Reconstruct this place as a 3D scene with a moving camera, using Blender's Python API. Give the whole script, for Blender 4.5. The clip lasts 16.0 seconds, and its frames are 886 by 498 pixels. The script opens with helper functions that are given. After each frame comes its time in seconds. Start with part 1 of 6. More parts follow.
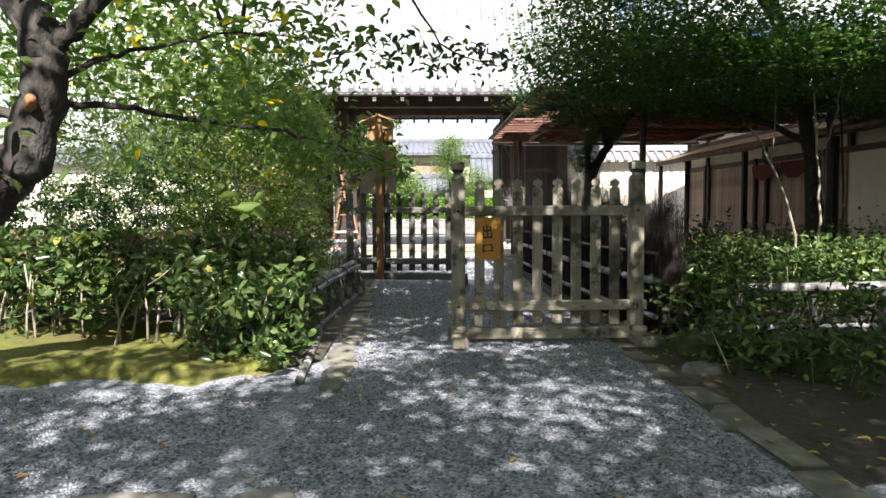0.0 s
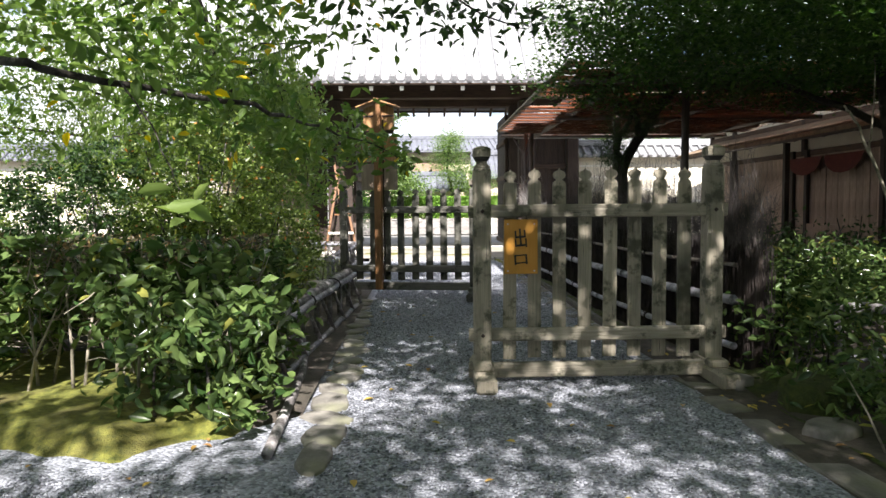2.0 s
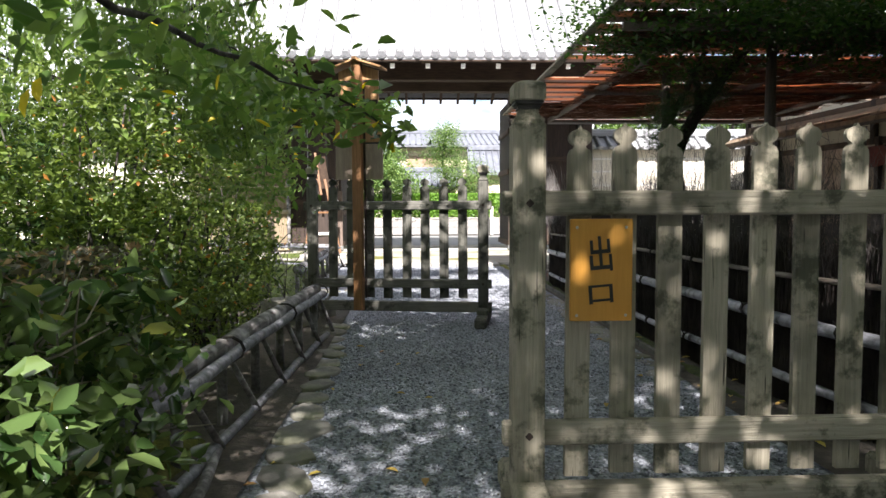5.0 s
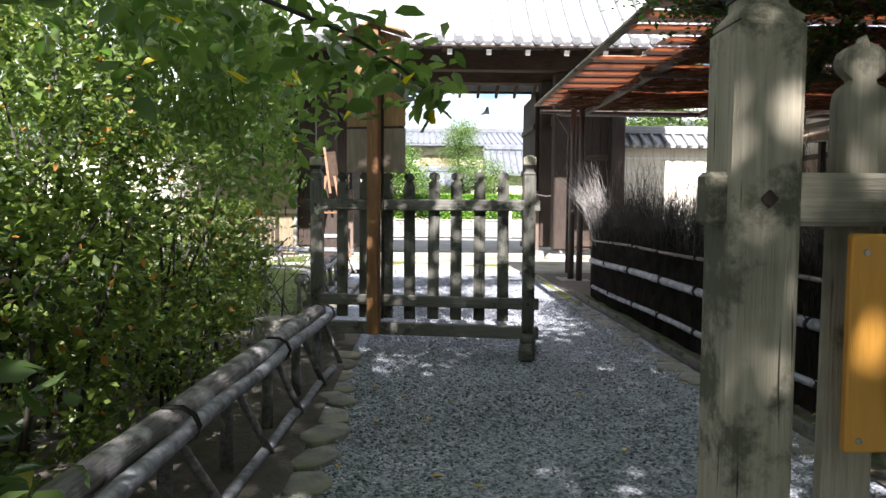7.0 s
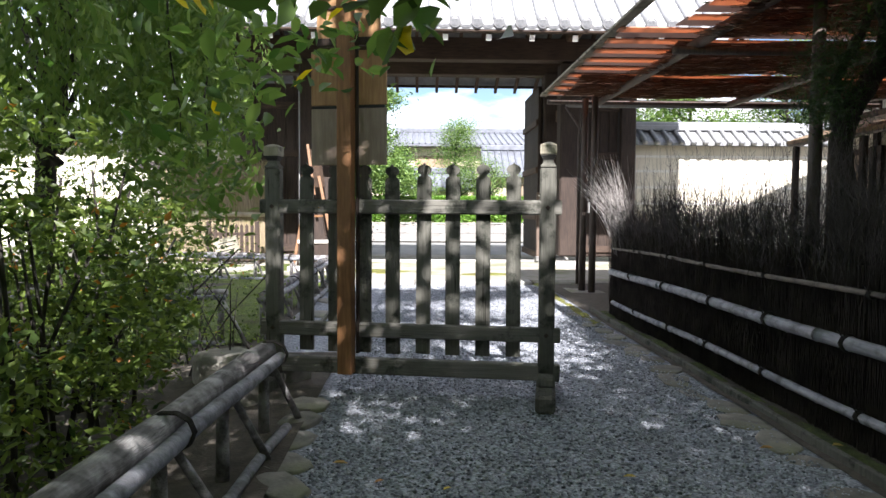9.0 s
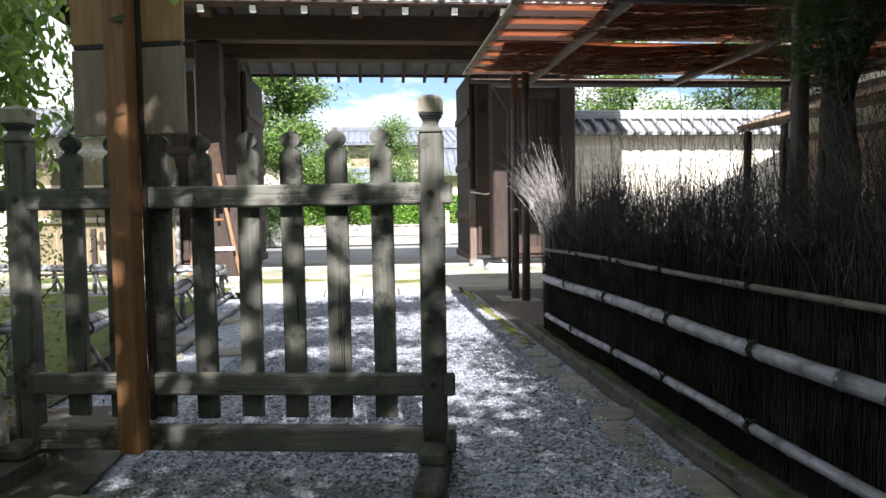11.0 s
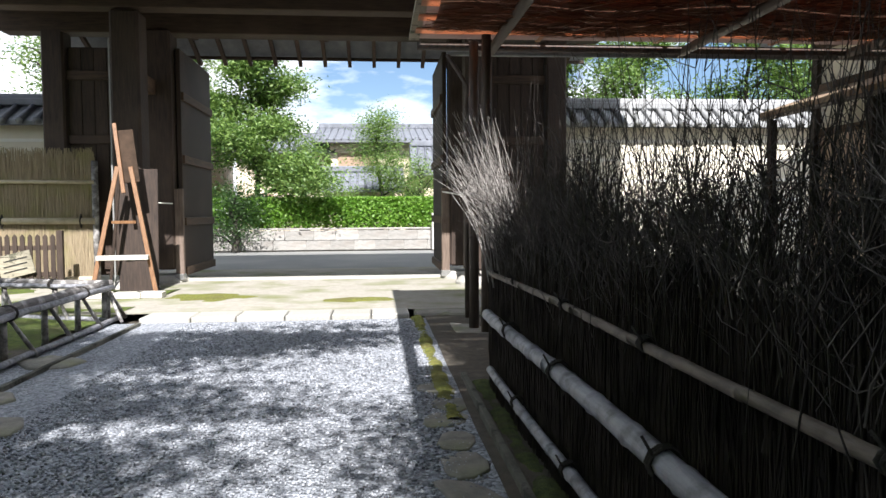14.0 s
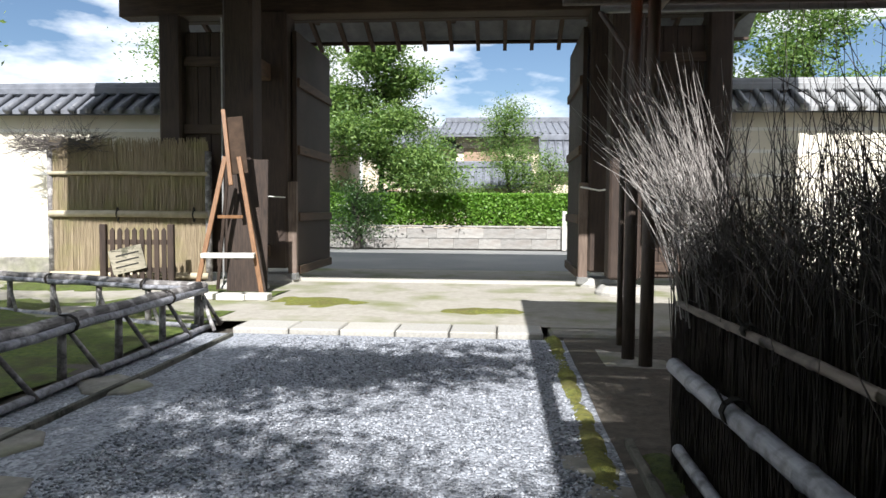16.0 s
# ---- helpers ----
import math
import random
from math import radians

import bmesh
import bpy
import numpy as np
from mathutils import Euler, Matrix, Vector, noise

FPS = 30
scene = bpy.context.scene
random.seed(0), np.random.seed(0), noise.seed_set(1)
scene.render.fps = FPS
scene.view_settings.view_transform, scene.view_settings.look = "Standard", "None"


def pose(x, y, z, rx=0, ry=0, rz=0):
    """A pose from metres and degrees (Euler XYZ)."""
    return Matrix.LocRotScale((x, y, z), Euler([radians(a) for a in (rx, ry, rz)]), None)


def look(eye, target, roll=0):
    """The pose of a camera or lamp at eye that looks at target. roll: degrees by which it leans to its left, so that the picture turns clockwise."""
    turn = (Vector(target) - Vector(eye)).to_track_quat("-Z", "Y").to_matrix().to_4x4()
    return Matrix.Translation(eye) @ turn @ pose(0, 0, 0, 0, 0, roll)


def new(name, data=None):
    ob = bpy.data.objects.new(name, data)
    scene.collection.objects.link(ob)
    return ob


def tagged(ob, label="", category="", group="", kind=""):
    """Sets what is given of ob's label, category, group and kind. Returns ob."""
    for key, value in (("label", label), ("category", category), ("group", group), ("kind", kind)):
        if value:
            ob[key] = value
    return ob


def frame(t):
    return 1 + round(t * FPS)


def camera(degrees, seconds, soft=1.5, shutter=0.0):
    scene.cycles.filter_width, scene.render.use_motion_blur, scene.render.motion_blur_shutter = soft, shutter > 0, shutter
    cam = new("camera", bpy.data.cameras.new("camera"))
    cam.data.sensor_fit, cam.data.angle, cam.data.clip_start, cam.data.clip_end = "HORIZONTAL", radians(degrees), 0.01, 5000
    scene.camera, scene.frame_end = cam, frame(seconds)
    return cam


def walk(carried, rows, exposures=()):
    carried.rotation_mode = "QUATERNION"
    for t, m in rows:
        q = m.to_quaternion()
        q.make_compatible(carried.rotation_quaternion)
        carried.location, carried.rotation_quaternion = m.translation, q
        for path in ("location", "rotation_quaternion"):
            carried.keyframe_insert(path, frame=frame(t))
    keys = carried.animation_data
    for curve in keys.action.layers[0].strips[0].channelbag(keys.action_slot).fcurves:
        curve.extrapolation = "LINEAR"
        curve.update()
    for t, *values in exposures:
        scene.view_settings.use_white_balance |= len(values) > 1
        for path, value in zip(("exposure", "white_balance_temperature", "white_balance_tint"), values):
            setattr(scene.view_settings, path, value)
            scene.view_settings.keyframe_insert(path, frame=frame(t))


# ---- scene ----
cam = camera(63.6, 16.0)
PATH = [
    (0, (0.325, -0.347, 1.228), (0.377, 1.649, 1.109), -0.33),
    (0.5, (0.244, -0.014, 1.197), (0.299, 1.982, 1.079), -0.28),
    (1, (0.215, 0.345, 1.228), (0.271, 2.341, 1.108), -0.3),
    (1.5, (0.204, 0.757, 1.188), (0.259, 2.752, 1.065), -0.4),
    (2, (0.208, 1.129, 1.228), (0.269, 3.125, 1.106), -0.47),
    (2.5, (0.199, 1.489, 1.213), (0.268, 3.484, 1.091), -0.5),
    (3, (0.19, 1.849, 1.231), (0.268, 3.843, 1.109), -0.55),
    (3.5, (0.202, 2.217, 1.224), (0.286, 4.211, 1.099), -0.6),
    (4, (0.227, 2.633, 1.209), (0.315, 4.627, 1.083), -0.57),
    (6.5, (0.108, 4.452, 1.166), (0.168, 6.448, 1.044), 0.33),
    (7, (0.06, 4.796, 1.17), (0.113, 6.792, 1.049), 0.42),
    (7.5, (0.044, 5.14, 1.16), (0.068, 7.136, 1.042), 0.47),
    (8, (0.019, 5.464, 1.173), (0.046, 7.46, 1.054), 0.57),
    (10.5, (0.488, 7.148, 1.119), (0.661, 9.138, 1.016), -0.7),
    (11, (0.635, 7.531, 1.103), (0.839, 9.518, 0.996), -0.87),
    (11.5, (0.812, 7.843, 1.145), (1.013, 9.83, 1.039), -1.25),
    (12, (0.934, 8.135, 1.137), (1.153, 10.119, 1.027), -1.35),
    (12.5, (1.12, 8.496, 1.142), (1.343, 10.481, 1.04), -1.1),
    (13, (1.298, 8.833, 1.107), (1.53, 10.817, 1.002), -0.92),
    (13.5, (1.468, 9.18, 1.124), (1.68, 11.166, 1.025), -0.75),
    (14, (1.507, 9.443, 1.114), (1.689, 11.432, 1.012), -0.4),
    (14.5, (1.51, 9.742, 1.122), (1.624, 11.736, 1.019), -0.07),
    (15, (1.482, 10.081, 1.135), (1.523, 12.078, 1.03), 0.23),
    (15.5, (1.439, 10.441, 1.102), (1.39, 12.437, 0.991), 0.42),
    (16, (1.465, 10.775, 1.116), (1.301, 12.765, 1.007), 0.4),
]
walk(cam, [(t, look(eye, target, roll)) for t, eye, target, roll in PATH],
     [(0, 1.6, 6500, 15), (4, 1.68, 6500, 15), (6.4, 1.88, 6350, 15), (7.5, 1.84, 6300, 15), (10.5, 1.7, 6200, 14), (12.5, 1.66, 6300, 12), (14, 1.34, 6300, 11), (15, 1.2, 6300, 11), (16, 1.06, 6250, 10)])

# ---- light ----
SUN_EL, SUN_AZ = 43.0, 2.5          # degrees up; degrees from straight behind the walk towards +x
world = bpy.data.worlds.new("sky")
scene.world = world
world.use_nodes = True
wn, wl = world.node_tree.nodes, world.node_tree.links
for n_ in list(wn):
    wn.remove(n_)
w_out = wn.new("ShaderNodeOutputWorld")
w_bg = wn.new("ShaderNodeBackground")
w_sky = wn.new("ShaderNodeTexSky")
w_sky.sky_type = "NISHITA"
w_sky.sun_disc = False
w_sky.sun_elevation = radians(SUN_EL)
w_sky.sun_rotation = radians(180.0 - SUN_AZ)
w_sky.air_density, w_sky.dust_density, w_sky.ozone_density = 1.0, 0.4, 3.0
w_co = wn.new("ShaderNodeTexCoord")
w_map = wn.new("ShaderNodeMapping")
w_map.inputs["Scale"].default_value = (2.2, 2.2, 6.5)
w_map.inputs["Location"].default_value = (0.35, 0.1, 0.55)
w_no = wn.new("ShaderNodeTexNoise")
w_no.inputs["Scale"].default_value = 1.5
w_no.inputs["Detail"].default_value = 7.0
w_no.inputs["Roughness"].default_value = 0.55
w_ra = wn.new("ShaderNodeValToRGB")
w_ra.color_ramp.elements[0].position, w_ra.color_ramp.elements[1].position = 0.43, 0.56
w_ra.color_ramp.elements[0].color, w_ra.color_ramp.elements[1].color = (0, 0, 0, 1), (1, 1, 1, 1)
w_mix = wn.new("ShaderNodeMix")
w_mix.data_type = "RGBA"
w_mix.inputs["B"].default_value = (13.5, 13.7, 14.0, 1)
wl.new(w_co.outputs["Generated"], w_map.inputs["Vector"])
wl.new(w_map.outputs["Vector"], w_no.inputs["Vector"])
wl.new(w_no.outputs["Fac"], w_ra.inputs["Fac"])
wl.new(w_ra.outputs["Color"], w_mix.inputs["Factor"])
wl.new(w_sky.outputs["Color"], w_mix.inputs["A"])
wl.new(w_mix.outputs["Result"], w_bg.inputs["Color"])
w_bg.inputs["Strength"].default_value = 0.053
wl.new(w_bg.outputs["Background"], w_out.inputs["Surface"])

sun_data = bpy.data.lights.new("sun", "SUN")
sun_data.energy, sun_data.angle, sun_data.color = 5.0, radians(0.55), (1.0, 0.965, 0.91)
sun = new("sun", sun_data)
_e, _a = radians(SUN_EL), radians(SUN_AZ)
TO_SUN = Vector((math.sin(_a) * math.cos(_e), -math.cos(_a) * math.cos(_e), math.sin(_e)))
sun.rotation_euler = TO_SUN.to_track_quat("Z", "Y").to_euler()

# ---- materials ----


def surface(name, c1, c2, scale=8.0, rough=0.7, bump=0.3, bump_scale=60.0, stretch=(1, 1, 1), stain=None, stain_scale=1.2,
            stain_amount=0.6, metal=0.0, per_piece=0.0, spec=0.4, bump_distance=0.01, detail=6.0):
    """A two-scale surface: grain between c1 and c2, broad stains over it, fine relief."""
    m = bpy.data.materials.new(name)
    m.use_nodes = True
    nt = m.node_tree
    N, L = nt.nodes, nt.links
    b = N["Principled BSDF"]
    co = N.new("ShaderNodeTexCoord")
    mp = N.new("ShaderNodeMapping")
    mp.inputs["Scale"].default_value = stretch
    L.new(co.outputs["Object"], mp.inputs["Vector"])
    n1 = N.new("ShaderNodeTexNoise")
    n1.inputs["Scale"].default_value = scale
    n1.inputs["Detail"].default_value = detail
    n1.inputs["Roughness"].default_value = 0.65
    L.new(mp.outputs["Vector"], n1.inputs["Vector"])
    r1 = N.new("ShaderNodeMapRange")
    r1.inputs["From Min"].default_value, r1.inputs["From Max"].default_value = 0.3, 0.7
    L.new(n1.outputs["Fac"], r1.inputs["Value"])
    mx = N.new("ShaderNodeMix")
    mx.data_type = "RGBA"
    mx.inputs["A"].default_value, mx.inputs["B"].default_value = (*c1, 1), (*c2, 1)
    L.new(r1.outputs["Result"], mx.inputs["Factor"])
    colour = mx.outputs["Result"]
    if stain:
        n2 = N.new("ShaderNodeTexNoise")
        n2.inputs["Scale"].default_value = stain_scale
        n2.inputs["Detail"].default_value = 4.0
        L.new(co.outputs["Object"], n2.inputs["Vector"])
        r2 = N.new("ShaderNodeMapRange")
        r2.inputs["From Min"].default_value, r2.inputs["From Max"].default_value = 0.48, 0.7
        r2.inputs["To Max"].default_value = stain_amount
        L.new(n2.outputs["Fac"], r2.inputs["Value"])
        m2 = N.new("ShaderNodeMix")
        m2.data_type = "RGBA"
        m2.inputs["B"].default_value = (*stain, 1)
        L.new(r2.outputs["Result"], m2.inputs["Factor"])
        L.new(colour, m2.inputs["A"])
        colour = m2.outputs["Result"]
    if per_piece:
        oi = N.new("ShaderNodeObjectInfo")
        r3 = N.new("ShaderNodeMapRange")
        r3.inputs["To Min"].default_value, r3.inputs["To Max"].default_value = 1 - per_piece, 1 + per_piece
        L.new(oi.outputs["Random"], r3.inputs["Value"])
        hs = N.new("ShaderNodeHueSaturation")
        L.new(r3.outputs["Result"], hs.inputs["Value"])
        L.new(colour, hs.inputs["Color"])
        colour = hs.outputs["Color"]
    L.new(colour, b.inputs["Base Color"])
    rr = N.new("ShaderNodeMapRange")
    rr.inputs["To Min"].default_value, rr.inputs["To Max"].default_value = max(0.05, rough - 0.12), min(1, rough + 0.12)
    L.new(n1.outputs["Fac"], rr.inputs["Value"])
    L.new(rr.outputs["Result"], b.inputs["Roughness"])
    b.inputs["Metallic"].default_value = metal
    b.inputs["Specular IOR Level"].default_value = spec
    if bump:
        n3 = N.new("ShaderNodeTexNoise")
        n3.inputs["Scale"].default_value = bump_scale
        n3.inputs["Detail"].default_value = 4.0
        L.new(mp.outputs["Vector"], n3.inputs["Vector"])
        bp = N.new("ShaderNodeBump")
        bp.inputs["Strength"].default_value = bump
        bp.inputs["Distance"].default_value = bump_distance
        L.new(n3.outputs["Fac"], bp.inputs["Height"])
        L.new(bp.outputs["Normal"], b.inputs["Normal"])
    return m


def pebbled(name, dark, light, scale, rough=0.9, bump=0.8, tint=None):
    """Loose stones: every cell its own grey, with rounded relief."""
    m = bpy.data.materials.new(name)
    m.use_nodes = True
    N, L = m.node_tree.nodes, m.node_tree.links
    b = N["Principled BSDF"]
    co = N.new("ShaderNodeTexCoord")
    vo = N.new("ShaderNodeTexVoronoi")
    vo.inputs["Scale"].default_value = scale
    L.new(co.outputs["Object"], vo.inputs["Vector"])
    bw = N.new("ShaderNodeRGBToBW")
    L.new(vo.outputs["Color"], bw.inputs["Color"])
    mx = N.new("ShaderNodeMix")
    mx.data_type = "RGBA"
    mx.inputs["A"].default_value, mx.inputs["B"].default_value = (*dark, 1), (*light, 1)
    L.new(bw.outputs["Val"], mx.inputs["Factor"])
    n2 = N.new("ShaderNodeTexNoise")
    n2.inputs["Scale"].default_value = 0.9
    n2.inputs["Detail"].default_value = 6.0
    L.new(co.outputs["Object"], n2.inputs["Vector"])
    r2 = N.new("ShaderNodeMapRange")
    r2.inputs["From Min"].default_value, r2.inputs["From Max"].default_value = 0.5, 0.75
    r2.inputs["To Max"].default_value = 0.45
    L.new(n2.outputs["Fac"], r2.inputs["Value"])
    m2 = N.new("ShaderNodeMix")
    m2.data_type = "RGBA"
    m2.inputs["B"].default_value = (*(tint or dark), 1)
    L.new(mx.outputs["Result"], m2.inputs["A"])
    L.new(r2.outputs["Result"], m2.inputs["Factor"])
    L.new(m2.outputs["Result"], b.inputs["Base Color"])
    b.inputs["Roughness"].default_value = rough
    bp = N.new("ShaderNodeBump")
    bp.inputs["Strength"].default_value = bump
    bp.inputs["Distance"].default_value = 0.012
    bp.invert = True
    L.new(vo.outputs["Distance"], bp.inputs["Height"])
    L.new(bp.outputs["Normal"], b.inputs["Normal"])
    return m


def leafy(name, c1, c2, shine=0.35, through_light=0.35, rare=None, rare_share=0.03):
    """Leaves: every leaf its own green, some light passing through."""
    m = bpy.data.materials.new(name)
    m.use_nodes = True
    N, L = m.node_tree.nodes, m.node_tree.links
    b = N["Principled BSDF"]
    out = N["Material Output"]
    ge = N.new("ShaderNodeNewGeometry")
    mx = N.new("ShaderNodeMix")
    mx.data_type = "RGBA"
    mx.inputs["A"].default_value, mx.inputs["B"].default_value = (*c1, 1), (*c2, 1)
    L.new(ge.outputs["Random Per Island"], mx.inputs["Factor"])
    colour = mx.outputs["Result"]
    if rare:
        gt = N.new("ShaderNodeMath")
        gt.operation = "GREATER_THAN"
        gt.inputs[1].default_value = 1 - rare_share
        L.new(ge.outputs["Random Per Island"], gt.inputs[0])
        m2 = N.new("ShaderNodeMix")
        m2.data_type = "RGBA"
        m2.inputs["B"].default_value = (*rare, 1)
        L.new(gt.outputs["Value"], m2.inputs["Factor"])
        L.new(colour, m2.inputs["A"])
        colour = m2.outputs["Result"]
    L.new(colour, b.inputs["Base Color"])
    b.inputs["Roughness"].default_value = shine
    b.inputs["Specular IOR Level"].default_value = 0.5
    tr = N.new("ShaderNodeBsdfTranslucent")
    br = N.new("ShaderNodeHueSaturation")
    br.inputs["Value"].default_value = 1.5
    br.inputs["Saturation"].default_value = 1.1
    L.new(colour, br.inputs["Color"])
    L.new(br.outputs["Color"], tr.inputs["Color"])
    sh = N.new("ShaderNodeMixShader")
    sh.inputs["Fac"].default_value = through_light
    L.new(b.outputs["BSDF"], sh.inputs[1])
    L.new(tr.outputs["BSDF"], sh.inputs[2])
    L.new(sh.outputs["Shader"], out.inputs["Surface"])
    return m


def old_wood(name, pale, dark, along, per_piece=0.12):
    """Bare timber out in the rain: fine grain, thin open cracks, sharp lichen blotches. along: 0 for x, 2 for z."""
    m = bpy.data.materials.new(name)
    m.use_nodes = True
    N, L = m.node_tree.nodes, m.node_tree.links
    b = N["Principled BSDF"]
    co = N.new("ShaderNodeTexCoord")
    oi = N.new("ShaderNodeObjectInfo")
    shift = N.new("ShaderNodeVectorMath")
    shift.operation = "MULTIPLY_ADD"
    L.new(oi.outputs["Random"], shift.inputs[0])
    shift.inputs[1].default_value = (7.3, 3.1, 5.7)
    L.new(co.outputs["Object"], shift.inputs[2])

    def noise_of(scale, stretch, detail, low, high):
        mp = N.new("ShaderNodeMapping")
        mp.inputs["Scale"].default_value = stretch
        L.new(shift.outputs["Vector"], mp.inputs["Vector"])
        n = N.new("ShaderNodeTexNoise")
        n.inputs["Scale"].default_value, n.inputs["Detail"].default_value, n.inputs["Roughness"].default_value = scale, detail, 0.68
        L.new(mp.outputs["Vector"], n.inputs["Vector"])
        r = N.new("ShaderNodeMapRange")
        r.inputs["From Min"].default_value, r.inputs["From Max"].default_value = low, high
        L.new(n.outputs["Fac"], r.inputs["Value"])
        return r.outputs["Result"]

    def mixed(a, c, fac):
        x = N.new("ShaderNodeMix")
        x.data_type = "RGBA"
        for slot, v in (("A", a), ("B", c)):
            if isinstance(v, tuple):
                x.inputs[slot].default_value = (*v, 1)
            else:
                L.new(v, x.inputs[slot])
        L.new(fac, x.inputs["Factor"])
        return x.outputs["Result"]

    thin = [9.0, 9.0, 9.0]
    thin[along] = 0.35
    mid = tuple(0.62 * p + 0.38 * d for p, d in zip(pale, dark))
    grain = noise_of(9, thin, 5, 0.36, 0.64)
    colour = mixed(mid, pale, grain)
    colour = mixed(colour, dark, noise_of(5.5, (1, 1, 1), 9, 0.53, 0.62))
    colour = mixed(colour, tuple(d * 0.7 for d in dark), noise_of(1.6, (1, 1, 1), 4, 0.52, 0.75))
    crack = noise_of(6, thin, 2, 0.68, 0.72)
    colour = mixed(colour, (0.02, 0.018, 0.014), crack)
    hs = N.new("ShaderNodeHueSaturation")
    vr = N.new("ShaderNodeMapRange")
    vr.inputs["To Min"].default_value, vr.inputs["To Max"].default_value = 1 - per_piece, 1 + per_piece
    L.new(oi.outputs["Random"], vr.inputs["Value"])
    L.new(vr.outputs["Result"], hs.inputs["Value"])
    L.new(colour, hs.inputs["Color"])
    L.new(hs.outputs["Color"], b.inputs["Base Color"])
    b.inputs["Roughness"].default_value = 0.88
    b.inputs["Specular IOR Level"].default_value = 0.3
    bp = N.new("ShaderNodeBump")
    bp.inputs["Strength"].default_value, bp.inputs["Distance"].default_value = 0.6, 0.006
    L.new(grain, bp.inputs["Height"])
    L.new(bp.outputs["Normal"], b.inputs["Normal"])
    return m


GREY_WOOD = old_wood("weathered_grey_wood", (0.39, 0.35, 0.27), (0.10, 0.10, 0.07), 2)
GREY_WOOD_X = old_wood("weathered_grey_rail", (0.41, 0.37, 0.29), (0.105, 0.103, 0.073), 0)
# grey wood coloured darker, shade included, for the second fence and edging boards
SHADED_WOOD = old_wood("shaded_grey_green_wood", (0.155, 0.15, 0.128), (0.04, 0.043, 0.034), 2)
SHADED_WOOD_X = old_wood("shaded_grey_green_rail", (0.18, 0.172, 0.15), (0.05, 0.052, 0.042), 0)
SIGN_WOOD = surface("ochre_sign_board", (0.50, 0.225, 0.03), (0.61, 0.30, 0.05), 5, 0.55, 0.15, 40, (8, 1, 0.6), stain=(0.5, 0.26, 0.05), stain_scale=5, stain_amount=0.5)
INK = surface("black_ink", (0.012, 0.011, 0.01), (0.03, 0.028, 0.025), 30, 0.6, 0.1)
STEEL = surface("dull_screw_steel", (0.4, 0.4, 0.4), (0.6, 0.6, 0.6), 60, 0.4, 0.1, metal=1.0)
NOTICE_WOOD = surface("notice_cedar", (0.23, 0.12, 0.05), (0.49, 0.285, 0.13), 6, 0.6, 0.3, 30, (8, 8, 0.6), stain=(0.25, 0.13, 0.06), stain_scale=4, stain_amount=0.6)
# the notice cedar again, redder, with the post's shade mixed into the colour
SHADED_CEDAR = surface("shaded_cedar_post", (0.16, 0.07, 0.028), (0.34, 0.17, 0.07), 6, 0.6, 0.3, 30, (8, 8, 0.6), stain=(0.12, 0.06, 0.03), stain_scale=4, stain_amount=0.6)
NOTICE_BOARD = surface("notice_board_weathered", (0.22, 0.165, 0.125), (0.36, 0.285, 0.22), 5, 0.7, 0.3, 40, (6, 6, 0.7), stain=(0.18, 0.13, 0.1), stain_scale=4)
DARK_WOOD = surface("old_dark_timber", (0.016, 0.011, 0.009), (0.062, 0.041, 0.031), 7, 0.75, 0.5, 26, (6, 6, 0.5), stain=(0.085, 0.06, 0.047), stain_scale=1.3, stain_amount=0.45, per_piece=0.12)
DARK_WOOD_X = surface("old_dark_beam", (0.02, 0.013, 0.01), (0.078, 0.05, 0.035), 7, 0.75, 0.5, 26, (0.5, 6, 6), stain=(0.11, 0.075, 0.055), stain_scale=1.3, stain_amount=0.45, per_piece=0.12)
DARK_WOOD_Y = surface("old_dark_rafter", (0.04, 0.025, 0.016), (0.13, 0.08, 0.05), 7, 0.75, 0.5, 26, (6, 0.5, 6), per_piece=0.15)
STILE = surface("worn_brown_stile", (0.075, 0.052, 0.04), (0.19, 0.14, 0.11), 7, 0.75, 0.4, 26, (6, 6, 0.5), stain=(0.24, 0.19, 0.16), stain_scale=3, stain_amount=0.5)
WHITE_END = surface("white_painted_end", (0.78, 0.77, 0.73), (0.85, 0.84, 0.8), 20, 0.7, 0.1)
TILE = surface("smoked_roof_tile", (0.22, 0.225, 0.235), (0.36, 0.365, 0.375), 5, 0.42, 0.25, 50, stain=(0.16, 0.16, 0.155), stain_scale=1.8, stain_amount=0.5, per_piece=0.1, spec=0.6)
HOUSE_TILE = surface("blue_grey_house_tile", (0.10, 0.11, 0.13), (0.19, 0.20, 0.23), 5, 0.5, 0.25, 50, stain=(0.09, 0.09, 0.1), stain_scale=1.8, stain_amount=0.5, per_piece=0.1)
PLASTER = surface("cream_wall_plaster", (0.72, 0.66, 0.54), (0.80, 0.75, 0.63), 3, 0.85, 0.2, 70, stain=(0.62, 0.58, 0.47), stain_scale=0.9, stain_amount=0.45)
PLASTER_LINE = surface("pale_wall_line", (0.8, 0.78, 0.72), (0.86, 0.84, 0.79), 6, 0.85, 0.1)
STONE = surface("kerb_stone", (0.12, 0.115, 0.1), (0.27, 0.255, 0.225), 9, 0.85, 0.5, 45, stain=(0.16, 0.17, 0.09), stain_scale=3, stain_amount=0.7, per_piece=0.2)
SLAB = surface("granite_slab", (0.29, 0.28, 0.26), (0.43, 0.415, 0.385), 40, 0.8, 0.3, 80, stain=(0.34, 0.32, 0.27), stain_scale=2, per_piece=0.1)
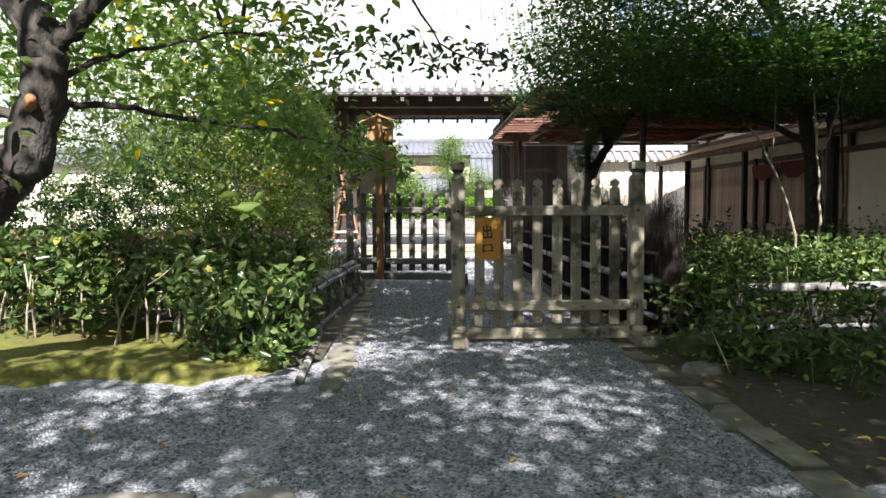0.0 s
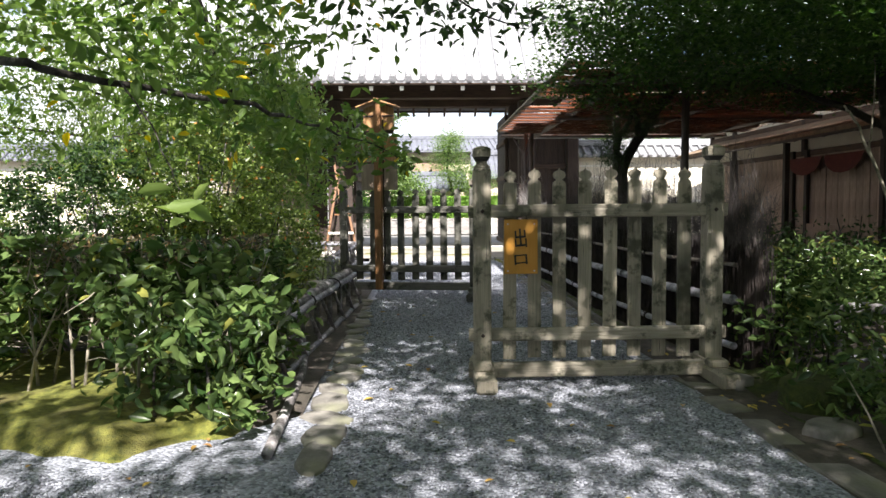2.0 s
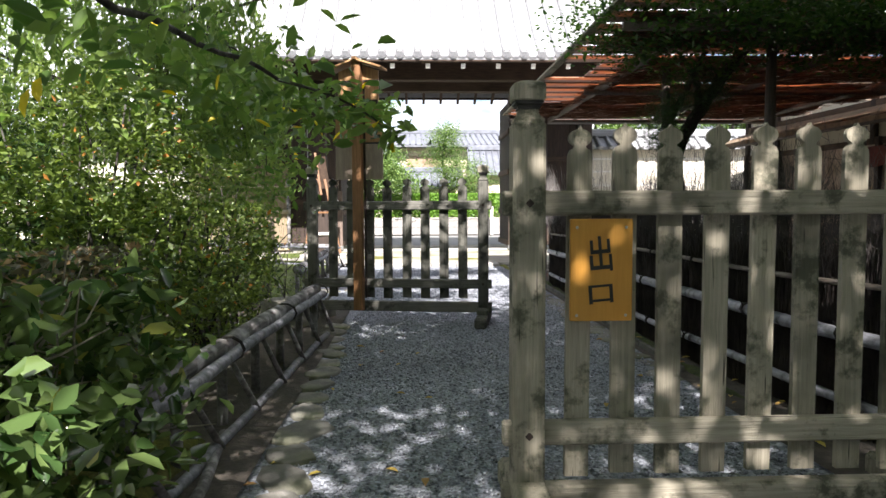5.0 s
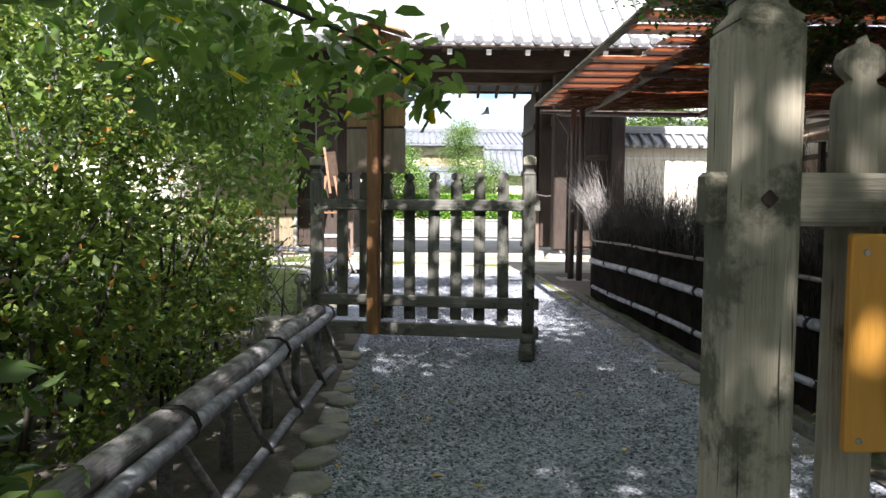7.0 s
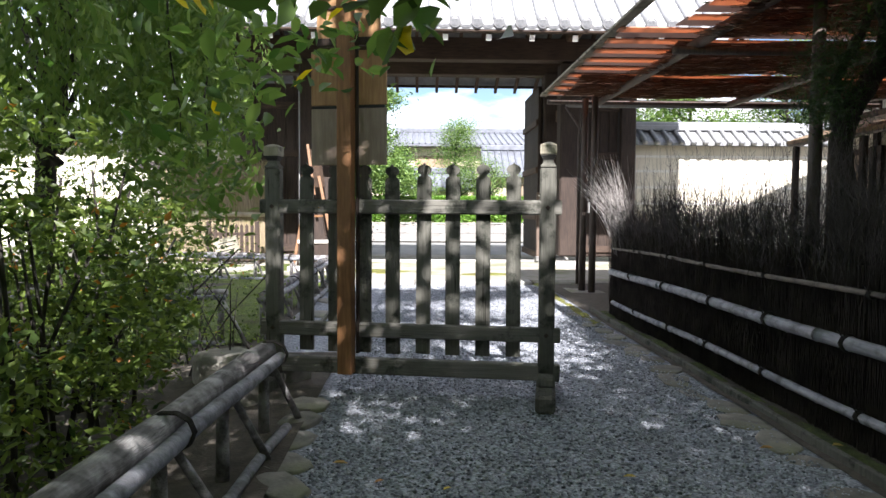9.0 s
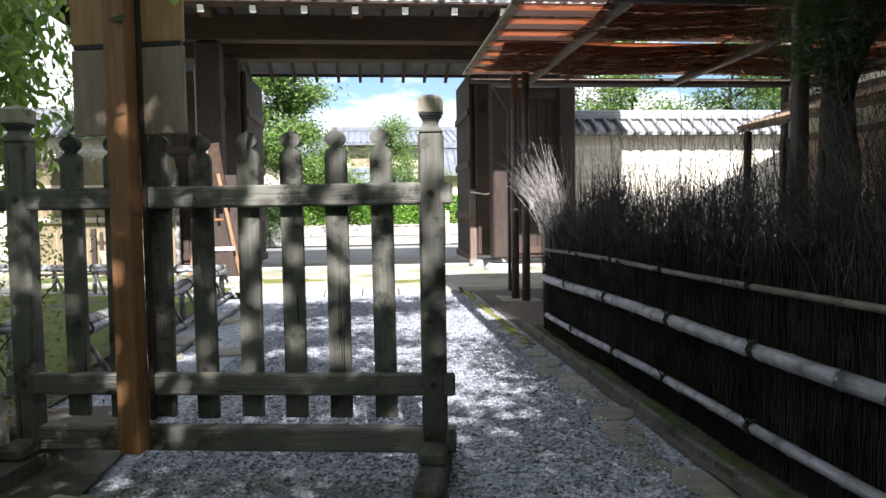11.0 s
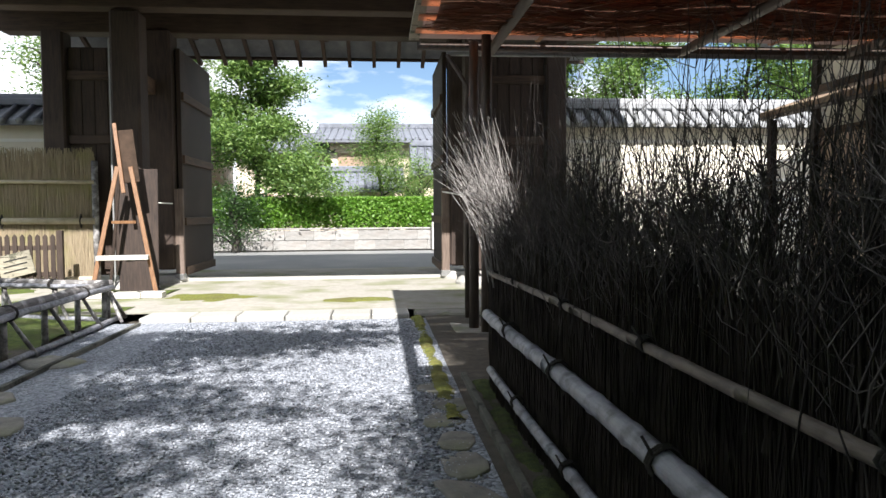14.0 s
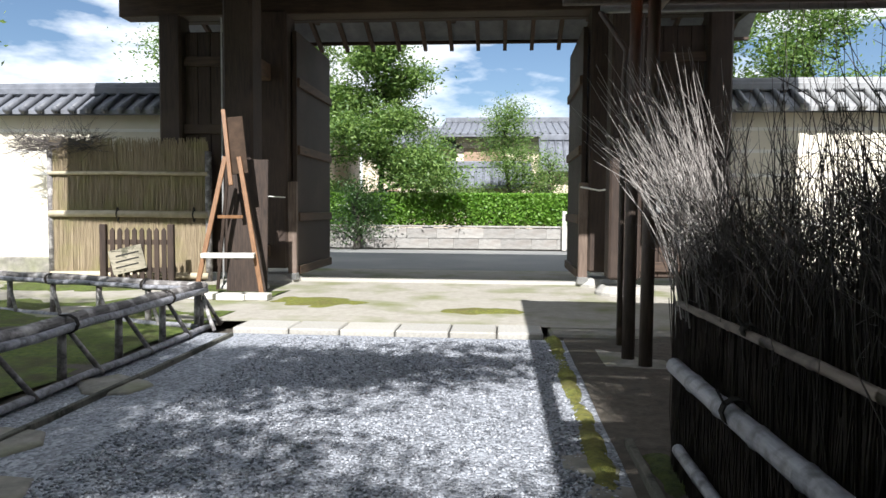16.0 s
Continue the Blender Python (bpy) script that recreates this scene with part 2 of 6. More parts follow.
EARTH = surface("packed_earth", (0.04, 0.034, 0.028), (0.115, 0.098, 0.079), 14, 0.95, 0.7, 60, stain=(0.06, 0.055, 0.04), stain_scale=1.2, stain_amount=0.7)
FLOOR_EARTH = surface("pale_packed_floor", (0.27, 0.25, 0.215), (0.37, 0.35, 0.305), 12, 0.9, 0.3, 70, stain=(0.15, 0.165, 0.06), stain_scale=1.3, stain_amount=0.9)
GRAVEL = pebbled("grey_gravel", (0.08, 0.088, 0.102), (0.45, 0.475, 0.53), 60, bump=1.0, tint=(0.10, 0.104, 0.11))
PEBBLE = leafy("gravel_stone", (0.09, 0.098, 0.113), (0.47, 0.49, 0.54), 0.85, 0.0)
# the rare pale strips imitate specks of light through the mat
BARK_STRIP = leafy("bark_strip", (0.08, 0.045, 0.032), (0.38, 0.235, 0.165), 0.85, 0.25, (0.7, 0.6, 0.5), 0.06)
MAT_BACK = leafy("bark_mat_back", (0.13, 0.075, 0.055), (0.17, 0.10, 0.075), 0.9, 0.3)
THIN_LATH = leafy("thin_red_lath", (0.52, 0.30, 0.20), (0.60, 0.37, 0.26), 0.7, 0.42)
EAVE_TILE = surface("dark_eave_tile", (0.05, 0.052, 0.056), (0.13, 0.133, 0.14), 24, 0.5, 0.3, 60, stain=(0.2, 0.2, 0.195), stain_scale=9, stain_amount=0.5)
DARK_MOSS = surface("dark_green_moss", (0.025, 0.04, 0.01), (0.10, 0.125, 0.03), 26, 0.95, 1.0, 120, stain=(0.05, 0.04, 0.025), stain_scale=5, stain_amount=0.8, bump_distance=0.02)
BED_MOSS = surface("bed_moss", (0.04, 0.075, 0.012), (0.16, 0.20, 0.035), 22, 0.95, 1.0, 110, stain=(0.06, 0.05, 0.025), stain_scale=3, stain_amount=0.75, bump_distance=0.02)
MOSS = surface("moss", (0.07, 0.09, 0.017), (0.27, 0.27, 0.05), 26, 0.95, 1.0, 120, stain=(0.13, 0.10, 0.045), stain_scale=2.4, stain_amount=0.65, bump_distance=0.02)
ROAD = surface("asphalt_road", (0.16, 0.16, 0.16), (0.24, 0.24, 0.235), 30, 0.9, 0.4, 120, stain=(0.3, 0.29, 0.27), stain_scale=0.5)
ROAD_STONE = surface("road_wall_stone", (0.20, 0.19, 0.18), (0.38, 0.37, 0.35), 5, 0.85, 0.5, 30, stain=(0.2, 0.17, 0.15), stain_scale=1.3, per_piece=0.15)
LOG = surface("silvered_log", (0.07, 0.063, 0.06), (0.24, 0.225, 0.218), 11, 0.8, 0.7, 30, (0.6, 5, 5), stain=(0.55, 0.53, 0.52), stain_scale=9, stain_amount=0.95)
BAMBOO = surface("aged_bamboo", (0.13, 0.131, 0.145), (0.36, 0.364, 0.40), 8, 0.5, 0.2, 40, (5, 0.5, 5), stain=(0.05, 0.048, 0.05), stain_scale=15, stain_amount=0.85)
BROWN_BAMBOO = surface("brown_split_bamboo", (0.06, 0.047, 0.038), (0.20, 0.165, 0.135), 8, 0.65, 0.2, 40, (5, 0.5, 5), stain=(0.03, 0.025, 0.022), stain_scale=12, stain_amount=0.8)
# lighter copy of the twig colour, with sunlight painted into the end tuft
SUNLIT_TWIG = surface("sunlit_twig", (0.13, 0.118, 0.11), (0.46, 0.43, 0.41), 5, 0.75, 0.2, 60)
ROPE = surface("black_palm_rope", (0.015, 0.013, 0.012), (0.04, 0.035, 0.03), 60, 0.9, 0.6, 150)
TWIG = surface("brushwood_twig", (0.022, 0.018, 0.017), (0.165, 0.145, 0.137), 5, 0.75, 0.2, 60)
# darker copy of the twig colour, holding the shade low in the fence
SHADED_TWIG = surface("shaded_brushwood", (0.012, 0.009, 0.008), (0.085, 0.067, 0.06), 5, 0.8, 0.2, 60)
TWIG_CORE = surface("brushwood_core", (0.025, 0.019, 0.016), (0.07, 0.055, 0.045), 40, 0.95, 0.6, 90, (1, 8, 0.4))
BARK = surface("tree_bark", (0.012, 0.01, 0.008), (0.055, 0.046, 0.038), 14, 0.9, 1.0, 26, (1, 1, 0.45), stain=(0.15, 0.155, 0.135), stain_scale=7, stain_amount=0.4, bump_distance=0.03)
DARK_BARK = surface("dark_bark", (0.018, 0.015, 0.012), (0.06, 0.05, 0.042), 12, 0.9, 0.9, 26, bump_distance=0.03)
CUT_WOOD = surface("cut_limb_wood", (0.26, 0.11, 0.05), (0.45, 0.22, 0.11), 12, 0.8, 0.3)
LATH = surface("red_cedar_lath", (0.36, 0.16, 0.08), (0.56, 0.30, 0.16), 8, 0.7, 0.25, 40, (0.6, 6, 6), per_piece=0.15)
POLE = surface("dark_pole", (0.05, 0.038, 0.032), (0.13, 0.1, 0.083), 8, 0.6, 0.3, 30, (5, 5, 0.6))
PLANK = surface("brown_plank", (0.36, 0.26, 0.19), (0.58, 0.44, 0.34), 7, 0.75, 0.4, 30, (8, 8, 0.6), stain=(0.12, 0.08, 0.055), stain_scale=2, per_piece=0.18)
REED = surface("reed_screen", (0.19, 0.145, 0.09), (0.43, 0.35, 0.235), 6, 0.8, 0.4, 60, (10, 10, 0.5), stain=(0.28, 0.27, 0.1), stain_scale=2.4, stain_amount=0.6)
STRAW = surface("split_bamboo", (0.42, 0.36, 0.25), (0.6, 0.53, 0.4), 9, 0.6, 0.25, 40)
EASEL_WOOD = surface("varnished_pine", (0.13, 0.062, 0.028), (0.25, 0.13, 0.06), 7, 0.45, 0.2, 40, (6, 6, 0.6))
WHITE_BLOCK = surface("pale_block", (0.45, 0.43, 0.39), (0.6, 0.58, 0.53), 12, 0.8, 0.2)
BOARD_DARK = surface("dark_display_board", (0.028, 0.02, 0.015), (0.075, 0.05, 0.036), 8, 0.88, 0.1, spec=0.1)
SHINGLE = surface("bark_shingle", (0.13, 0.085, 0.055), (0.33, 0.23, 0.15), 8, 0.9, 0.8, 30, (1, 1, 1), stain=(0.12, 0.13, 0.07), stain_scale=2)
GUTTER = surface("grey_gutter", (0.22, 0.22, 0.22), (0.34, 0.34, 0.33), 10, 0.5, 0.1)
HOUSE_WALL = surface("beige_house_render", (0.62, 0.52, 0.40), (0.72, 0.62, 0.49), 2, 0.85, 0.1)
HOUSE_TIMBER = surface("brown_house_board", (0.24, 0.165, 0.11), (0.36, 0.26, 0.185), 5, 0.7, 0.2, 30, (1, 1, 6))
CLOTH = surface("red_cloth", (0.10, 0.022, 0.018), (0.17, 0.04, 0.03), 12, 0.9, 0.3)
GLASS_DARK = surface("dark_window_pane", (0.03, 0.035, 0.04), (0.06, 0.065, 0.07), 3, 0.12, 0.0)
LEAF_CAMELLIA = leafy("camellia_leaf", (0.027, 0.064, 0.018), (0.17, 0.245, 0.078), 0.2, 0.3, (0.32, 0.33, 0.08), 0.02)
LEAF_HEDGE_DRY = leafy("clipped_hedge_leaf", (0.05, 0.053, 0.027), (0.17, 0.145, 0.085), 0.45, 0.2, (0.30, 0.20, 0.10), 0.25)
LEAF_SHRUB = leafy("shrub_leaf", (0.027, 0.058, 0.014), (0.225, 0.30, 0.065), 0.4, 0.45, (0.45, 0.2, 0.05), 0.015)
LEAF_WILLOW = leafy("light_tree_leaf", (0.09, 0.16, 0.035), (0.22, 0.30, 0.08), 0.4, 0.45)
LEAF_CHERRY = leafy("cherry_leaf", (0.055, 0.115, 0.025), (0.165, 0.245, 0.06), 0.4, 0.5, (0.65, 0.5, 0.04), 0.025)
# also given to foliage that only lies in shade or shows as silhouette
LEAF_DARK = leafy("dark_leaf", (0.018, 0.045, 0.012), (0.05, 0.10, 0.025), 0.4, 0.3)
LEAF_MAPLE = leafy("maple_leaf", (0.022, 0.065, 0.012), (0.085, 0.16, 0.03), 0.45, 0.4)
LEAF_FAR = leafy("garden_tree_leaf", (0.05, 0.11, 0.025), (0.19, 0.28, 0.07), 0.5, 0.3)
LEAF_HEDGE_FAR = leafy("bright_hedge_leaf", (0.10, 0.22, 0.03), (0.22, 0.38, 0.06), 0.5, 0.35)
LEAF_YELLOW = leafy("yellow_leaf", (0.62, 0.48, 0.03), (0.72, 0.6, 0.06), 0.5, 0.4)
LEAF_FERN = leafy("fern_leaf", (0.05, 0.11, 0.02), (0.11, 0.18, 0.04), 0.5, 0.4)
COVER = leafy("thin_bark_cover", (0.30, 0.24, 0.22), (0.38, 0.31, 0.285), 0.8, 0.3)
FALLEN = leafy("fallen_leaf", (0.30, 0.16, 0.06), (0.55, 0.42, 0.08), 0.7, 0.1)

# ---- building helpers ----


class Shape:
    """Gathers vertices and faces for one mesh."""

    def __init__(self):
        self.v, self.f = [], []

    def add(self, vs, fs):
        o = len(self.v)
        self.v += [tuple(p) for p in vs]
        self.f += [tuple(i + o for i in f) for f in fs]
        return self

    def box(self, centre, size, ch=0.004, turn=None):
        """A box with chamfered edges."""
        hx, hy, hz = (s / 2 for s in size)
        c = min(ch, hx * 0.45, hy * 0.45, hz * 0.45)
        vs, at = [], {}
        for sx in (-1, 1):
            for sy in (-1, 1):
                for sz in (-1, 1):
                    for ax in range(3):
                        p = [sx * (hx - c), sy * (hy - c), sz * (hz - c)]
                        p[ax] = (sx * hx, sy * hy, sz * hz)[ax]
                        at[(sx, sy, sz, ax)] = len(vs)
                        vs.append(Vector(p))
        fs = []
        for ax in range(3):
            a, b = (ax + 1) % 3, (ax + 2) % 3
            for s in (-1, 1):
                q = []
                for u, w in ((-1, -1), (1, -1), (1, 1), (-1, 1)):
                    k = [0, 0, 0]
                    k[ax], k[a], k[b] = s, u, w
                    q.append(at[(*k, ax)])
                fs.append(q if s > 0 else q[::-1])
        for ax in range(3):
            a, b = (ax + 1) % 3, (ax + 2) % 3
            for u in (-1, 1):
                for w in (-1, 1):
                    q = []
                    for s, face in ((-1, a), (1, a), (1, b), (-1, b)):
                        k = [0, 0, 0]
                        k[ax], k[a], k[b] = s, u, w
                        q.append(at[(*k, face)])
                    fs.append(q if u * w > 0 else q[::-1])
        for sx in (-1, 1):
            for sy in (-1, 1):
                for sz in (-1, 1):
                    q = [at[(sx, sy, sz, i)] for i in range(3)]
                    fs.append(q if sx * sy * sz > 0 else q[::-1])
        m = turn or Matrix()
        c0 = Vector(centre)
        return self.add([m @ p + c0 for p in vs], fs)

    def tube(self, pts, radii, n=8, cap=True):
        """A round bar along points."""
        pts = [Vector(p) for p in pts]
        if not hasattr(radii, "__len__"):
            radii = [radii] * len(pts)
        side = None
        rings = []
        for i, p in enumerate(pts):
            d = (pts[min(i + 1, len(pts) - 1)] - pts[max(i - 1, 0)]).normalized()
            if side is None:
                side = d.orthogonal().normalized()
            side = (side - d * side.dot(d)).normalized()
            up = d.cross(side)
            rings.append([p + (side * math.cos(2 * math.pi * k / n) + up * math.sin(2 * math.pi * k / n)) * radii[i] for k in range(n)])
        vs = [q for r in rings for q in r]
        fs = [(i * n + k, i * n + (k + 1) % n, (i + 1) * n + (k + 1) % n, (i + 1) * n + k) for i in range(len(pts) - 1) for k in range(n)]
        if cap:
            fs += [tuple(range(n))[::-1], tuple((len(pts) - 1) * n + k for k in range(n))]
        return self.add(vs, fs)

    def lathe(self, profile, n=16, centre=(0, 0, 0), square=False):
        """Turned about z: profile of (radius, height)."""
        cx, cy, cz = centre
        vs = []
        for r, z in profile:
            for k in range(n):
                a = 2 * math.pi * (k + 0.5) / n
                vs.append((cx + r * math.cos(a), cy + r * math.sin(a), cz + z))
        fs = [(i * n + k, i * n + (k + 1) % n, (i + 1) * n + (k + 1) % n, (i + 1) * n + k) for i in range(len(profile) - 1) for k in range(n)]
        fs += [tuple(range(n))[::-1], tuple((len(profile) - 1) * n + k for k in range(n))]
        return self.add(vs, fs)

    def plate(self, outline, y0, y1):
        """An outline in x, z pushed from y0 to y1."""
        n = len(outline)
        vs = [(x, y0, z) for x, z in outline] + [(x, y1, z) for x, z in outline]
        fs = [tuple(range(n)), tuple(range(2 * n - 1, n - 1, -1))]
        fs += [(k, k + n, (k + 1) % n + n, (k + 1) % n) for k in range(n)]
        return self.add(vs, fs)

    def mesh(self, name, material, smooth=False):
        me = bpy.data.meshes.new(name)
        me.from_pydata(self.v, [], self.f)
        me.materials.append(material)
        if smooth:
            me.polygons.foreach_set("use_smooth", [True] * len(me.polygons))
        me.update()
        return me


def thing(name, x=0, y=0, z=0, rz=0, label="", category="", group="", kind=""):
    ob = new(name)
    ob.empty_display_size = 0.1
    ob.matrix_basis = pose(x, y, z, 0, 0, rz)
    return tagged(ob, label, category, group, kind)


def part(name, shape, material, parent, label="", smooth=False, m=None):
    me = shape if isinstance(shape, bpy.types.Mesh) else shape.mesh(name, material, smooth)
    ob = new(name, me)
    ob.parent = parent
    if m is not None:
        ob.matrix_basis = m
    return tagged(ob, label)


def single(name, shape, material, label, category="", group="", kind="", smooth=False, m=None):
    me = shape if isinstance(shape, bpy.types.Mesh) else shape.mesh(name, material, smooth)
    ob = new(name, me)
    if m is not None:
        ob.matrix_basis = m
    return tagged(ob, label, category, group, kind)


def raw_mesh(name, co, faces, material, smooth=False):
    """A large mesh from arrays; faces is an (n, k) array of indices."""
    me = bpy.data.meshes.new(name)
    co = np.ascontiguousarray(co, dtype=np.float32)
    faces = np.ascontiguousarray(faces, dtype=np.int32)
    n, k = faces.shape
    me.vertices.add(len(co))
    me.vertices.foreach_set("co", co.ravel())
    me.loops.add(n * k)
    me.loops.foreach_set("vertex_index", faces.ravel())
    me.polygons.add(n)
    me.polygons.foreach_set("loop_start", np.arange(0, n * k, k, dtype=np.int32))
    if smooth:
        me.polygons.foreach_set("use_smooth", np.ones(n, dtype=bool))
    me.materials.append(material)
    me.update(calc_edges=True)
    return me


def unit(a):
    return a / np.maximum(np.linalg.norm(a, axis=-1, keepdims=True), 1e-9)


def leaves(name, centres, length, material, width=0.45, flat=0.5, droop=0.2, rng=None, axis=None, full=False):
    """One mesh of many folded leaves at the centres. flat: how far they lie level; axis: the way they point, if given."""
    rng = rng or np.random.default_rng(1)
    c = np.asarray(centres, dtype=float)
    n = len(c)
    d = rng.normal(size=(n, 3))
    d[:, 2] = d[:, 2] * (1 - flat) - droop
    if axis is not None:
        d = np.asarray(axis) * 1.6 + d * 0.6
    d = unit(d)
    up = rng.normal(size=(n, 3)) * (1 - flat) + np.array([0, 0, 1.0]) * (0.3 + flat)
    s = unit(np.cross(d, up))
    nn = np.cross(s, d)
    ln = length * rng.uniform(0.65, 1.25, size=(n, 1))
    w = ln * width * 0.5
    b = c - d * ln * 0.5
    fold = nn * w * 0.35
    if full:
        p = [b, b + d * ln * 0.3 + s * w * 0.9 + fold, b + d * ln * 0.68 + s * w * 0.8 + fold * 0.8, b + d * ln - nn * ln * 0.1,
             b + d * ln * 0.68 - s * w * 0.8 + fold * 0.8, b + d * ln * 0.3 - s * w * 0.9 + fold]
        co = np.stack(p, axis=1).reshape(-1, 3)
        i = np.arange(n)[:, None] * 6
        f = np.concatenate([i + np.array([[0, 1, 2, 3]]), i + np.array([[0, 3, 4, 5]])])
    else:
        p = [b, b + d * ln * 0.42 + s * w + fold, b + d * ln, b + d * ln * 0.42 - s * w + fold]
        co = np.stack(p, axis=1).reshape(-1, 3)
        i = np.arange(n)[:, None] * 4
        f = np.concatenate([i + np.array([[0, 1, 2]]), i + np.array([[0, 2, 3]])])
    return raw_mesh(name, co, f, material)


def bars(name, pts, radii, material, sides=3):
    """One mesh of many thin bars: pts (n, k, 3), radii (n, k)."""
    pts = np.asarray(pts, dtype=float)
    n, k, _ = pts.shape
    d = np.empty_like(pts)
    d[:, 1:-1] = pts[:, 2:] - pts[:, :-2]
    d[:, 0], d[:, -1] = pts[:, 1] - pts[:, 0], pts[:, -1] - pts[:, -2]
    d = unit(d)
    ref = np.where(np.abs(d[..., 2:3]) > 0.9, np.array([1.0, 0, 0]), np.array([0, 0, 1.0]))
    s = unit(np.cross(d, ref))
    u = np.cross(d, s)
    rings = []
    for j in range(sides):
        a = 2 * math.pi * j / sides
        rings.append(pts + (s * math.cos(a) + u * math.sin(a)) * np.asarray(radii)[..., None])
    co = np.stack(rings, axis=2).reshape(-1, 3)
    idx = np.arange(n * k * sides).reshape(n, k, sides)
    nx = np.roll(idx, -1, axis=2)
    f = np.stack([idx[:, :-1], nx[:, :-1], nx[:, 1:], idx[:, 1:]], axis=-1).reshape(-1, 4)
    return raw_mesh(name, co, f, material, True)


def clumps(n_clumps, per, lo, hi, spread, rng, inside=None):
    """Points in clumps through a box; inside(p) may keep only some of the clump centres."""
    c = rng.uniform(lo, hi, size=(n_clumps * 4, 3))
    if inside is not None:
        c = c[inside(c)]
    c = c[:n_clumps]
    p = np.repeat(c, per, axis=0) + rng.normal(size=(len(c) * per, 3)) * np.asarray(spread)
    return p


def ellipsoid(centre, radii):
    c, r = np.asarray(centre), np.asarray(radii)
    return lambda p: (((p - c) / r) ** 2).sum(axis=1) < 1


def limb(pts, r0, r1, wobble, rng, n=8, steps=5):
    """A tapered, slightly crooked limb through points, as (points, radii)."""
    pts = [Vector(p) for p in pts]
    out, rad = [], []
    total = (len(pts) - 1) * steps
    for i in range(len(pts) - 1):
        for j in range(steps):
            t = j / steps
            p0, p1, p2, p3 = pts[max(i - 1, 0)], pts[i], pts[i + 1], pts[min(i + 2, len(pts) - 1)]
            q = 0.5 * ((2 * p1) + (p2 - p0) * t + (2 * p0 - 5 * p1 + 4 * p2 - p3) * t * t + (3 * p1 - p0 - 3 * p2 + p3) * t ** 3)
            k = i * steps + j
            out.append(q + Vector(rng.normal(size=3) * wobble))
            rad.append(r0 + (r1 - r0) * k / total)
    out.append(pts[-1])
    rad.append(r1)
    return out, rad


def sheet(name, x0, x1, y0, y1, step, height, material, label, edge=None, kind="structure", category=""):
    """A ground sheet; height(x, y) gives z, edge(x, y) true keeps a cell."""
    nx, ny = max(1, round((x1 - x0) / step)), max(1, round((y1 - y0) / step))
    xs, ys = np.linspace(x0, x1, nx + 1), np.linspace(y0, y1, ny + 1)
    vs = [(x, y, height(x, y)) for y in ys for x in xs]
    fs = []
    for j in range(ny):
        for i in range(nx):
            if edge is None or edge((xs[i] + xs[i + 1]) / 2, (ys[j] + ys[j + 1]) / 2):
                a = j * (nx + 1) + i
                fs.append((a, a + 1, a + nx + 2, a + nx + 1))
    me = bpy.data.meshes.new(name)
    me.from_pydata(vs, [], fs)
    me.materials.append(material)
    me.polygons.foreach_set("use_smooth", [True] * len(me.polygons))
    me.update()
    return tagged(new(name, me), label, category, "", kind)


def rough(x, y, s=1.0):
    return noise.noise(Vector((x * s, y * s, 3.7)))


def stone_mesh(name, w, d, h, rng, material, sides=9):
    """A flat-topped worn stone with an uneven outline."""
    s = Shape()
    rings = []
    ang = [2 * math.pi * (k + rng.uniform(-0.3, 0.3)) / sides for k in range(sides)]
    rad = [rng.uniform(0.82, 1.05) for _ in ang]
    for f, z in ((1.0, 0.0), (1.0, h * 0.78), (0.93, h * 0.96), (0.6, h)):
        ring = []
        for a, r in zip(ang, rad):
            c, t = math.cos(a), math.sin(a)
            k = (abs(c) ** 3 + abs(t) ** 3) ** (-1 / 3)
            ring.append((c * k * r * f * w / 2, t * k * r * f * d / 2, z + rng.uniform(-0.04, 0.04) * h))
        rings.append(ring)
    vs = [p for r in rings for p in r]
    n = sides
    fs = [(i * n + k, i * n + (k + 1) % n, (i + 1) * n + (k + 1) % n, (i + 1) * n + k) for i in range(3) for k in range(n)]
    fs.append(tuple(3 * n + k for k in range(n)))
    s.add(vs, fs)
    return s.mesh(name, material, True)

# ---- ground ----
sheet("ground", -150, 150, -150, 190, 17, lambda x, y: -0.06, EARTH, "bare brown earth reaching to the horizon", category="ground")


def path_height(x, y):
    return 0.004 * rough(x, y, 1.3) + 0.0015 * rough(x, y, 9.0)


sheet("gravel_path", -9, 9, -6, 16.95, 0.15, path_height, GRAVEL, "grey crushed-stone gravel path in dappled shade", category="path")
sheet("gate_floor", -6.5, 6.5, 17.42, 23.6, 0.25, lambda x, y: 0.035 + 0.004 * rough(x, y, 2), FLOOR_EARTH, "pale packed earth floor under the gate", category="floor")
sheet("road", -70, 70, 23.6, 31.2, 1.0, lambda x, y: -0.03, ROAD, "grey asphalt road outside the gate", category="road")
sheet("earth_far", -12, -1.2, 11.6, 17.5, 0.2, lambda x, y: 0.02 + 0.012 * rough(x, y, 1.5), EARTH, "dark earth around the moss bed", category="ground")
sheet("earth_left", -12, -0.5, 4.3, 11.7, 0.2, lambda x, y: -0.05 + 0.075 * min(1, max(0, y - 4.75 - 0.4 * rough(x, y, 2.2)) * 2) + 0.012 * rough(x, y, 1.5), EARTH, "dark leaf-strewn earth beneath the shrubs", category="ground")
sheet("earth_right", 2.0, 12, 2.4, 21.5, 0.2, lambda x, y: 0.012 + 0.02 * rough(x, y, 1.7), EARTH, "dark damp earth beside the path", category="ground")
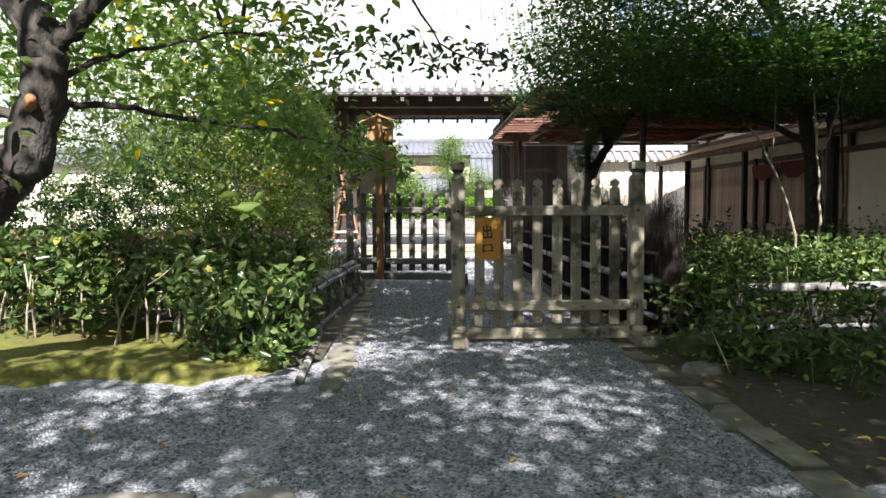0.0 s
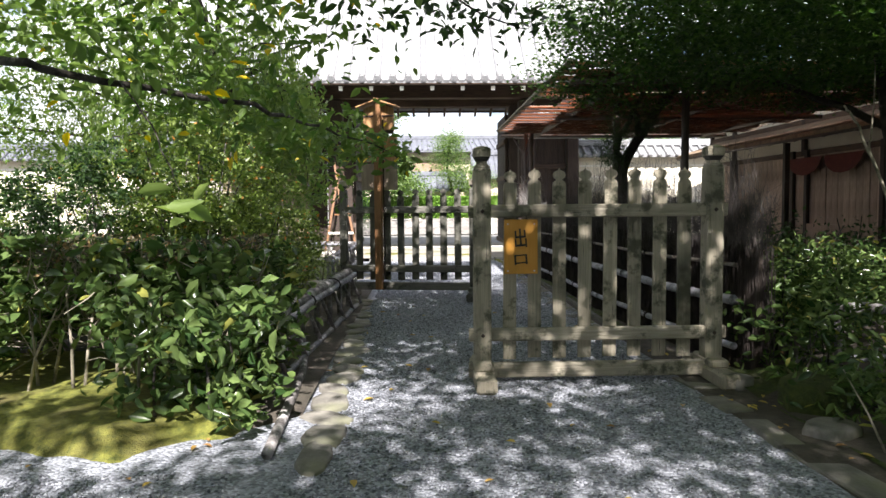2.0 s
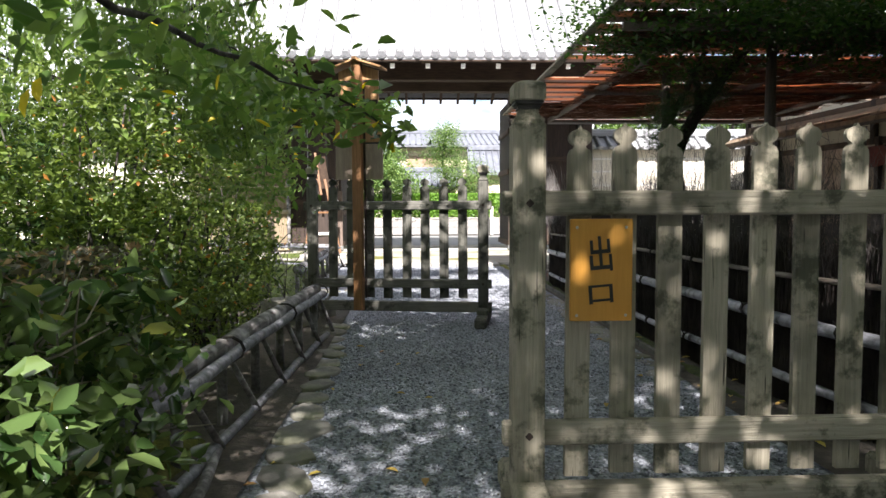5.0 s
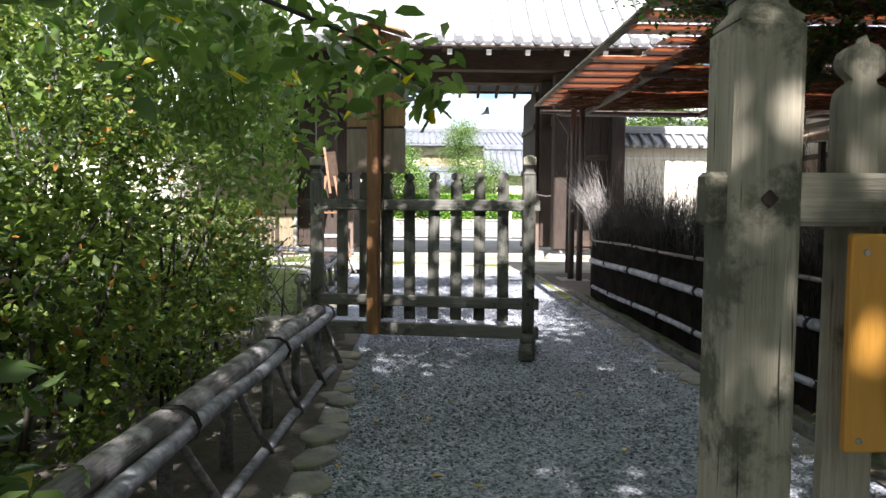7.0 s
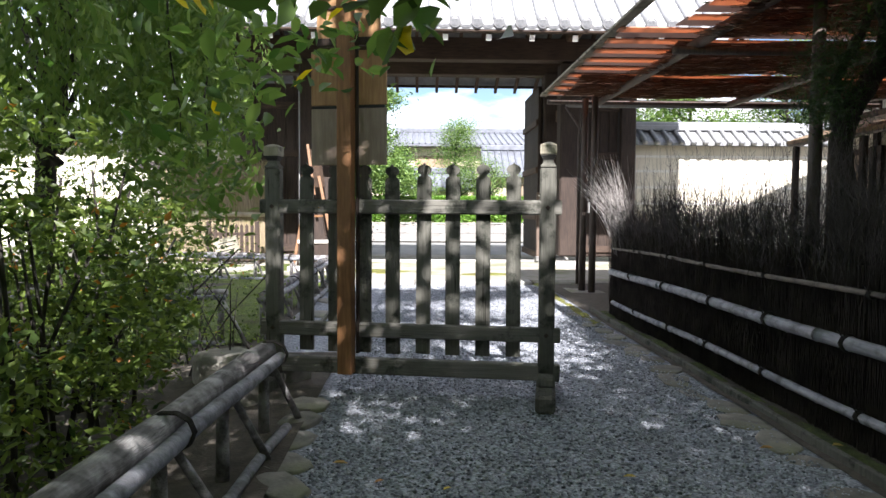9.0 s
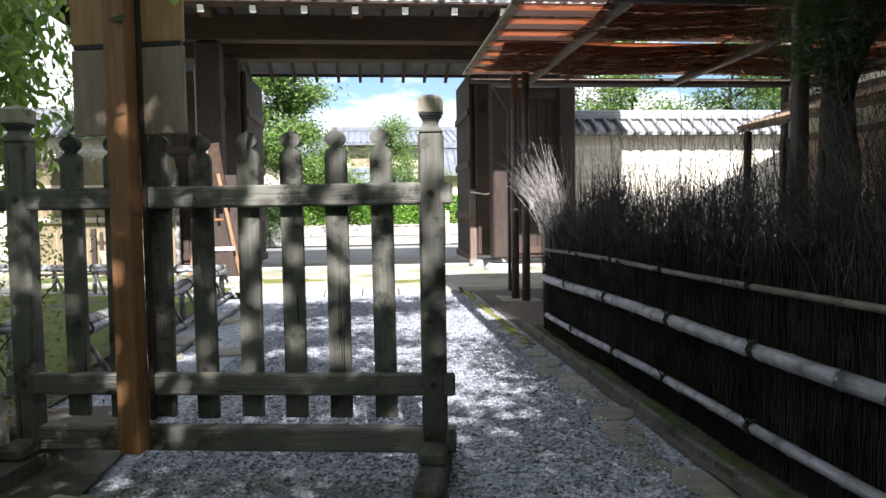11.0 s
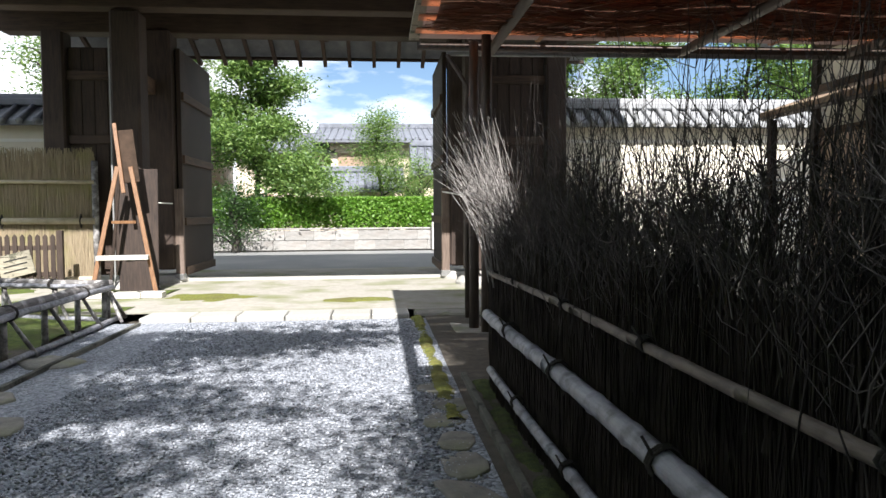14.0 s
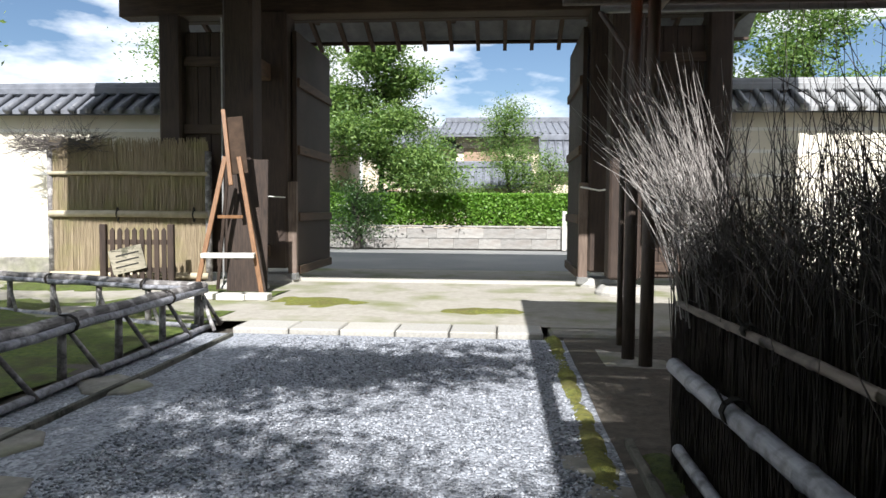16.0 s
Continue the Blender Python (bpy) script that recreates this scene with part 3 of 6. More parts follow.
sheet("moss_bank", -6.4, -0.66, 3.7, 6.9, 0.05, lambda x, y: -0.05 + 0.14 * max(0, min(1, (y - 4.42 - 0.4 * rough(x, y, 1.4) - 0.18 * rough(x, y, 4.5)) * 2.2)) * max(0, min(1, (-0.72 - x) * 5)) + 0.03 * rough(x, y, 1.6) + 0.016 * rough(x, y, 8), MOSS,
      "sunlit yellow-green moss bank at the hedge foot", category="moss")
sheet("moss_bed", -7.5, -1.32, 12.0, 20.5, 0.2, lambda x, y: 0.035 + 0.05 * rough(x, y, 0.9) + 0.01 * rough(x, y, 6), BED_MOSS, "green moss bed inside the low rail", category="moss")
sheet("moss_strip", 2.09, 2.25, 7.5, 14.0, 0.035, lambda x, y: 0.03 - 0.035 * ((x - 2.17) / 0.08) ** 2 + 0.04 * rough(x, y, 3) + 0.01 * rough(x, y, 14), DARK_MOSS, "thin dark moss strip at the brushwood fence foot", category="moss")
sheet("moss_verge", 1.84, 1.99, 13.2, 17.0, 0.02, lambda x, y: 0.022 - 0.04 * ((x - 1.915) / 0.075) ** 2 + 0.03 * rough(x, y, 3.5) + 0.008 * rough(x, y, 16), MOSS, "yellow-green moss verge along the gravel", category="moss")
sheet("moss_patch", 2.3, 5.5, 3.2, 6.3, 0.12, lambda x, y: 0.0 + 0.08 * rough(x, y, 1.3) + 0.01 * rough(x, y, 8), DARK_MOSS, "dark moss over earth and stones", category="moss")

for mcx, mcy, ma, mb in ((-0.7, 18.95, 0.65, 0.6), (1.3, 18.45, 0.6, 0.32)):
    sheet("moss_patch", mcx - ma, mcx + ma, mcy - mb, mcy + mb, 0.04,
          lambda x, y: 0.026 + 0.022 * (1 - ((x - mcx) / ma) ** 2 - ((y - mcy) / mb) ** 2) + 0.014 * rough(x, y, 5), MOSS, "flat moss patch on the packed gate floor", category="moss")

rng = np.random.default_rng(11)
# loose stones lying on the path
n = 70000
px, py = rng.uniform(-0.42, 1.95, n), 1.6 + 15.2 * rng.uniform(0, 1, n) ** 0.9
side = rng.uniform(size=n) < 0.12
px, py = np.where(side, rng.uniform(-2.6, -0.65, n), px), np.where(side, rng.uniform(1.6, 4.4, n), py)
pr = rng.uniform(0.0045, 0.0115, (n, 1, 1))
octa = np.array([[1, 0, 0], [0, 1, 0], [-1, 0, 0], [0, -1, 0], [0, 0, 0.75], [0, 0, -0.5]])
pv = octa[None] * pr * rng.uniform(0.6, 1.3, (n, 6, 1)) * rng.uniform(0.7, 1.4, (n, 1, 3)) + np.stack([px, py, np.full(n, 0.004)], 1)[:, None]
of = np.array([[0, 1, 4], [1, 2, 4], [2, 3, 4], [3, 0, 4], [1, 0, 5], [2, 1, 5], [3, 2, 5], [0, 3, 5]])
pf = (np.arange(n)[:, None, None] * 6 + of[None]).reshape(-1, 3)
tagged(new("loose_gravel", raw_mesh("loose_gravel", pv.reshape(-1, 3), pf, PEBBLE, True)), "loose grey gravel stones lying on the path", "gravel", "", "stuff")

# ---- kerb stones ----


def kerb(name, label, line, w, h, gap, cut=False):
    """A row of separate worn stones along a line of points (x, y)."""
    row = thing(name, label=label, category="kerb", kind="structure")
    meshes = [stone_mesh("kerb_stone", w * rng.uniform(0.8, 1.1), 0.36 * rng.uniform(0.8, 1.15), h, rng, STONE) for _ in range(6)]
    if cut:
        meshes = [Shape().box((0, 0, h / 2), (w * rng.uniform(0.9, 1.05), gap * rng.uniform(0.86, 0.95), h), 0.012).mesh("kerb_stone", STONE) for _ in range(6)]
    (x0, y0), (x1, y1) = line
    y = y0
    i = 0
    while y < y1:
        f = (y - y0) / (y1 - y0)
        part("stone", meshes[i % 6], None, row, m=pose(x0 + (x1 - x0) * f + rng.uniform(-0.03, 0.03), y, -0.012, rng.uniform(-2, 2), rng.uniform(-3, 3), rng.uniform(-8, 8) if cut else rng.uniform(-40, 40)) @ Matrix.Diagonal((rng.uniform(0.75, 1.25), rng.uniform(0.7, 1.3), rng.uniform(0.6, 1.1), 1)))
        y += gap * rng.uniform(0.9, 1.15)
        i += 1
    return row


kerb("kerb_left", "row of worn flat edging stones beside gravel", ((-0.3, 4.55), (-0.54, 10.5)), 0.23, 0.04, 0.31)
kerb("kerb_right", "row of worn flat edging stones beside earth", ((2.1, 2.6), (2.06, 6.2)), 0.2, 0.035, 0.5, True)
kerb("kerb_fence", "rough edging stones along the brushwood fence", ((1.93, 8.2), (1.88, 14.1)), 0.24, 0.02, 0.33)

step = thing("stepping_stone", -0.95, 2.45, label="flat ochre stepping stone set in gravel", category="stone", group="flat stones")
part("slab", stone_mesh("slab", 0.75, 0.5, 0.05, rng, STONE, 8), None, step, m=pose(0, 0, -0.02))
step2 = thing("stepping_stone", -0.35, 2.5, label="flat ochre stepping stone set in gravel", category="stone", group="flat stones")
part("slab", stone_mesh("slab", 0.35, 0.42, 0.05, rng, STONE, 8), None, step2, m=pose(0, 0, -0.022))
for i_, (x, y, w, d) in enumerate(((-0.95, 13.9, 0.55, 0.5), (-0.55, 13.3, 0.45, 0.4), (-1.0, 13.2, 0.4, 0.45), (-0.95, 15.0, 0.4, 0.6))):
    st = thing("stepping_stone", x, y, rz=i_ * 17, label="worn flat stone beside the low rail", category="stone", group="flat stones")
    part("slab", stone_mesh("slab", w, d, 0.05, rng, STONE, 8), None, st, m=pose(0, 0, -0.03))
for x, y, w, d, h in ((2.55, 5.3, 0.5, 0.4, 0.2), (3.1, 4.6, 0.55, 0.4, 0.16), (2.35, 4.75, 0.35, 0.25, 0.1), (3.9, 4.6, 0.7, 0.45, 0.22), (2.3, 5.75, 0.22, 0.2, 0.12), (-0.95, 10.3, 0.35, 0.3, 0.22), (-1.15, 10.75, 0.4, 0.35, 0.26), (-0.75, 10.85, 0.3, 0.25, 0.15)):
    rk = thing("rock", x, y, rz=rng.uniform(0, 90), label="low mossy rock half sunk in earth", category="rock", group="mossy rocks")
    part("stone", stone_mesh("stone", w, d, h, rng, DARK_MOSS if h > 0.15 and x > 2 else STONE, 10), None, rk, m=pose(0, 0, -0.03))

# a thin board set on edge between gravel and moss
single("edging_board", Shape().box((2.07, 11.2, 0.0), (0.035, 5.9, 0.1)), SHADED_WOOD, "long grey wooden edging board beside moss", "edging", kind="structure")
single("edging_board", Shape().box((-0.88, 14.5, 0.0), (0.035, 4.6, 0.07)), SHADED_WOOD, "thin dark wooden edging board before the low rail", "edging", kind="structure")

# slabs along the drip line
drip = thing("slab_row", label="row of pale cut granite slabs before the gate", category="paving", kind="structure")
x = -0.95
for w in (0.52, 0.46, 0.5, 0.48, 0.42, 0.41):
    part("slab", Shape().box((x + w / 2, 17.2, 0.0), (w - 0.012, 0.44, 0.1), 0.012), SLAB, drip)
    x += w
single("side_slab", Shape().box((2.75, 17.3, -0.02), (1.7, 0.5, 0.1), 0.02), STONE, "shaded stone step beside the gate", "paving", kind="structure")
single("side_slab", Shape().box((2.45, 16.2, -0.03), (0.5, 0.7, 0.08), 0.02), STONE, "flat stone beneath the pergola posts", "paving", kind="structure")

# ---- picket fences ----


def finial_outline(w, z0, z1):
    """Half-round head with a neck, for a picket from z0 to z1."""
    h = w / 2
    pts = [(-h, z0), (h, z0), (h, z1 - 0.112), (h * 0.96, z1 - 0.098), (h * 0.8, z1 - 0.084), (h * 0.5, z1 - 0.077), (h * 0.46, z1 - 0.071)]
    for k in range(7):
        a = -58 + k * 22
        pts.append((h * 0.96 * math.cos(radians(a)), z1 - 0.04 + 0.033 * math.sin(radians(a))))
    pts += [(h * 0.14, z1 - 0.006), (0, z1 + 0.006)]
    return pts + [(-x, z) for x, z in reversed(pts[2:-1])]


def picket_fence(name, x, y, rz, width, zs, label, post_w=0.125, n=8, first=0.16, group="picket fences", pitch=0.18, post_d=0.13, wood=GREY_WOOD, wood_x=GREY_WOOD_X):
    """Two capped posts on sleepers, three rails and n pickets; zs: heights of top rail, low rail and foot beam."""
    f = thing(name, x, y, 0, rz, label, "fence", group)
    top = zs["post"]
    for px_ in (0, width):
        h = post_w / 2
        s = Shape().box((px_, 0, (top + 0.08) / 2), (post_w, post_d, top - 0.08), 0.012)
        s.lathe([(h * 1.30, top - 0.002), (h * 1.30, top + 0.006), (h * 0.98, top + 0.02), (h * 0.86, top + 0.028), (h * 0.82, top + 0.046)], 4, (px_, 0, 0))
        post = part("post", s, wood, f)
        q = h * 1.414
        part("collar", Shape().lathe([(q * 0.66, top + 0.043), (q * 0.66, top + 0.052), (q * 0.76, top + 0.053), (q * 0.76, top + 0.061), (q * 0.87, top + 0.062), (q * 0.87, top + 0.072)], 4, (px_, 0, 0)), INK, post, "blackened stepped collar")
        c = Shape().lathe([(q * 0.93, top + 0.073), (q * 0.98, top + 0.078), (q * 0.98, top + 0.126), (q * 0.93, top + 0.132), (q * 0.5, top + 0.144), (0.004, top + 0.15)], 4, (px_, 0, 0))
        part("cap", c, GREY_WOOD, post, "carved grey wooden post cap")
        for zz in (zs["rail"], zs["low"]):
            part("peg", Shape().box((px_, -post_d / 2 + 0.001, zz), (0.023, 0.012, 0.023), 0.003, Matrix.Rotation(radians(45), 3, "Y")), DARK_WOOD, post, "dark diamond-set wooden peg")
        sl = Shape().box((px_, -0.0, 0.055), (post_w * 1.15, 0.74, 0.11), 0.02)
        sl.box((px_, 0, 0.135), (post_w * 1.1, 0.34, 0.06), 0.02)
        part("sleeper", sl, wood, f, "notched grey timber foot")
    over = 0.035
    for nm, zz, hh, dd in (("top_rail", zs["rail"], 0.09, 0.05), ("low_rail", zs["low"], 0.09, 0.05), ("foot_beam", zs["foot"], 0.1, 0.07)):
        part(nm, Shape().box((width / 2, -0.015 if nm != "foot_beam" else 0.0, zz), (width + post_w + 2 * over, dd, hh), 0.008), wood_x, f)
    out = Shape().plate(finial_outline(0.09, zs["pick0"], zs["pick1"]), 0.011, 0.036)
    me = out.mesh("picket", wood)
    for k in range(n):
        part("picket", me, None, f, m=pose(first + k * pitch, rng.uniform(0, 0.004), rng.uniform(-0.006, 0.006), 0, rng.uniform(-0.35, 0.35), 0))
    return f


ZA = {"post": 1.48, "rail": 1.185, "low": 0.335, "foot": 0.085, "pick0": 0.16, "pick1": 1.47}
picket_fence("picket_fence", 0.625, 6.02, 0, 1.6, ZA, "weathered grey wooden picket fence panel on timber feet", 0.118, 8, 0.19, pitch=0.175)
ZB = {"post": 1.42, "rail": 1.174, "low": 0.397, "foot": 0.165, "pick0": 0.245, "pick1": 1.44}
# this panel's wood is coloured darker for shade; its caps stay pale
picket_fence("picket_fence", -0.822, 10.72, -10.0, 1.737, ZB, "grey wooden picket fence panel turned across the path", 0.1, 8, 0.205, pitch=0.19, post_d=0.085, wood=SHADED_WOOD, wood_x=SHADED_WOOD_X)

# exit sign
sign = thing("exit_sign", 0.888, 5.975, 0.942, label="ochre wooden exit sign with black brush characters", category="sign")
part("board", Shape().box((0, 0, 0), (0.228, 0.018, 0.372), 0.003), SIGN_WOOD, sign)

for sign_char, sign_z, wide, tall in (("\u51fa", 0.008, 0.70, 0.95), ("\u53e3", -0.115, 0.80, 0.58)):
    text = bpy.data.curves.new("character", "FONT")
    text.body = sign_char
    text.size, text.align_x, text.extrude, text.offset = 0.143, "CENTER", 0.0015, 0.0022
    holder = bpy.data.objects.new("character", text)
    scene.collection.objects.link(holder)
    bpy.context.view_layer.update()
    glyph = bpy.data.meshes.new_from_object(holder.evaluated_get(bpy.context.evaluated_depsgraph_get()))
    bpy.data.objects.remove(holder)
    glyph.materials.clear()
    glyph.materials.append(INK)
    part("character", glyph, None, sign, "black brush-written character", m=pose(0.0, -0.0115, sign_z, 90, 0, 0) @ Matrix(((wide, 0, 0, 0), (0.12, tall, 0, 0), (0, 0, 1, 0), (0, 0, 0, 1))))
for x, z in ((-0.09, 0.155), (0.09, 0.155), (-0.09, -0.165), (0.09, -0.165)):
    part("screw", Shape().lathe([(0.006, 0), (0.005, 0.003), (0.001, 0.0035)], 8), STEEL, sign, m=pose(x, -0.009, z, 90, 0, 0))

# roofed notice board on a post before the second fence
koma = thing("notice_board", -0.345, 10.55, 0, -14, "roofed cedar notice board on a tall square post", "notice board")
part("post", Shape().box((0, 0, 1.36), (0.092, 0.085, 2.46), 0.004), SHADED_CEDAR, koma, "reddish cedar post coloured darker for shade")
part("back_strut", Shape().box((0.058, 0.05, 1.3), (0.02, 0.03, 2.1), 0.003), DARK_WOOD, koma)
part("upper_board", Shape().box((0, 0.056, 1.97), (0.49, 0.022, 0.335), 0.003), NOTICE_WOOD, koma)
part("lower_board", Shape().box((0, 0.056, 1.608), (0.49, 0.022, 0.35), 0.003), NOTICE_BOARD, koma)
part("batten", Shape().box((0, 0.058, 1.793), (0.47, 0.03, 0.016), 0.002), INK, koma, "dark gap between the boards")
part("gable_board", Shape().plate([(-0.205, 2.2), (0.205, 2.2), (0.205, 2.5), (0, 2.57), (-0.205, 2.5)], 0.044, 0.066), NOTICE_WOOD, koma)
part("bottom_batten", Shape().box((0, 0.05, 2.19), (0.4, 0.04, 0.05), 0.004), DARK_WOOD, koma)
part("batten", Shape().box((0, 0.038, 2.4), (0.41, 0.012, 0.022), 0.002), DARK_WOOD, koma, "dark cross batten")
for sgn in (-1, 1):
    part("roof_board", Shape().box((sgn * 0.135, 0.03, 2.555), (0.29, 0.22, 0.02), 0.004, Matrix.Rotation(radians(18 * sgn), 3, "Y")), NOTICE_WOOD, koma)
part("ridge", Shape().box((0, 0.03, 2.605), (0.05, 0.24, 0.03)), NOTICE_WOOD, koma)

# ---- low log rails ----


def log_rail(name, p0, p1, h, label, r=0.05, brace=True, group="low log rails", posts=0.62):
    """A double log rail on short posts with slanting braces and a pole along the ground."""
    f = thing(name, p0[0], p0[1], 0, math.degrees(math.atan2(p1[1] - p0[1], p1[0] - p0[0])), label, "rail", group)
    ln = math.hypot(p1[0] - p0[0], p1[1] - p0[1])
    lrng = np.random.default_rng(int(abs(p0[1]) * 10))

    def bar(nm, y_, z_, rr, mt):
        k = max(4, int(ln / 0.3))
        pts = [(ln * i / k, y_ + lrng.normal() * 0.005, z_ + lrng.normal() * 0.004) for i in range(k + 1)]
        part(nm, Shape().tube(pts, [rr * lrng.uniform(0.92, 1.06) for _ in pts], 10), mt, f, smooth=True)
    bar("top_log", 0.0, h, r, LOG)
    bar("side_log", -r * 1.5, h - r * 0.75, r * 0.62, BAMBOO)
    bar("ground_pole", -0.1, 0.04, 0.026, BAMBOO)
    k = max(2, int(ln / posts))
    for i in range(k + 1):
        x_ = 0.06 + (ln - 0.12) * i / k
        part("post", Shape().tube([(x_, 0.0, -0.03), (x_ + 0.01, 0, h - r * 0.4)], [0.03, 0.027], 8), LOG, f, smooth=True)
        if brace:
            part("brace", Shape().tube([(x_ + 0.26, -0.12, 0.02), (x_ + 0.02, -0.03, h - r)], [0.019, 0.016], 7), LOG, f, smooth=True)
        if i % 2 == 0:
            tie = Shape()
            for q in range(3):
                a = [(x_ + q * 0.011, -r * 0.65 + (r * 1.75) * math.cos(radians(j * 36)), h - r * 0.3 + r * 1.35 * math.sin(radians(j * 36))) for j in range(11)]
                tie.tube(a, 0.005, 5, False)
            part("rope_tie", tie, ROPE, f, "black palm rope tie", smooth=True)
    return f


log_rail("log_rail", (-0.88, 5.85), (-0.67, 9.75), 0.44, "silvered double log rail with slanting braces beside shrubs", 0.05)
log_rail("log_rail", (-1.24, 12.2), (-1.3, 17.1), 0.4, "low silvered log rail around the moss bed", 0.045)
log_rail("log_rail", (-5.6, 18.5), (-1.25, 17.12), 0.4, "low silvered log rail across the moss bed", 0.04)
log_rail("log_rail", (-4.6, 12.15), (-1.5, 12.1), 0.45, "grey rail behind the picket fence", 0.035)
log_rail("log_rail", (5.6, 6.45), (3.25, 6.3), 0.44, "pale bamboo rail before the shaded hedge", 0.045)

single("edging_pole", Shape().tube([(-0.55, 4.55, 0.03), (-0.6, 5.4, 0.035), (-0.66, 6.3, 0.03), (-0.76, 7.0, 0.03)], [0.028, 0.03, 0.027, 0.025], 9), LOG, "thin grey pole lying along the hedge foot", "edging", kind="structure", smooth=True)

# ---- brushwood fence ----
brush = thing("brushwood_fence", label="dark brushwood fence with bamboo rails and loose twig tops", category="fence")


def fence_x(y):
    return np.interp(y, [6.1, 7.2, 9.0, 10.5, 14.0], [2.52, 2.37, 2.24, 2.22, 2.2])


ys = np.linspace(6.15, 13.7, 40)
core = Shape()
core_v, core_f = [], []
for i_, a in enumerate(ys):
    xa, o = float(fence_x(a)) + 0.05, i_ * 4
    core_v += [(xa, a, 0), (xa, a, 0.9), (xa + 0.09, a, 0.9), (xa + 0.09, a, 0)]
    if i_:
        core_f += [(o + k - 4, o + (k + 1) % 4 - 4, o + (k + 1) % 4, o + k) for k in range(4)]
core.add(core_v, core_f + [(0, 3, 2, 1), tuple(len(core_v) - 4 + k for k in range(4))])
part("packed_core", core, TWIG_CORE, brush)
brng = np.random.default_rng(5)
n = 9500
y0 = brng.uniform(6.1, 13.9, n)
side = brng.choice([-1, 1], n, p=[0.7, 0.3])
x0 = fence_x(y0) + 0.095 + side * brng.uniform(0.035, 0.09, n)
zt = brng.uniform(0.66, 0.98, n)
k = 4
t_ = np.linspace(0, 1, k)
pts = np.stack([x0[:, None] + brng.normal(size=(n, k)) * 0.006, y0[:, None] + brng.normal(size=(n, k)) * 0.012 + (brng.normal(size=(n, 1)) * 0.05) * t_, zt[:, None] * t_], axis=-1)
tagged(part("upright_brush", bars("upright_brush", pts, np.repeat(brng.uniform(0.0015, 0.0042, (n, 1)), k, 1), SHADED_TWIG), None, brush), kind="stuff")
n = 4300
y0 = brng.uniform(6.1, 13.9, n)
flare = np.clip((y0 - 13.2) / 0.5, 0, 1)
x0 = fence_x(y0) + 0.095 + brng.normal(size=n) * 0.06
h_top = 0.05 + 0.07 * np.sin(y0 * 1.7) + 0.08 * np.sin(y0 * 4.1 + 1) + brng.exponential(0.16, n) + 0.34 * flare + np.interp(y0, [6, 8, 11, 12.5, 14], [0.12, 0.1, 0.0, -0.02, 0.0]) + 0.3 * np.exp(-((y0 - 9.9) / 0.7) ** 2) * brng.uniform(0, 1, n)
h_top = np.clip(h_top, 0.02, 0.75)
base = brng.uniform(0.65, 1.0, n)
k = 5
t_ = np.linspace(0, 1, k)
lean_y = brng.normal(size=n) * 0.16 + flare * brng.uniform(0.05, 0.32, n)
lean_x = brng.normal(size=n) * 0.08 - flare * brng.uniform(0.03, 0.38, n)
pts = np.stack([x0[:, None] + lean_x[:, None] * t_ ** 1.5 + brng.normal(size=(n, k)) * 0.01,
                y0[:, None] + lean_y[:, None] * t_ ** 1.5 + brng.normal(size=(n, k)) * 0.012,
                base[:, None] + (h_top + 1.0 - base)[:, None] * t_], axis=-1)
rad = brng.uniform(0.0013, 0.003, (n, 1)) * (1 + 0.5 * flare[:, None]) * (1 - 0.72 * t_)
# twigs of the flared end get the sunlit colour
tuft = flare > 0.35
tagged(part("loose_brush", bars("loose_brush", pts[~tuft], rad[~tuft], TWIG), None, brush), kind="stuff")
tagged(part("end_tuft", bars("end_tuft", pts[tuft], rad[tuft], SUNLIT_TWIG), None, brush, "grey twig tuft coloured as sunlit"), kind="stuff")
m_ = 8500
src = brng.integers(0, n, m_)
at_ = brng.integers(1, 4, m_)
st_ = pts[src, at_]
dirn = unit(brng.normal(size=(m_, 3)) * np.array([0.6, 0.7, 0.3]) + np.array([0, 0, 0.8]))
ln_ = brng.uniform(0.06, 0.2, (m_, 1))
sp = np.stack([st_, st_ + dirn * ln_ * 0.5 + brng.normal(size=(m_, 3)) * 0.006, st_ + dirn * ln_], axis=1)
tagged(part("fine_brush", bars("fine_brush", sp, np.repeat(np.array([[0.0015, 0.0012, 0.0006]]), m_, 0), TWIG), None, brush), kind="stuff")


def bamboo_rail(nm, z, r, off, y_end, parent, seed, cane=BAMBOO, label="pale aged bamboo pole"):
    """A jointed bamboo pole along the brushwood fence."""
    r_ = np.random.default_rng(seed)
    yy, pts, rad = 6.2, [], []
    node = 0.3
    while yy < y_end:
        for d, f in ((0, 1.12), (0.012, 1.0), (node * 0.5, 0.97), (node - 0.012, 1.0)):
            pts.append((float(fence_x(yy + d)) - off, yy + d, z - 0.006 * max(0, yy - 10.5) + 0.006 * math.sin((yy + d) * 2.1 + seed)))
            rad.append(r * f * (1 - 0.012 * (yy - 6)))
        yy += node * r_.uniform(0.9, 1.1)
    part(nm, Shape().tube(pts, rad, 12), cane, parent, label, smooth=True)
    yy = 6.6 + 0.3 * r_.uniform()
    while yy < y_end - 0.2:
        tie = Shape()
        for q in range(3):
            a = [(float(fence_x(yy)) - off + (r * 1.15) * math.cos(radians(j * 36)), yy + q * 0.012 + 0.004 * (j % 3), z + r * 1.15 * math.sin(radians(j * 36))) for j in range(11)]
            tie.tube(a, 0.005, 5, False)
        tie.tube([(float(fence_x(yy)) - off - r, yy, z + r * 0.7), (float(fence_x(yy)) - off - r - 0.02, yy + 0.02, z + r + 0.03)], 0.004, 5)
        part("rope_tie", tie, ROPE, parent, "black palm rope tie", smooth=True)
        yy += r_.uniform(0.75, 1.0)


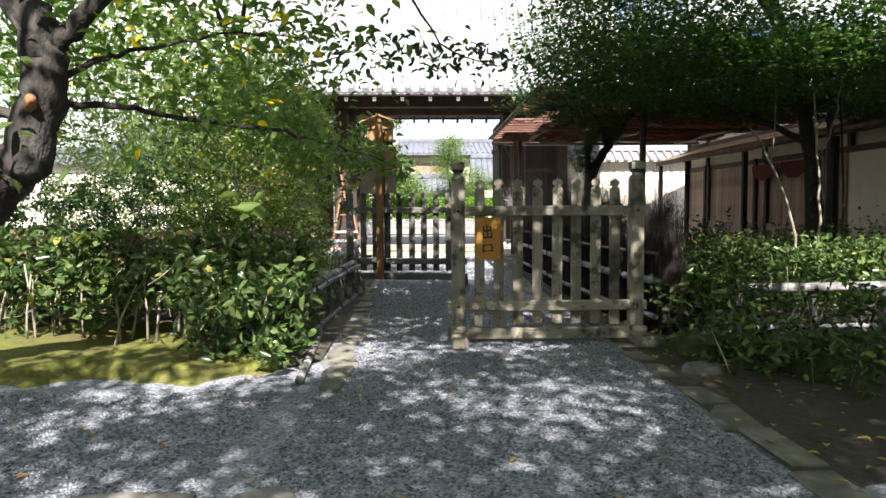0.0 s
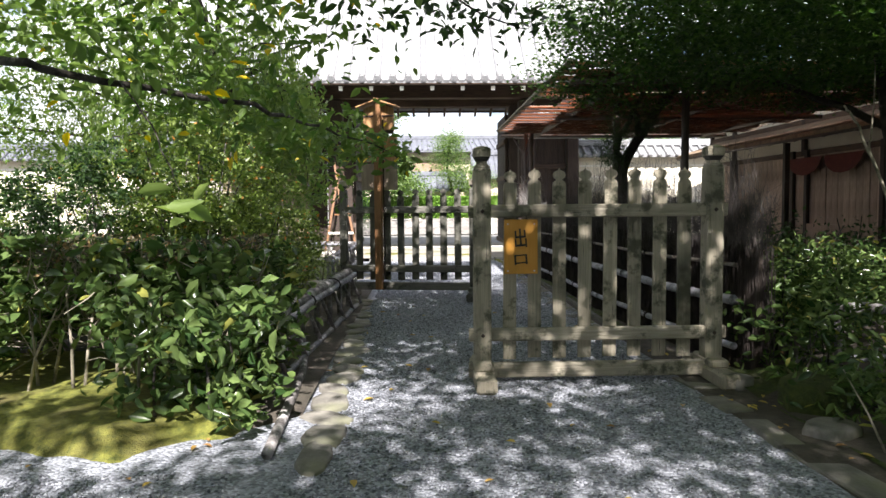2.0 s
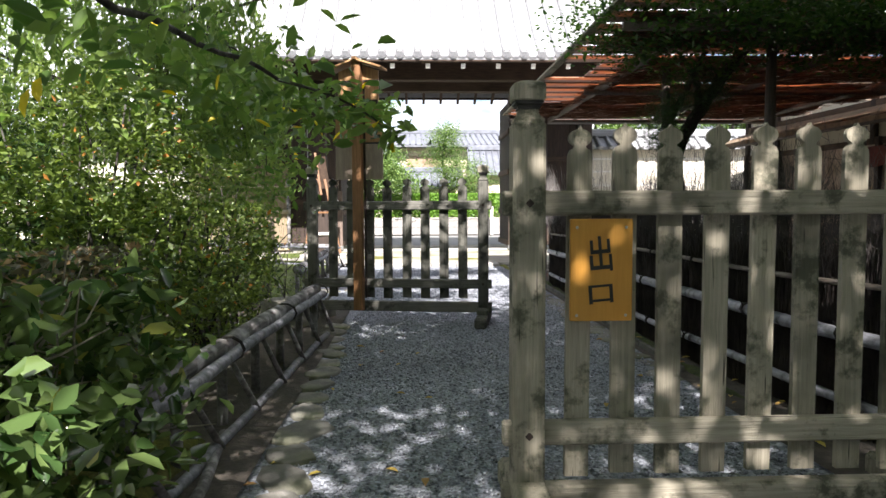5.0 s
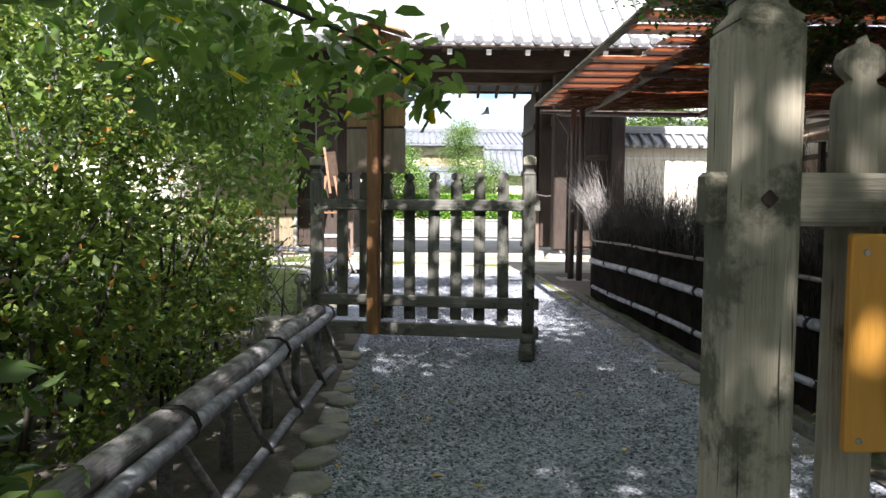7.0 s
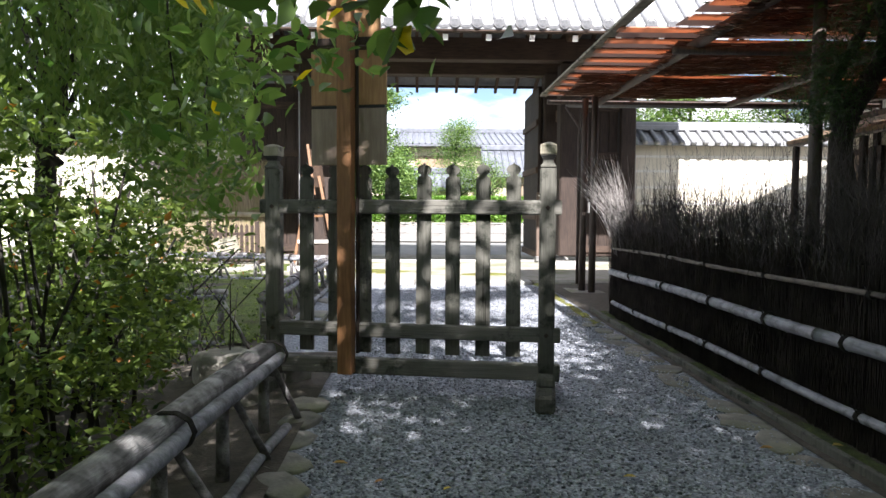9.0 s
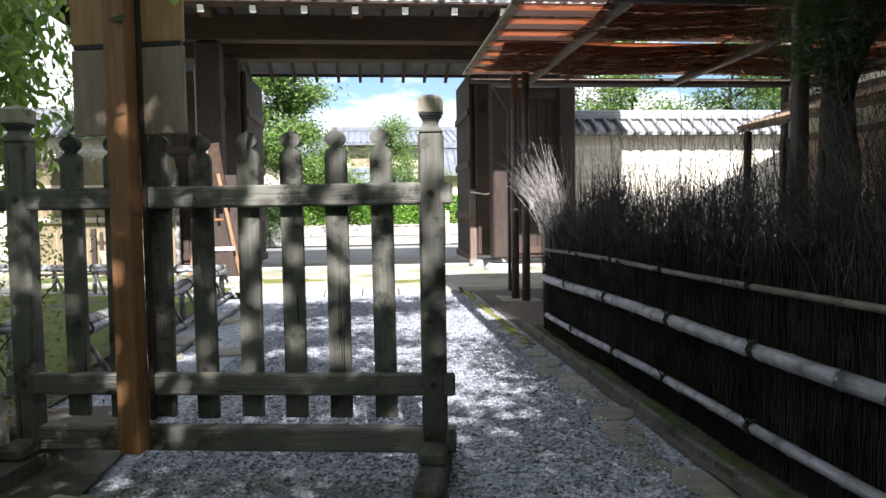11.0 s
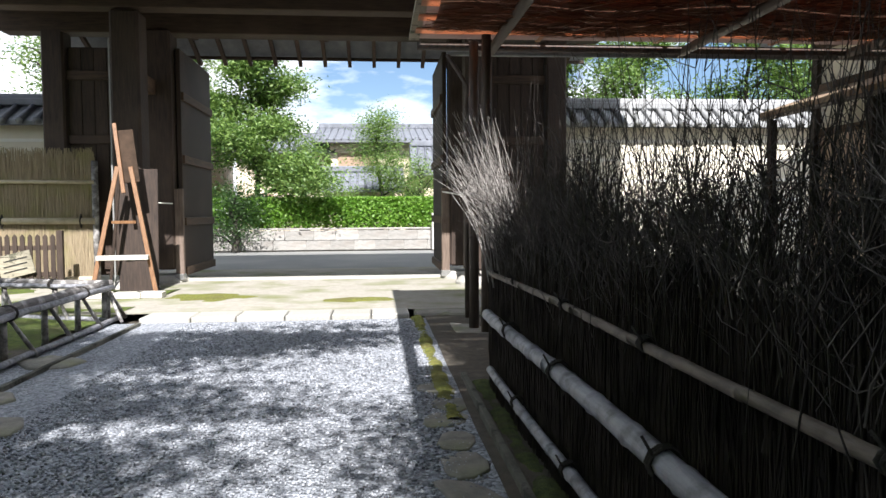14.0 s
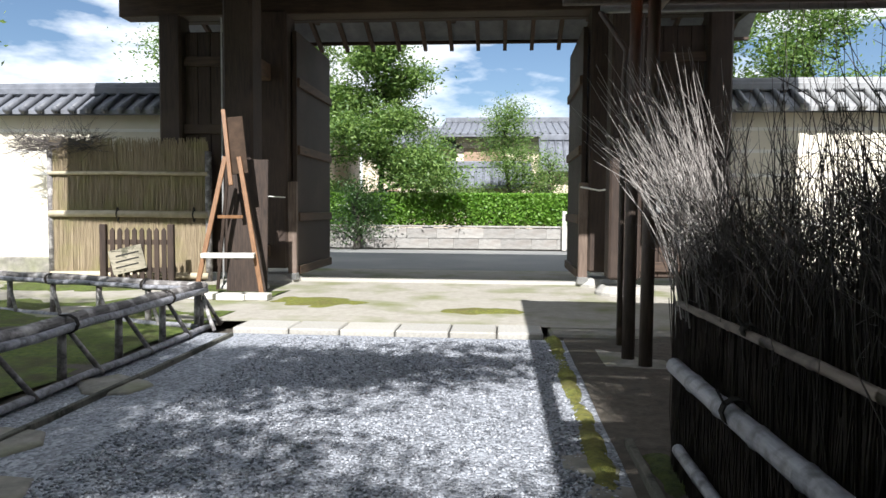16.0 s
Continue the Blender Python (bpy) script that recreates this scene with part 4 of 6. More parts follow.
bamboo_rail("upper_rail", 0.775, 0.0155, 0.03, 13.6, brush, 1, BROWN_BAMBOO, "thin brown split bamboo rail")
bamboo_rail("middle_rail", 0.523, 0.036, 0.045, 13.6, brush, 2)
bamboo_rail("lower_rail", 0.192, 0.026, 0.035, 13.6, brush, 3)

# ---- the gate ----
GX = 0.5                       # middle of the gate
gate = thing("temple_gate", GX, 0, 0, 0, "large old timber temple gate with grey tiled roof", "gate", kind="structure")


def beam(nm, centre, size, mt=None, label="", ch=0.012, turn=None, parent=None):
    return part(nm, Shape().box(centre, size, ch, turn), mt or DARK_WOOD_X, parent or gate, label)


for sx in (-1, 1):
    for nm, x, y, w, top in (("front_pillar", 2.52, 20.2, 0.4, 4.0), ("main_pillar", 2.42, 21.3, 0.46, 4.0), ("outer_pillar", 3.98, 21.3, 0.34, 4.0)):
        p = beam(nm, (sx * x, y, top / 2 + 0.12), (w, w, top - 0.24), DARK_WOOD, "", 0.03)
        base = Shape().lathe([(w * 0.85, 0.0), (w * 0.85, 0.05), (w * 0.72, 0.11), (w * 0.66, 0.13)], 4 if nm == "outer_pillar" else 16, (sx * x, y, 0.02))
        part("base_stone", base, SLAB, p, "pale worn base stone")
    # boarded side bay
    bay = beam("bay_panel", (sx * 3.2, 21.32, 1.95), (1.2, 0.05, 3.6), DARK_WOOD)
    for k in range(6):
        part("board", Shape().box((sx * (2.72 + k * 0.195), 21.27, 1.95), (0.185, 0.03, 3.55), 0.004), DARK_WOOD, bay)
    for z in (0.32, 1.25, 2.3, 3.3):
        part("cross_rail", Shape().box((sx * 3.2, 21.24, z), (1.2, 0.07, 0.14), 0.006), DARK_WOOD_X, bay)
    beam("tie_beam", (sx * 2.5, 20.75, 3.1), (0.16, 1.2, 0.24), DARK_WOOD_Y)
    beam("tie_beam", (sx * 2.5, 20.75, 0.5), (0.12, 1.2, 0.18), DARK_WOOD_Y)
    # open leaf, standing straight out
    leaf = part("door_leaf", Shape().box((sx * 2.13, 22.3, 1.95), (0.07, 2.05, 3.6), 0.008), DARK_WOOD, gate, "open dark board door leaf")
    part("stile", Shape().box((sx * 2.12, 21.14, 0.84), (0.13, 0.1, 1.36), 0.01), STILE, leaf, "worn paler door stile")
    for z in (0.2, 1.0, 2.0, 3.0):
        part("ledge", Shape().box((sx * 2.08, 22.3, z), (0.05, 2.0, 0.13), 0.006), DARK_WOOD_Y, leaf)
    part("iron_shoe", Shape().box((sx * 2.12, 21.12, 0.12), (0.15, 0.13, 0.1), 0.006), STEEL, leaf, "dull iron hinge shoe")
# cross beams
beam("cross_beam", (0, 21.3, 4.16), (9.5, 0.34, 0.42))
beam("front_beam", (0, 20.15, 4.24), (9.0, 0.3, 0.42))
beam("rear_beam", (0, 22.8, 4.5), (9.0, 0.24, 0.24))
beam("wall_plate", (0, 18.95, 4.42), (9.6, 0.2, 0.24))
beam("wall_plate", (0, 23.3, 4.5), (9.6, 0.2, 0.2))
for x in (-3.98, -2.5, 0.0, 2.5, 3.98):
    beam("bracket_arm", (x, 20.2, 4.5), (0.2, 3.0, 0.22), DARK_WOOD_Y)
    beam("bracket_arm", (x, 22.6, 4.6), (0.18, 2.6, 0.22), DARK_WOOD_Y)
# rafters with white ends
EZ, RZ, EY, RY, BY = 4.02, 7.35, 17.62, 21.0, 24.3
slope = math.atan2(RZ - EZ, RY - EY)
for i in range(15):
    x = -4.9 + i * 0.7
    ln = (RY - EY - 0.1) / math.cos(slope * 0.72)
    t_m = Matrix.Rotation(slope * 0.72, 3, "X")
    c = Vector((x, EY + 0.12, EZ - 0.1)) + t_m @ Vector((0, ln / 2, 0))
    r_ = beam("rafter", c, (0.085, ln, 0.1), DARK_WOOD_Y, "", 0.004, t_m)
    e = Vector((x, EY + 0.12, EZ - 0.1)) + t_m @ Vector((0, -0.004, 0))
    part("white_end", Shape().box(e, (0.088, 0.012, 0.103), 0.002, t_m), WHITE_END, r_, "white painted rafter end")
for i in range(21):
    x = -4.9 + i * 0.49
    t_m = Matrix.Rotation(-slope * 0.5, 3, "X")
    c = Vector((x, BY - 1.3, EZ + 0.57)) + t_m @ Vector((0, 0, 0))
    beam("rear_rafter", c, (0.07, 2.6, 0.09), DARK_WOOD_Y, "", 0.004, t_m)
beam("eave_board", (0, EY + 0.06, EZ + 0.0), (10.6, 0.1, 0.07))
beam("eave_board", (0, BY - 0.2, EZ + 0.18), (10.6, 0.08, 0.06))


def roof_curve(f, front=True):
    """A point of the sweeping roof line, f from eave to ridge."""
    y = (EY + (RY - EY) * f) if front else (BY + (RY - BY) * f)
    z = EZ + 0.1 + (RZ - EZ) * (0.8 * f + 0.2 * f * f) + (0 if front else 0.22 * (1 - f))
    return y, z


for front in (True, False):
    deck = Shape()
    fr = [roof_curve(i / 12, front) for i in range(13)]
    vs = []
    for y, z in fr:
        for x in (-5.35, 5.35):
            vs += [(x, y, z - 0.03), (x, y, z - 0.1)]
    fs = []
    for i in range(12):
        a = i * 4
        fs += [(a, a + 2, a + 6, a + 4), (a + 1, a + 5, a + 7, a + 3), (a, a + 4, a + 5, a + 1), (a + 2, a + 3, a + 7, a + 6)]
    fs += [(0, 1, 3, 2), (48, 50, 51, 49)]
    deck.add(vs, fs)
    roof = part("roof", deck, TILE, gate, "grey smoked tile roof slope bright in the sun")
    rowm, disc, pan = Shape(), Shape(), Shape()
    k = 26
    pts, rad = [], []
    for i in range(k):
        f0, f1 = i / k, (i + 0.96) / k
        y0_, z0_ = roof_curve(f0, front)
        y1_, z1_ = roof_curve(f1, front)
        pts += [(0, y0_, z0_ + 0.004), (0, y1_, z1_ - 0.004)]
        rad += [0.085, 0.072]
    rowm.tube(pts, rad, 10)
    y0_, z0_ = roof_curve(0, front)
    sg = -1 if front else 1
    disc.tube([(0, y0_ + sg * 0.03, z0_ + 0.004), (0, y0_, z0_ + 0.004)], [0.092, 0.092], 14)
    disc.tube([(0, y0_ + sg * 0.036, z0_ + 0.004), (0, y0_ + sg * 0.029, z0_ + 0.004)], [0.06, 0.06], 12)
    pv_ = []
    for dx, dz in ((-0.10, -0.02), (-0.05, -0.055), (0.05, -0.055), (0.10, -0.02)):
        pv_.append((0.175 + dx, y0_ + sg * 0.012, z0_ + dz + 0.02))
    pv_ += [(p[0], p[1] - sg * 0.1, p[2] + 0.03) for p in pv_] + [(p[0], p[1], p[2] - 0.05) for p in pv_]
    pan.add(pv_, [(0, 1, 5, 4), (1, 2, 6, 5), (2, 3, 7, 6), (0, 8, 9, 1), (1, 9, 10, 2), (2, 10, 11, 3)])
    m1, m2, m3 = rowm.mesh("tile_course", TILE, True), disc.mesh("eave_tile", EAVE_TILE), pan.mesh("eave_pan", EAVE_TILE)
    for i in range(30):
        x = -5.1 + i * 0.35
        r_ = part("tile_course", m1, None, roof, m=pose(x, 0, 0))
        part("eave_tile", m2, None, roof, m=pose(x, 0, 0))
        part("eave_pan", m3, None, roof, m=pose(x, 0, 0))
ridge = Shape().box((0, RY, RZ + 0.25), (10.9, 0.36, 0.36), 0.03)
ridge.tube([(-5.5, RY, RZ + 0.47), (5.5, RY, RZ + 0.47)], 0.1, 12)
part("ridge", ridge, TILE, gate)
for sx in (-1, 1):
    g = Shape().add([(sx * 4.9, EY + 0.5, EZ + 0.3), (sx * 4.9, BY - 0.5, EZ + 0.3), (sx * 4.9, RY, RZ - 0.1), (sx * 4.82, EY + 0.5, EZ + 0.3), (sx * 4.82, BY - 0.5, EZ + 0.3), (sx * 4.82, RY, RZ - 0.1)],
                     [(0, 1, 2), (5, 4, 3), (0, 3, 4, 1), (1, 4, 5, 2), (2, 5, 3, 0)])
    part("gable_board", g, DARK_WOOD, gate)
part("threshold", Shape().box((0, 21.35, 0.05), (4.4, 0.2, 0.05), 0.01), SLAB, gate, "low stone threshold")
part("conduit", Shape().tube([(-2.72, 19.98, 0.1), (-2.72, 19.98, 3.6)], 0.012, 6), GUTTER, gate)
part("chain", Shape().tube([(2.05, 20.9, 1.45), (2.3, 20.8, 1.4), (2.5, 20.4, 1.43)], 0.012, 6), WHITE_END, gate, "pale rope loop")
part("rope", Shape().tube([(-2.5, 20.1, 1.3), (-2.1, 20.7, 1.28)], 0.008, 6), WHITE_END, gate, "pale rope loop")
part("meter_box", Shape().box((2.95, 19.93, 1.2), (0.16, 0.1, 0.2)), GUTTER, gate, "small grey box")

# ---- tiled boundary walls ----


def boundary_wall(name, x0, x1, y, label, tile):
    w = thing(name, 0, y, 0, 0, label, "wall", kind="structure")
    part("face", Shape().box(((x0 + x1) / 2, 0, 1.28), (x1 - x0, 0.4, 2.56), 0.01), PLASTER, w)
    for z in (0.95, 1.3, 1.65, 2.0, 2.32):
        part("line", Shape().box(((x0 + x1) / 2, -0.203, z), (x1 - x0 - 0.02, 0.012, 0.05), 0.002), PLASTER_LINE, w, "pale horizontal wall line")
    part("plinth", Shape().box(((x0 + x1) / 2, -0.02, 0.16), (x1 - x0 - 0.01, 0.5, 0.34), 0.02), STONE, w)
    cap = Shape()
    for sg in (-1, 1):
        cap.add([(x0, sg * 0.5, 2.6), (x1, sg * 0.5, 2.6), (x1, 0, 2.9), (x0, 0, 2.9), (x0, sg * 0.5, 2.54), (x1, sg * 0.5, 2.54), (x1, 0, 2.7), (x0, 0, 2.7)],
                [(0, 1, 2, 3) if sg < 0 else (3, 2, 1, 0), (4, 7, 6, 5), (0, 4, 5, 1), (0, 3, 7, 4), (1, 5, 6, 2)])
    cp = part("coping", cap, tile, w, "grey tiled coping")
    row = Shape()
    for sg in (-1, 1):
        row.tube([(0, sg * 0.54, 2.6), (0, sg * 0.02, 2.915)], [0.055, 0.048], 8)
        row.tube([(0, sg * 0.56, 2.588), (0, sg * 0.53, 2.606)], [0.062, 0.062], 10)
    me = row.mesh("tile", tile, True)
    x = x0 + 0.12
    while x < x1:
        part("tile", me, None, cp, m=pose(x, 0, 0))
        x += 0.26
    rd = Shape().box(((x0 + x1) / 2, 0, 2.95), (x1 - x0, 0.2, 0.12), 0.02)
    rd.tube([(x0, 0, 3.02), (x1, 0, 3.02)], 0.075, 10)
    part("ridge", rd, tile, cp)
    return w


# left coping takes the darker house tile to carry the shade on it
boundary_wall("wall_left", -13.5, -3.75, 21.75, "cream plastered boundary wall with tiled coping", HOUSE_TILE)
boundary_wall("wall_right", 4.75, 14.0, 21.75, "cream plastered boundary wall with tiled coping", TILE)

# ---- pergola over the brushwood fence ----
perg = thing("pergola", label="timber pole pergola roofed with sagging bark matting", category="pergola")
PZ = 2.72
for x, y, top in ((2.42, 16.2, PZ), (2.5, 15.95, PZ), (2.97, 11.23, PZ + 0.05), (3.45, 9.86, PZ + 0.1), (5.9, 9.4, PZ)):
    part("post", Shape().tube([(x, y, 0.0), (x + 0.01, y, top)], [0.05, 0.045], 10), POLE, perg, smooth=True)
for x in (2.62, 4.5, 6.2):
    part("long_pole", Shape().tube([(x, 9.0, PZ - 0.03), (x, 12.5, PZ - 0.05), (x, 16.35, PZ - 0.05)], [0.045, 0.05, 0.045], 10), POLE, perg, smooth=True)
for y in (9.2, 12.6, 16.25):
    part("cross_pole", Shape().tube([(2.4 if y == 12.6 else 1.9, y, PZ - (0.04 if y > 16 else 0.11)), (6.7, y, PZ - (0.04 if y > 16 else 0.11))], 0.038, 10), POLE, perg, smooth=True)
y = 9.0
while y < 16.4:
    start = 2.36 if 11.5 < y < 12.5 else 1.875
    part("lath", Shape().box(((start + 6.725) / 2, y, PZ + 0.05), (6.725 - start, 0.16, 0.012), 0.003), THIN_LATH, perg)
    start = 2.36 if 11.5 < y + 0.22 < 12.5 else 1.89
    if y < 16.1:
        part("cover", Shape().box(((start + 6.74) / 2, y + 0.22, PZ + 0.075), (6.74 - start, 0.29, 0.012), 0.003), COVER, perg, "thin brown bark cover")
    y += 0.44
for x in (1.88, 3.1, 4.3, 5.5, 6.7):
    part("edge_lath", Shape().box((x, 12.72, PZ + 0.08), (0.05 if x > 2 else 0.1, 7.5, 0.03), 0.004), LATH if x > 2 else GREY_WOOD, perg)


def bark_mat(y0, y1, x0=2.0, x1=6.7, seed=0):
    """A sagging mat of bark strips laid along the laths."""
    r_ = np.random.default_rng(seed)
    n = 2600
    cx, cy = r_.uniform(x0, x1, n), r_.uniform(y0, y1, n)
    sag = -0.03 - 0.07 * np.sin(np.pi * (cy - y0) / (y1 - y0)) + 0.02 * np.sin(cx * 3 + seed)
    ln, w = r_.uniform(0.08, 0.3, n), r_.uniform(0.008, 0.03, n)
    a = r_.normal(size=n) * 0.12
    dx, dy = np.cos(a) * ln / 2, np.sin(a) * ln / 2
    ex, ey = -np.sin(a) * w / 2, np.cos(a) * w / 2
    z = PZ + 0.03 + sag + r_.uniform(-0.03, 0.008, n)
    tilt = r_.normal(size=n) * 0.012
    co = np.stack([np.stack([cx - dx - ex, cy - dy - ey, z - tilt], 1), np.stack([cx + dx - ex, cy + dy - ey, z + tilt], 1),
                   np.stack([cx + dx + ex, cy + dy + ey, z + tilt + 0.008], 1), np.stack([cx - dx + ex, cy - dy + ey, z - tilt + 0.008], 1)], axis=1).reshape(-1, 3)
    low = raw_mesh("bark_mat", co, (np.arange(n)[:, None] * 4 + np.array([[0, 1, 2, 3]])), BARK_STRIP)
    part("bark_mat", low, None, perg, "loose brown bark matting")
    b = Shape()
    nx_, ny_ = 20, 6
    vs, fs = [], []
    for j in range(ny_ + 1):
        for i in range(nx_ + 1):
            xx, yy = x0 + (x1 - x0) * i / nx_, y0 + (y1 - y0) * j / ny_
            vs.append((xx, yy, PZ + 0.045 - 0.03 - 0.07 * math.sin(math.pi * j / ny_) + 0.02 * math.sin(xx * 3 + seed)))
    for j in range(ny_):
        for i in range(nx_):
            q = j * (nx_ + 1) + i
            fs.append((q, q + 1, q + nx_ + 2, q + nx_ + 1))
    part("mat_backing", b.add(vs, fs), MAT_BACK, perg, smooth=True)


bark_mat(14.55, 15.85, seed=1)
bark_mat(12.75, 14.2, 2.5, seed=2)
bark_mat(11.0, 12.4, 2.5, seed=3)
bark_mat(9.2, 10.6, seed=4)
part("gutter", Shape().tube([(2.2, 16.42, PZ - 0.06), (6.8, 16.42, PZ - 0.05)], 0.032, 8), GUTTER, perg, smooth=True)
part("downpipe", Shape().tube([(2.2, 16.42, PZ - 0.08), (2.38, 16.3, PZ - 0.4), (2.36, 16.25, PZ - 0.6), (2.36, 16.25, 0.1)], 0.022, 8), POLE, perg, smooth=True)

# ---- side building ----
house = thing("side_building", label="brown boarded outbuilding with plaster upper wall and tiled eave", category="building", kind="structure")
part("wall", Shape().box((7.6, 11.5, 1.7), (0.3, 14.5, 3.4), 0.01), PLASTER, house)
pm = Shape().box((0, 0, 1.05), (0.03, 0.17, 2.1), 0.004).mesh("plank", PLANK)
y = 11.6
while y < 18.6:
    part("plank", pm, None, house, m=pose(7.42 + 0.006 * rng.uniform(-1, 1), y, 0))
    y += 0.178
for y0, y1, mt in ((14.7, 17.2, PLANK), (17.4, 18.6, PLANK), (12.0, 14.2, PLANK)):
    part("board_skirt", Shape().box((7.36, (y0 + y1) / 2, 0.42), (0.04, y1 - y0, 0.84), 0.006), mt, house)
    for y in (y0, y1):
        part("stud", Shape().box((7.36, y, 1.1), (0.07, 0.1, 2.2), 0.006), DARK_WOOD, house)
for z, d in ((2.14, 0.1), (2.72, 0.12), (3.3, 0.14)):
    part("girt", Shape().box((7.42, 11.5, z), (0.08, 14.4, d), 0.006), DARK_WOOD_Y, house)
for y in (7.5, 9.5, 11.4, 14.4, 17.4, 18.65):
    part("stud", Shape().box((7.41, y, 2.7), (0.07, 0.12, 1.2), 0.006), DARK_WOOD, house)
ev = Shape().add([(6.35, 9.0, 2.34), (7.5, 9.0, 2.72), (7.5, 18.2, 2.72), (6.35, 18.2, 2.34), (6.35, 9.0, 2.28), (7.5, 9.0, 2.66), (7.5, 18.2, 2.66), (6.35, 18.2, 2.28)],
                 [(0, 3, 2, 1), (4, 5, 6, 7), (0, 4, 7, 3), (0, 1, 5, 4), (2, 3, 7, 6)])
part("lean_to_eave", ev, SHINGLE, house, "grey bark-covered eave")
for k in range(11):
    part("eave_rafter", Shape().box((6.95, 9.4 + k * 0.86, 2.45), (1.2, 0.06, 0.07), 0.004, Matrix.Rotation(radians(-18.3), 3, "Y")), DARK_WOOD_X, house)
part("eave_pole", Shape().tube([(6.4, 9.0, 2.27), (6.4, 18.2, 2.27)], 0.03, 8), POLE, house, smooth=True)
for y in (10.2, 13.2, 16.2, 18.05):
    part("eave_post", Shape().box((6.45, y, 1.12), (0.09, 0.09, 2.24), 0.006), DARK_WOOD, house)
rf = Shape().add([(6.8, 4.0, 3.4), (9.8, 4.0, 4.9), (9.8, 19.0, 4.9), (6.8, 19.0, 3.4), (6.8, 4.0, 3.3), (9.8, 4.0, 4.8), (9.8, 19.0, 4.8), (6.8, 19.0, 3.3)],
                 [(0, 3, 2, 1), (4, 5, 6, 7), (0, 4, 7, 3), (0, 1, 5, 4), (2, 3, 7, 6), (1, 2, 6, 5)])
part("roof", rf, TILE, house)
swag = Shape()
for y0 in (12.4, 13.6):
    vs = []
    for i in range(9):
        a = math.pi * i / 8
        vs += [(7.3, y0 + 0.55 * (1 - math.cos(a)), 2.05), (7.28 - 0.03 * math.sin(a), y0 + 0.55 * (1 - math.cos(a)), 2.02 - 0.3 * math.sin(a))]
    swag.add(vs, [(2 * i, 2 * i + 1, 2 * i + 3, 2 * i + 2) for i in range(8)])
bunting = single("red_bunting", swag, CLOTH, "dull red cloth bunting hung below the eave", "cloth", smooth=True)
stool = thing("round_stool", 6.4, 15.4, label="small dark round stool by the boarded wall", category="stool")
part("seat", Shape().lathe([(0.2, 0.55), (0.22, 0.57), (0.22, 0.6), (0.19, 0.61)], 16), DARK_WOOD, stool, smooth=False)
for a in (45, 135, 225, 315):
    part("leg", Shape().tube([(0.15 * math.cos(radians(a)), 0.15 * math.sin(radians(a)), 0.56), (0.18 * math.cos(radians(a)), 0.18 * math.sin(radians(a)), -0.02)], 0.018, 6), DARK_WOOD, stool)

# ---- easel ----
easel = thing("easel", -1.8, 19.1, 0.035, 10, "tall varnished wooden easel stand with a small display board", "easel")
for sx in (-1, 1):
    part("front_leg", Shape().box((sx * 0.24, 0.1, 0.86), (0.055, 0.04, 1.76), 0.004, Matrix.Rotation(radians(-10.5 * sx), 3, "Y") @ Matrix.Rotation(radians(-9), 3, "X")), EASEL_WOOD, easel)
    part("rear_leg", Shape().box((sx * 0.2, 0.62, 0.8), (0.04, 0.035, 1.66), 0.004, Matrix.Rotation(radians(-8 * sx), 3, "Y") @ Matrix.Rotation(radians(13), 3, "X")), DARK_WOOD, easel)
part("mast", Shape().box((-0.06, 0.24, 1.83), (0.05, 0.035, 0.95), 0.004, Matrix.Rotation(radians(-9), 3, "X") @ Matrix.Rotation(radians(-7), 3, "Y")), EASEL_WOOD, easel)
part("display_board", Shape().box((0.05, 0.3, 1.86), (0.2, 0.02, 0.72), 0.004, Matrix.Rotation(radians(-9), 3, "X") @ Matrix.Rotation(radians(-7), 3, "Y")), BOARD_DARK, easel, "narrow dark display board")
part("shelf", Shape().box((0, -0.04, 0.52), (0.62, 0.14, 0.06), 0.006), WHITE_BLOCK, easel, "pale tray")
part("cross_bar", Shape().box((0, 0.1, 0.98), (0.3, 0.03, 0.04), 0.004), EASEL_WOOD, easel)
for x, y in ((-0.3, -0.1), (0.1, -0.15), (0.36, -0.1)):
    bl = single("paver_block", Shape().box((-1.8 + x, 19.1 + y, 0.075), (0.34, 0.2, 0.08), 0.01), WHITE_BLOCK, "pale flat paving block at the easel foot", "block", "paving blocks")
bk = thing("backing_board", -1.82, 19.8, 0.035, 6, "dark brown plank board leaning behind the easel", "board")
part("board", Shape().box((0, 0, 0.86), (0.52, 0.03, 1.72), 0.006, Matrix.Rotation(radians(-4), 3, "X")), DARK_WOOD, bk)

# ---- reed screen ----
screen = thing("reed_screen", -5.25, 20.95, 0.0, 1.5, "straw-coloured reed screen fence with split bamboo rails", "screen")
part("backing", Shape().box((1.2, 0.03, 1.0), (2.4, 0.06, 1.9), 0.01), REED, screen)
srng = np.random.default_rng(3)
n = 2200
x0 = srng.uniform(0, 2.4, n)
k = 3
t_ = np.linspace(0, 1, k)
h_ = srng.uniform(1.75, 2.1, n)
pts = np.stack([x0[:, None] + srng.normal(size=(n, k)) * 0.012, -0.012 + srng.normal(size=(n, k)) * 0.008, 0.06 + h_[:, None] * t_], -1)
part("reeds", bars("reeds", pts, np.repeat(srng.uniform(0.003, 0.007, (n, 1)), k, 1), REED), None, screen)
for z, r in ((0.12, 0.045), (1.02, 0.05), (1.62, 0.028)):
    part("rail", Shape().tube([(0.0, -0.05, z), (0.8, -0.052, z + 0.01), (2.4, -0.05, z)], r, 10), STRAW, screen, smooth=True)
for x in (0.0, 2.4):
    part("post", Shape().tube([(x, 0, 0), (x, 0, 1.95)], 0.05, 10), LOG, screen, smooth=True)
